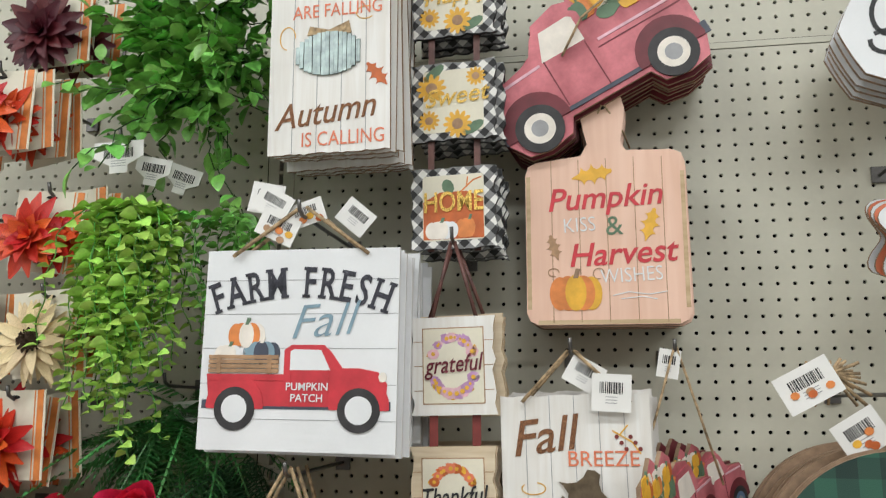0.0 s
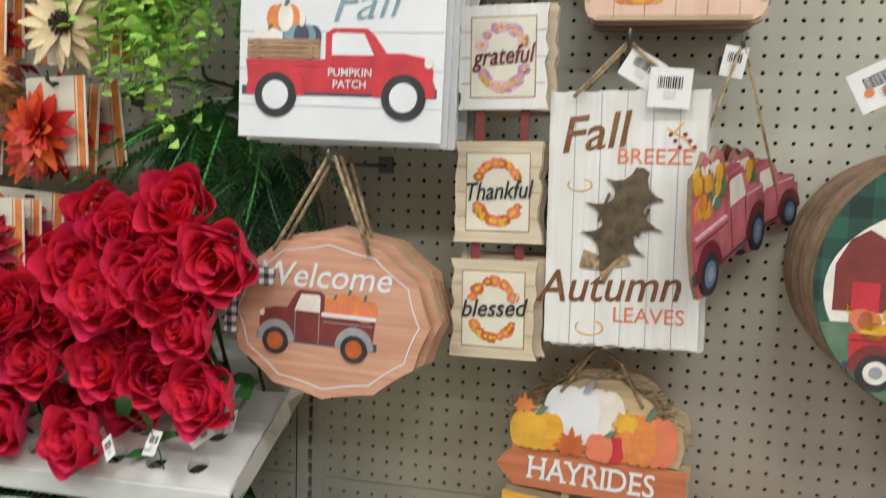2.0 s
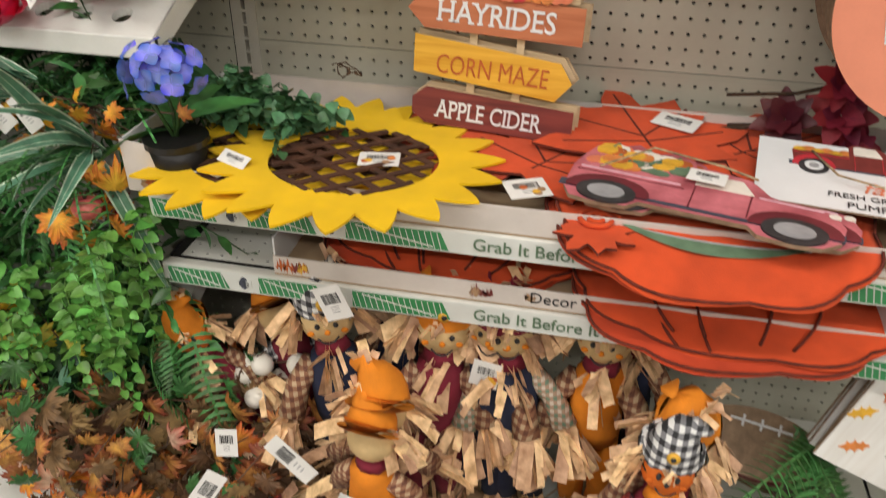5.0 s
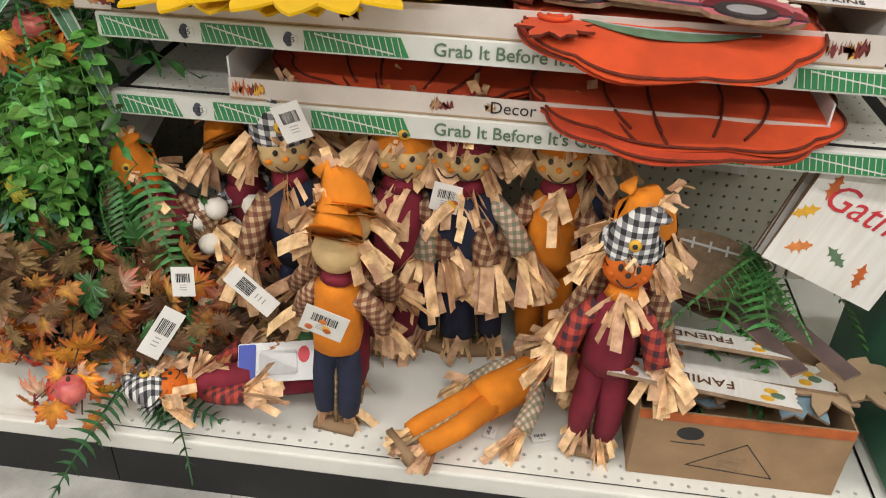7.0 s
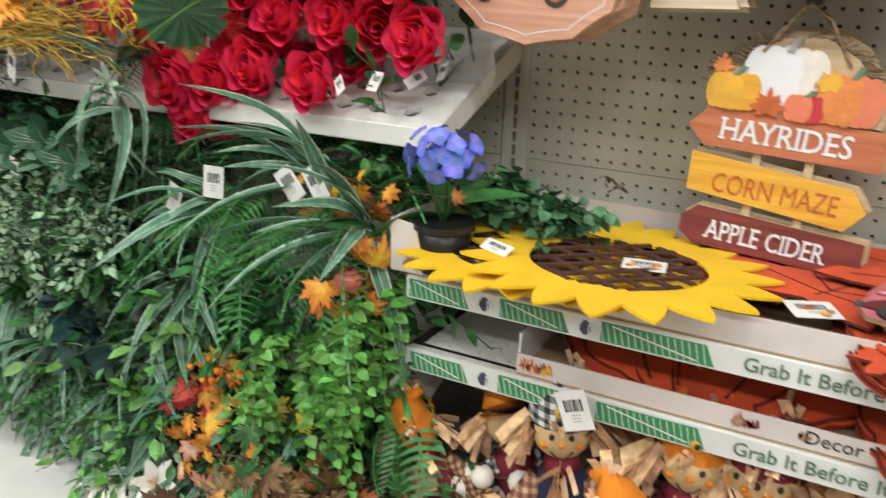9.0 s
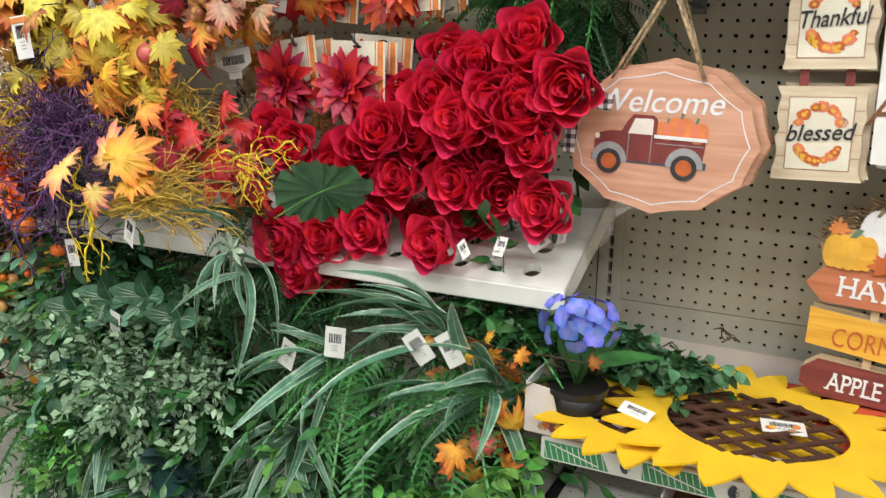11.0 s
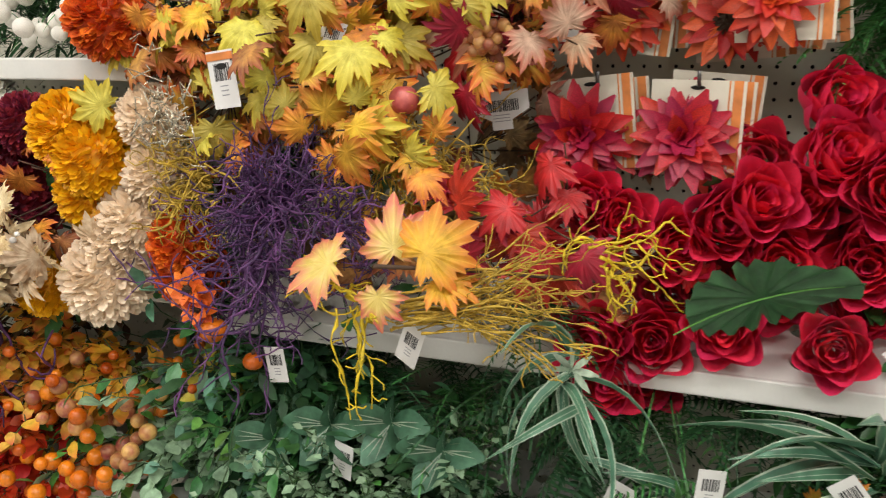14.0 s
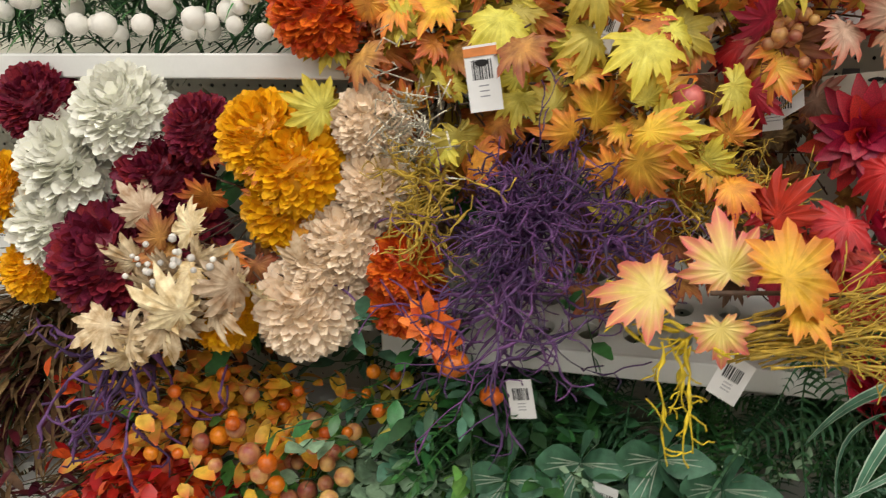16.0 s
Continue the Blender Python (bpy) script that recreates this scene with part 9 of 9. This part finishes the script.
# cardboard box with plank signs, and boards beside it
bx = thing("cardboard_box", pose(1.0, -.50, DECK), "brown cardboard box, open, full of plank signs", "box")
for a in ((-.155, .155, -.098, -.095, 0, .135), (-.155, .155, .095, .098, 0, .135), (-.155, -.152, -.095, .095, 0, .135), (.152, .155, -.095, .095, 0, .135), (-.152, .152, -.095, .095, 0, .004)):
    box("side", *a, M["card"], bx)
prism("tape_strip", [(-.154, .118), (.154, .118), (.154, .134), (-.154, .134)], -.0995, -.0975, M["orange_d"], bx)
prism("print_mark", ell(-.075, .095, .020, .013, 18), -.0985, -.0975, M["ink"], bx)
lines("print_line", [[(-.10, .075), (-.05, .075)], [(-.07, .03), (.01, .085)], [(.01, .085), (.06, .02)], [(-.07, .03), (.06, .02)]], .0016, M["ink"], bx).location.y = -.098
lines("print_line", [[(-.03, .055 - .008 * k), (.015, .053 - .008 * k)] for k in range(4)], .003, M["mdf"], bx).location.y = -.098
for k, (x, y, z, rz, tip, word) in enumerate(((0.928, -0.572, .335, 172, 14, "FAMILY"), (0.931, -0.482, .345, 174, 18, "FRIENDS"), (1.01, -.49, .300, 176, 6, ""), (.99, -.47, .288, 168, 4, ""))):
    pl = board("plank_sign", ragged(-.135, .135, -.032, .032, .006, 10, RND, "lr"), .006, M["plank_w"], M["mdf"], flat(x, y, z, rz, tip), "white plank sign with brown lettering lying upside down in a box")
    pl["group"] = "plank signs in the box"
    if word:
        writing("lettering", word, .036, M["glit_brown"], pl, -.0, -.012, layer(3), wide=.8)
    for q in range(7):
        paint("fruit_print", ell((-.105 if q % 2 else .10) + .008 * (q % 3), -.012 + .006 * q, .010, .008, 9), M[("orange_d", "gold", "maroon", "sage")[q % 4]], pl, 2 + q % 4)
for dx, rz in ((.03, 66), (.10, 62)):
    st = board("sign_strap", [(-.09, -.014), (.09, -.014), (.09, .014), (-.09, .014)], .005, mat("brown_strap", (0.10, 0.065, 0.06), .7, .15, 30), M["mdf"], flat(1.0 + dx, -.47, .352, -rz, 14), "dark brown wooden strap of a plank sign", "strap")
for k in range(6):
    c = board("leaf_board", maple_outline(.075, k + 3), .004, M["card_l"] if k % 3 else M["blue"], M["mdf"], flat(.93 + .05 * k, -.52 + .02 * (k % 3), .275 + .005 * k, 40 * k, 4), "plain back of a cut-out board in the box", "cut-out board")
    c["group"] = "cut-out boards in the box"
for k, (z, word) in enumerate(((.50, "FAMILY"), (.445, "FRIENDS"))):
    pl = board("plank_sign", ragged(-.12, .12, -.022, .022, .005, 10, RND, "lr"), .006, M["plank_w"], M["mdf"], pose(.965, -.014, z - .02, -2, 4, 0), "white plank sign with brown lettering standing behind the box")
    pl["group"] = "plank signs behind the box"
    writing("lettering", word, .032, M["glit_brown"], pl, 0, -.011, layer(3), wide=.8)
for k in range(5):
    c = board("brown_cutout", ell(0, 0, .11, .055, 28), .005, M["maroon"] if k % 2 else M["mdf"], M["mdf"], pose(.96 + .012 * k, -.33 + .012 * k, .38 - .02 * k, -40, 12, 0), "brown football-shaped board behind the box", "cut-out board")
    c["group"] = "brown football boards"
    lines("lacing", [[(-.05, .03), (.05, .03)], [(-.03, .022), (-.03, .038)], [(0, .022), (0, .038)], [(.03, .022), (.03, .038)]], .004, M["white"], c, 1)
fern("fern_bush", "dark green fern fallen behind the box", 1.03, -.34, .42, 10, .26, "fern", 88, (.4, -.4, -.35), .7, 20, .30)
gs = board("gather_sign", [(-.10, -.09), (.10, -.09), (.10, .09), (-.10, .09)], .006, M["plank_w"], M["mdf"], pose(1.14, -.40, .50, -12, 24, 0), "white plank sign with red script and leaf prints, tilted")
stack("gather_sign", [(-.10, -.09), (.10, -.09), (.10, .09), (-.10, .09)], .006, M["plank_w"], M["mdf"], pose(1.145, -.39, .495, -12, 22, 0), 3, .014, .004, "white plank sign behind another, tilted", "tilted gather signs")
writing("lettering", "Gather", .06, M["red"], gs, .01, .02, layer(3), shear=.3)
for k, (x, z, c) in enumerate(((-.07, .05, "orange_d"), (-.06, -.05, "orange"), (.0, -.04, "sage"), (.05, -.05, "orange_d"), (-.085, 0, "gold"))):
    o = paint("leaf_print", oak_outline(.018), M[c], gs, 2)
    o.matrix_basis = Matrix.Translation((x, 0, z)) @ Matrix.Rotation(k, 4, "Y")
gr_bin = box("green_bin", 1.235, 1.45, -.60, -.25, .16, .42, mat("green_plastic", (0.02, 0.13, 0.07), .4, .1, 20), None, "", .01)
tagged(gr_bin, "dark green plastic bin on the next deck", "bin")
# vinyl floor tiles at the foot of the shelving
tile_me = None
for i in range(28):
    for j in range(10):
        x, y = WALL_X0 + (i + .5) * .3, -.60 - (j + .5) * TILE + .1
        if tile_me is None:
            bm = bmesh.new()
            add_box(bm, -.1492, .1492, -TILE / 2 + .0008, TILE / 2 - .0008, -.003, 0)
            tile_ob = part("tile", bm, M["floor"], floor)
            tile_me = tile_ob.data
        else:
            tile_ob = new("tile", tile_me)
            tile_ob.parent = floor
        tile_ob.location = (x, y, 0)
box("floor_rest", WALL_X0, WALL_X1, AISLE, -.5 - 10 * TILE - .001, -.003, 0, M["floor"], floor)
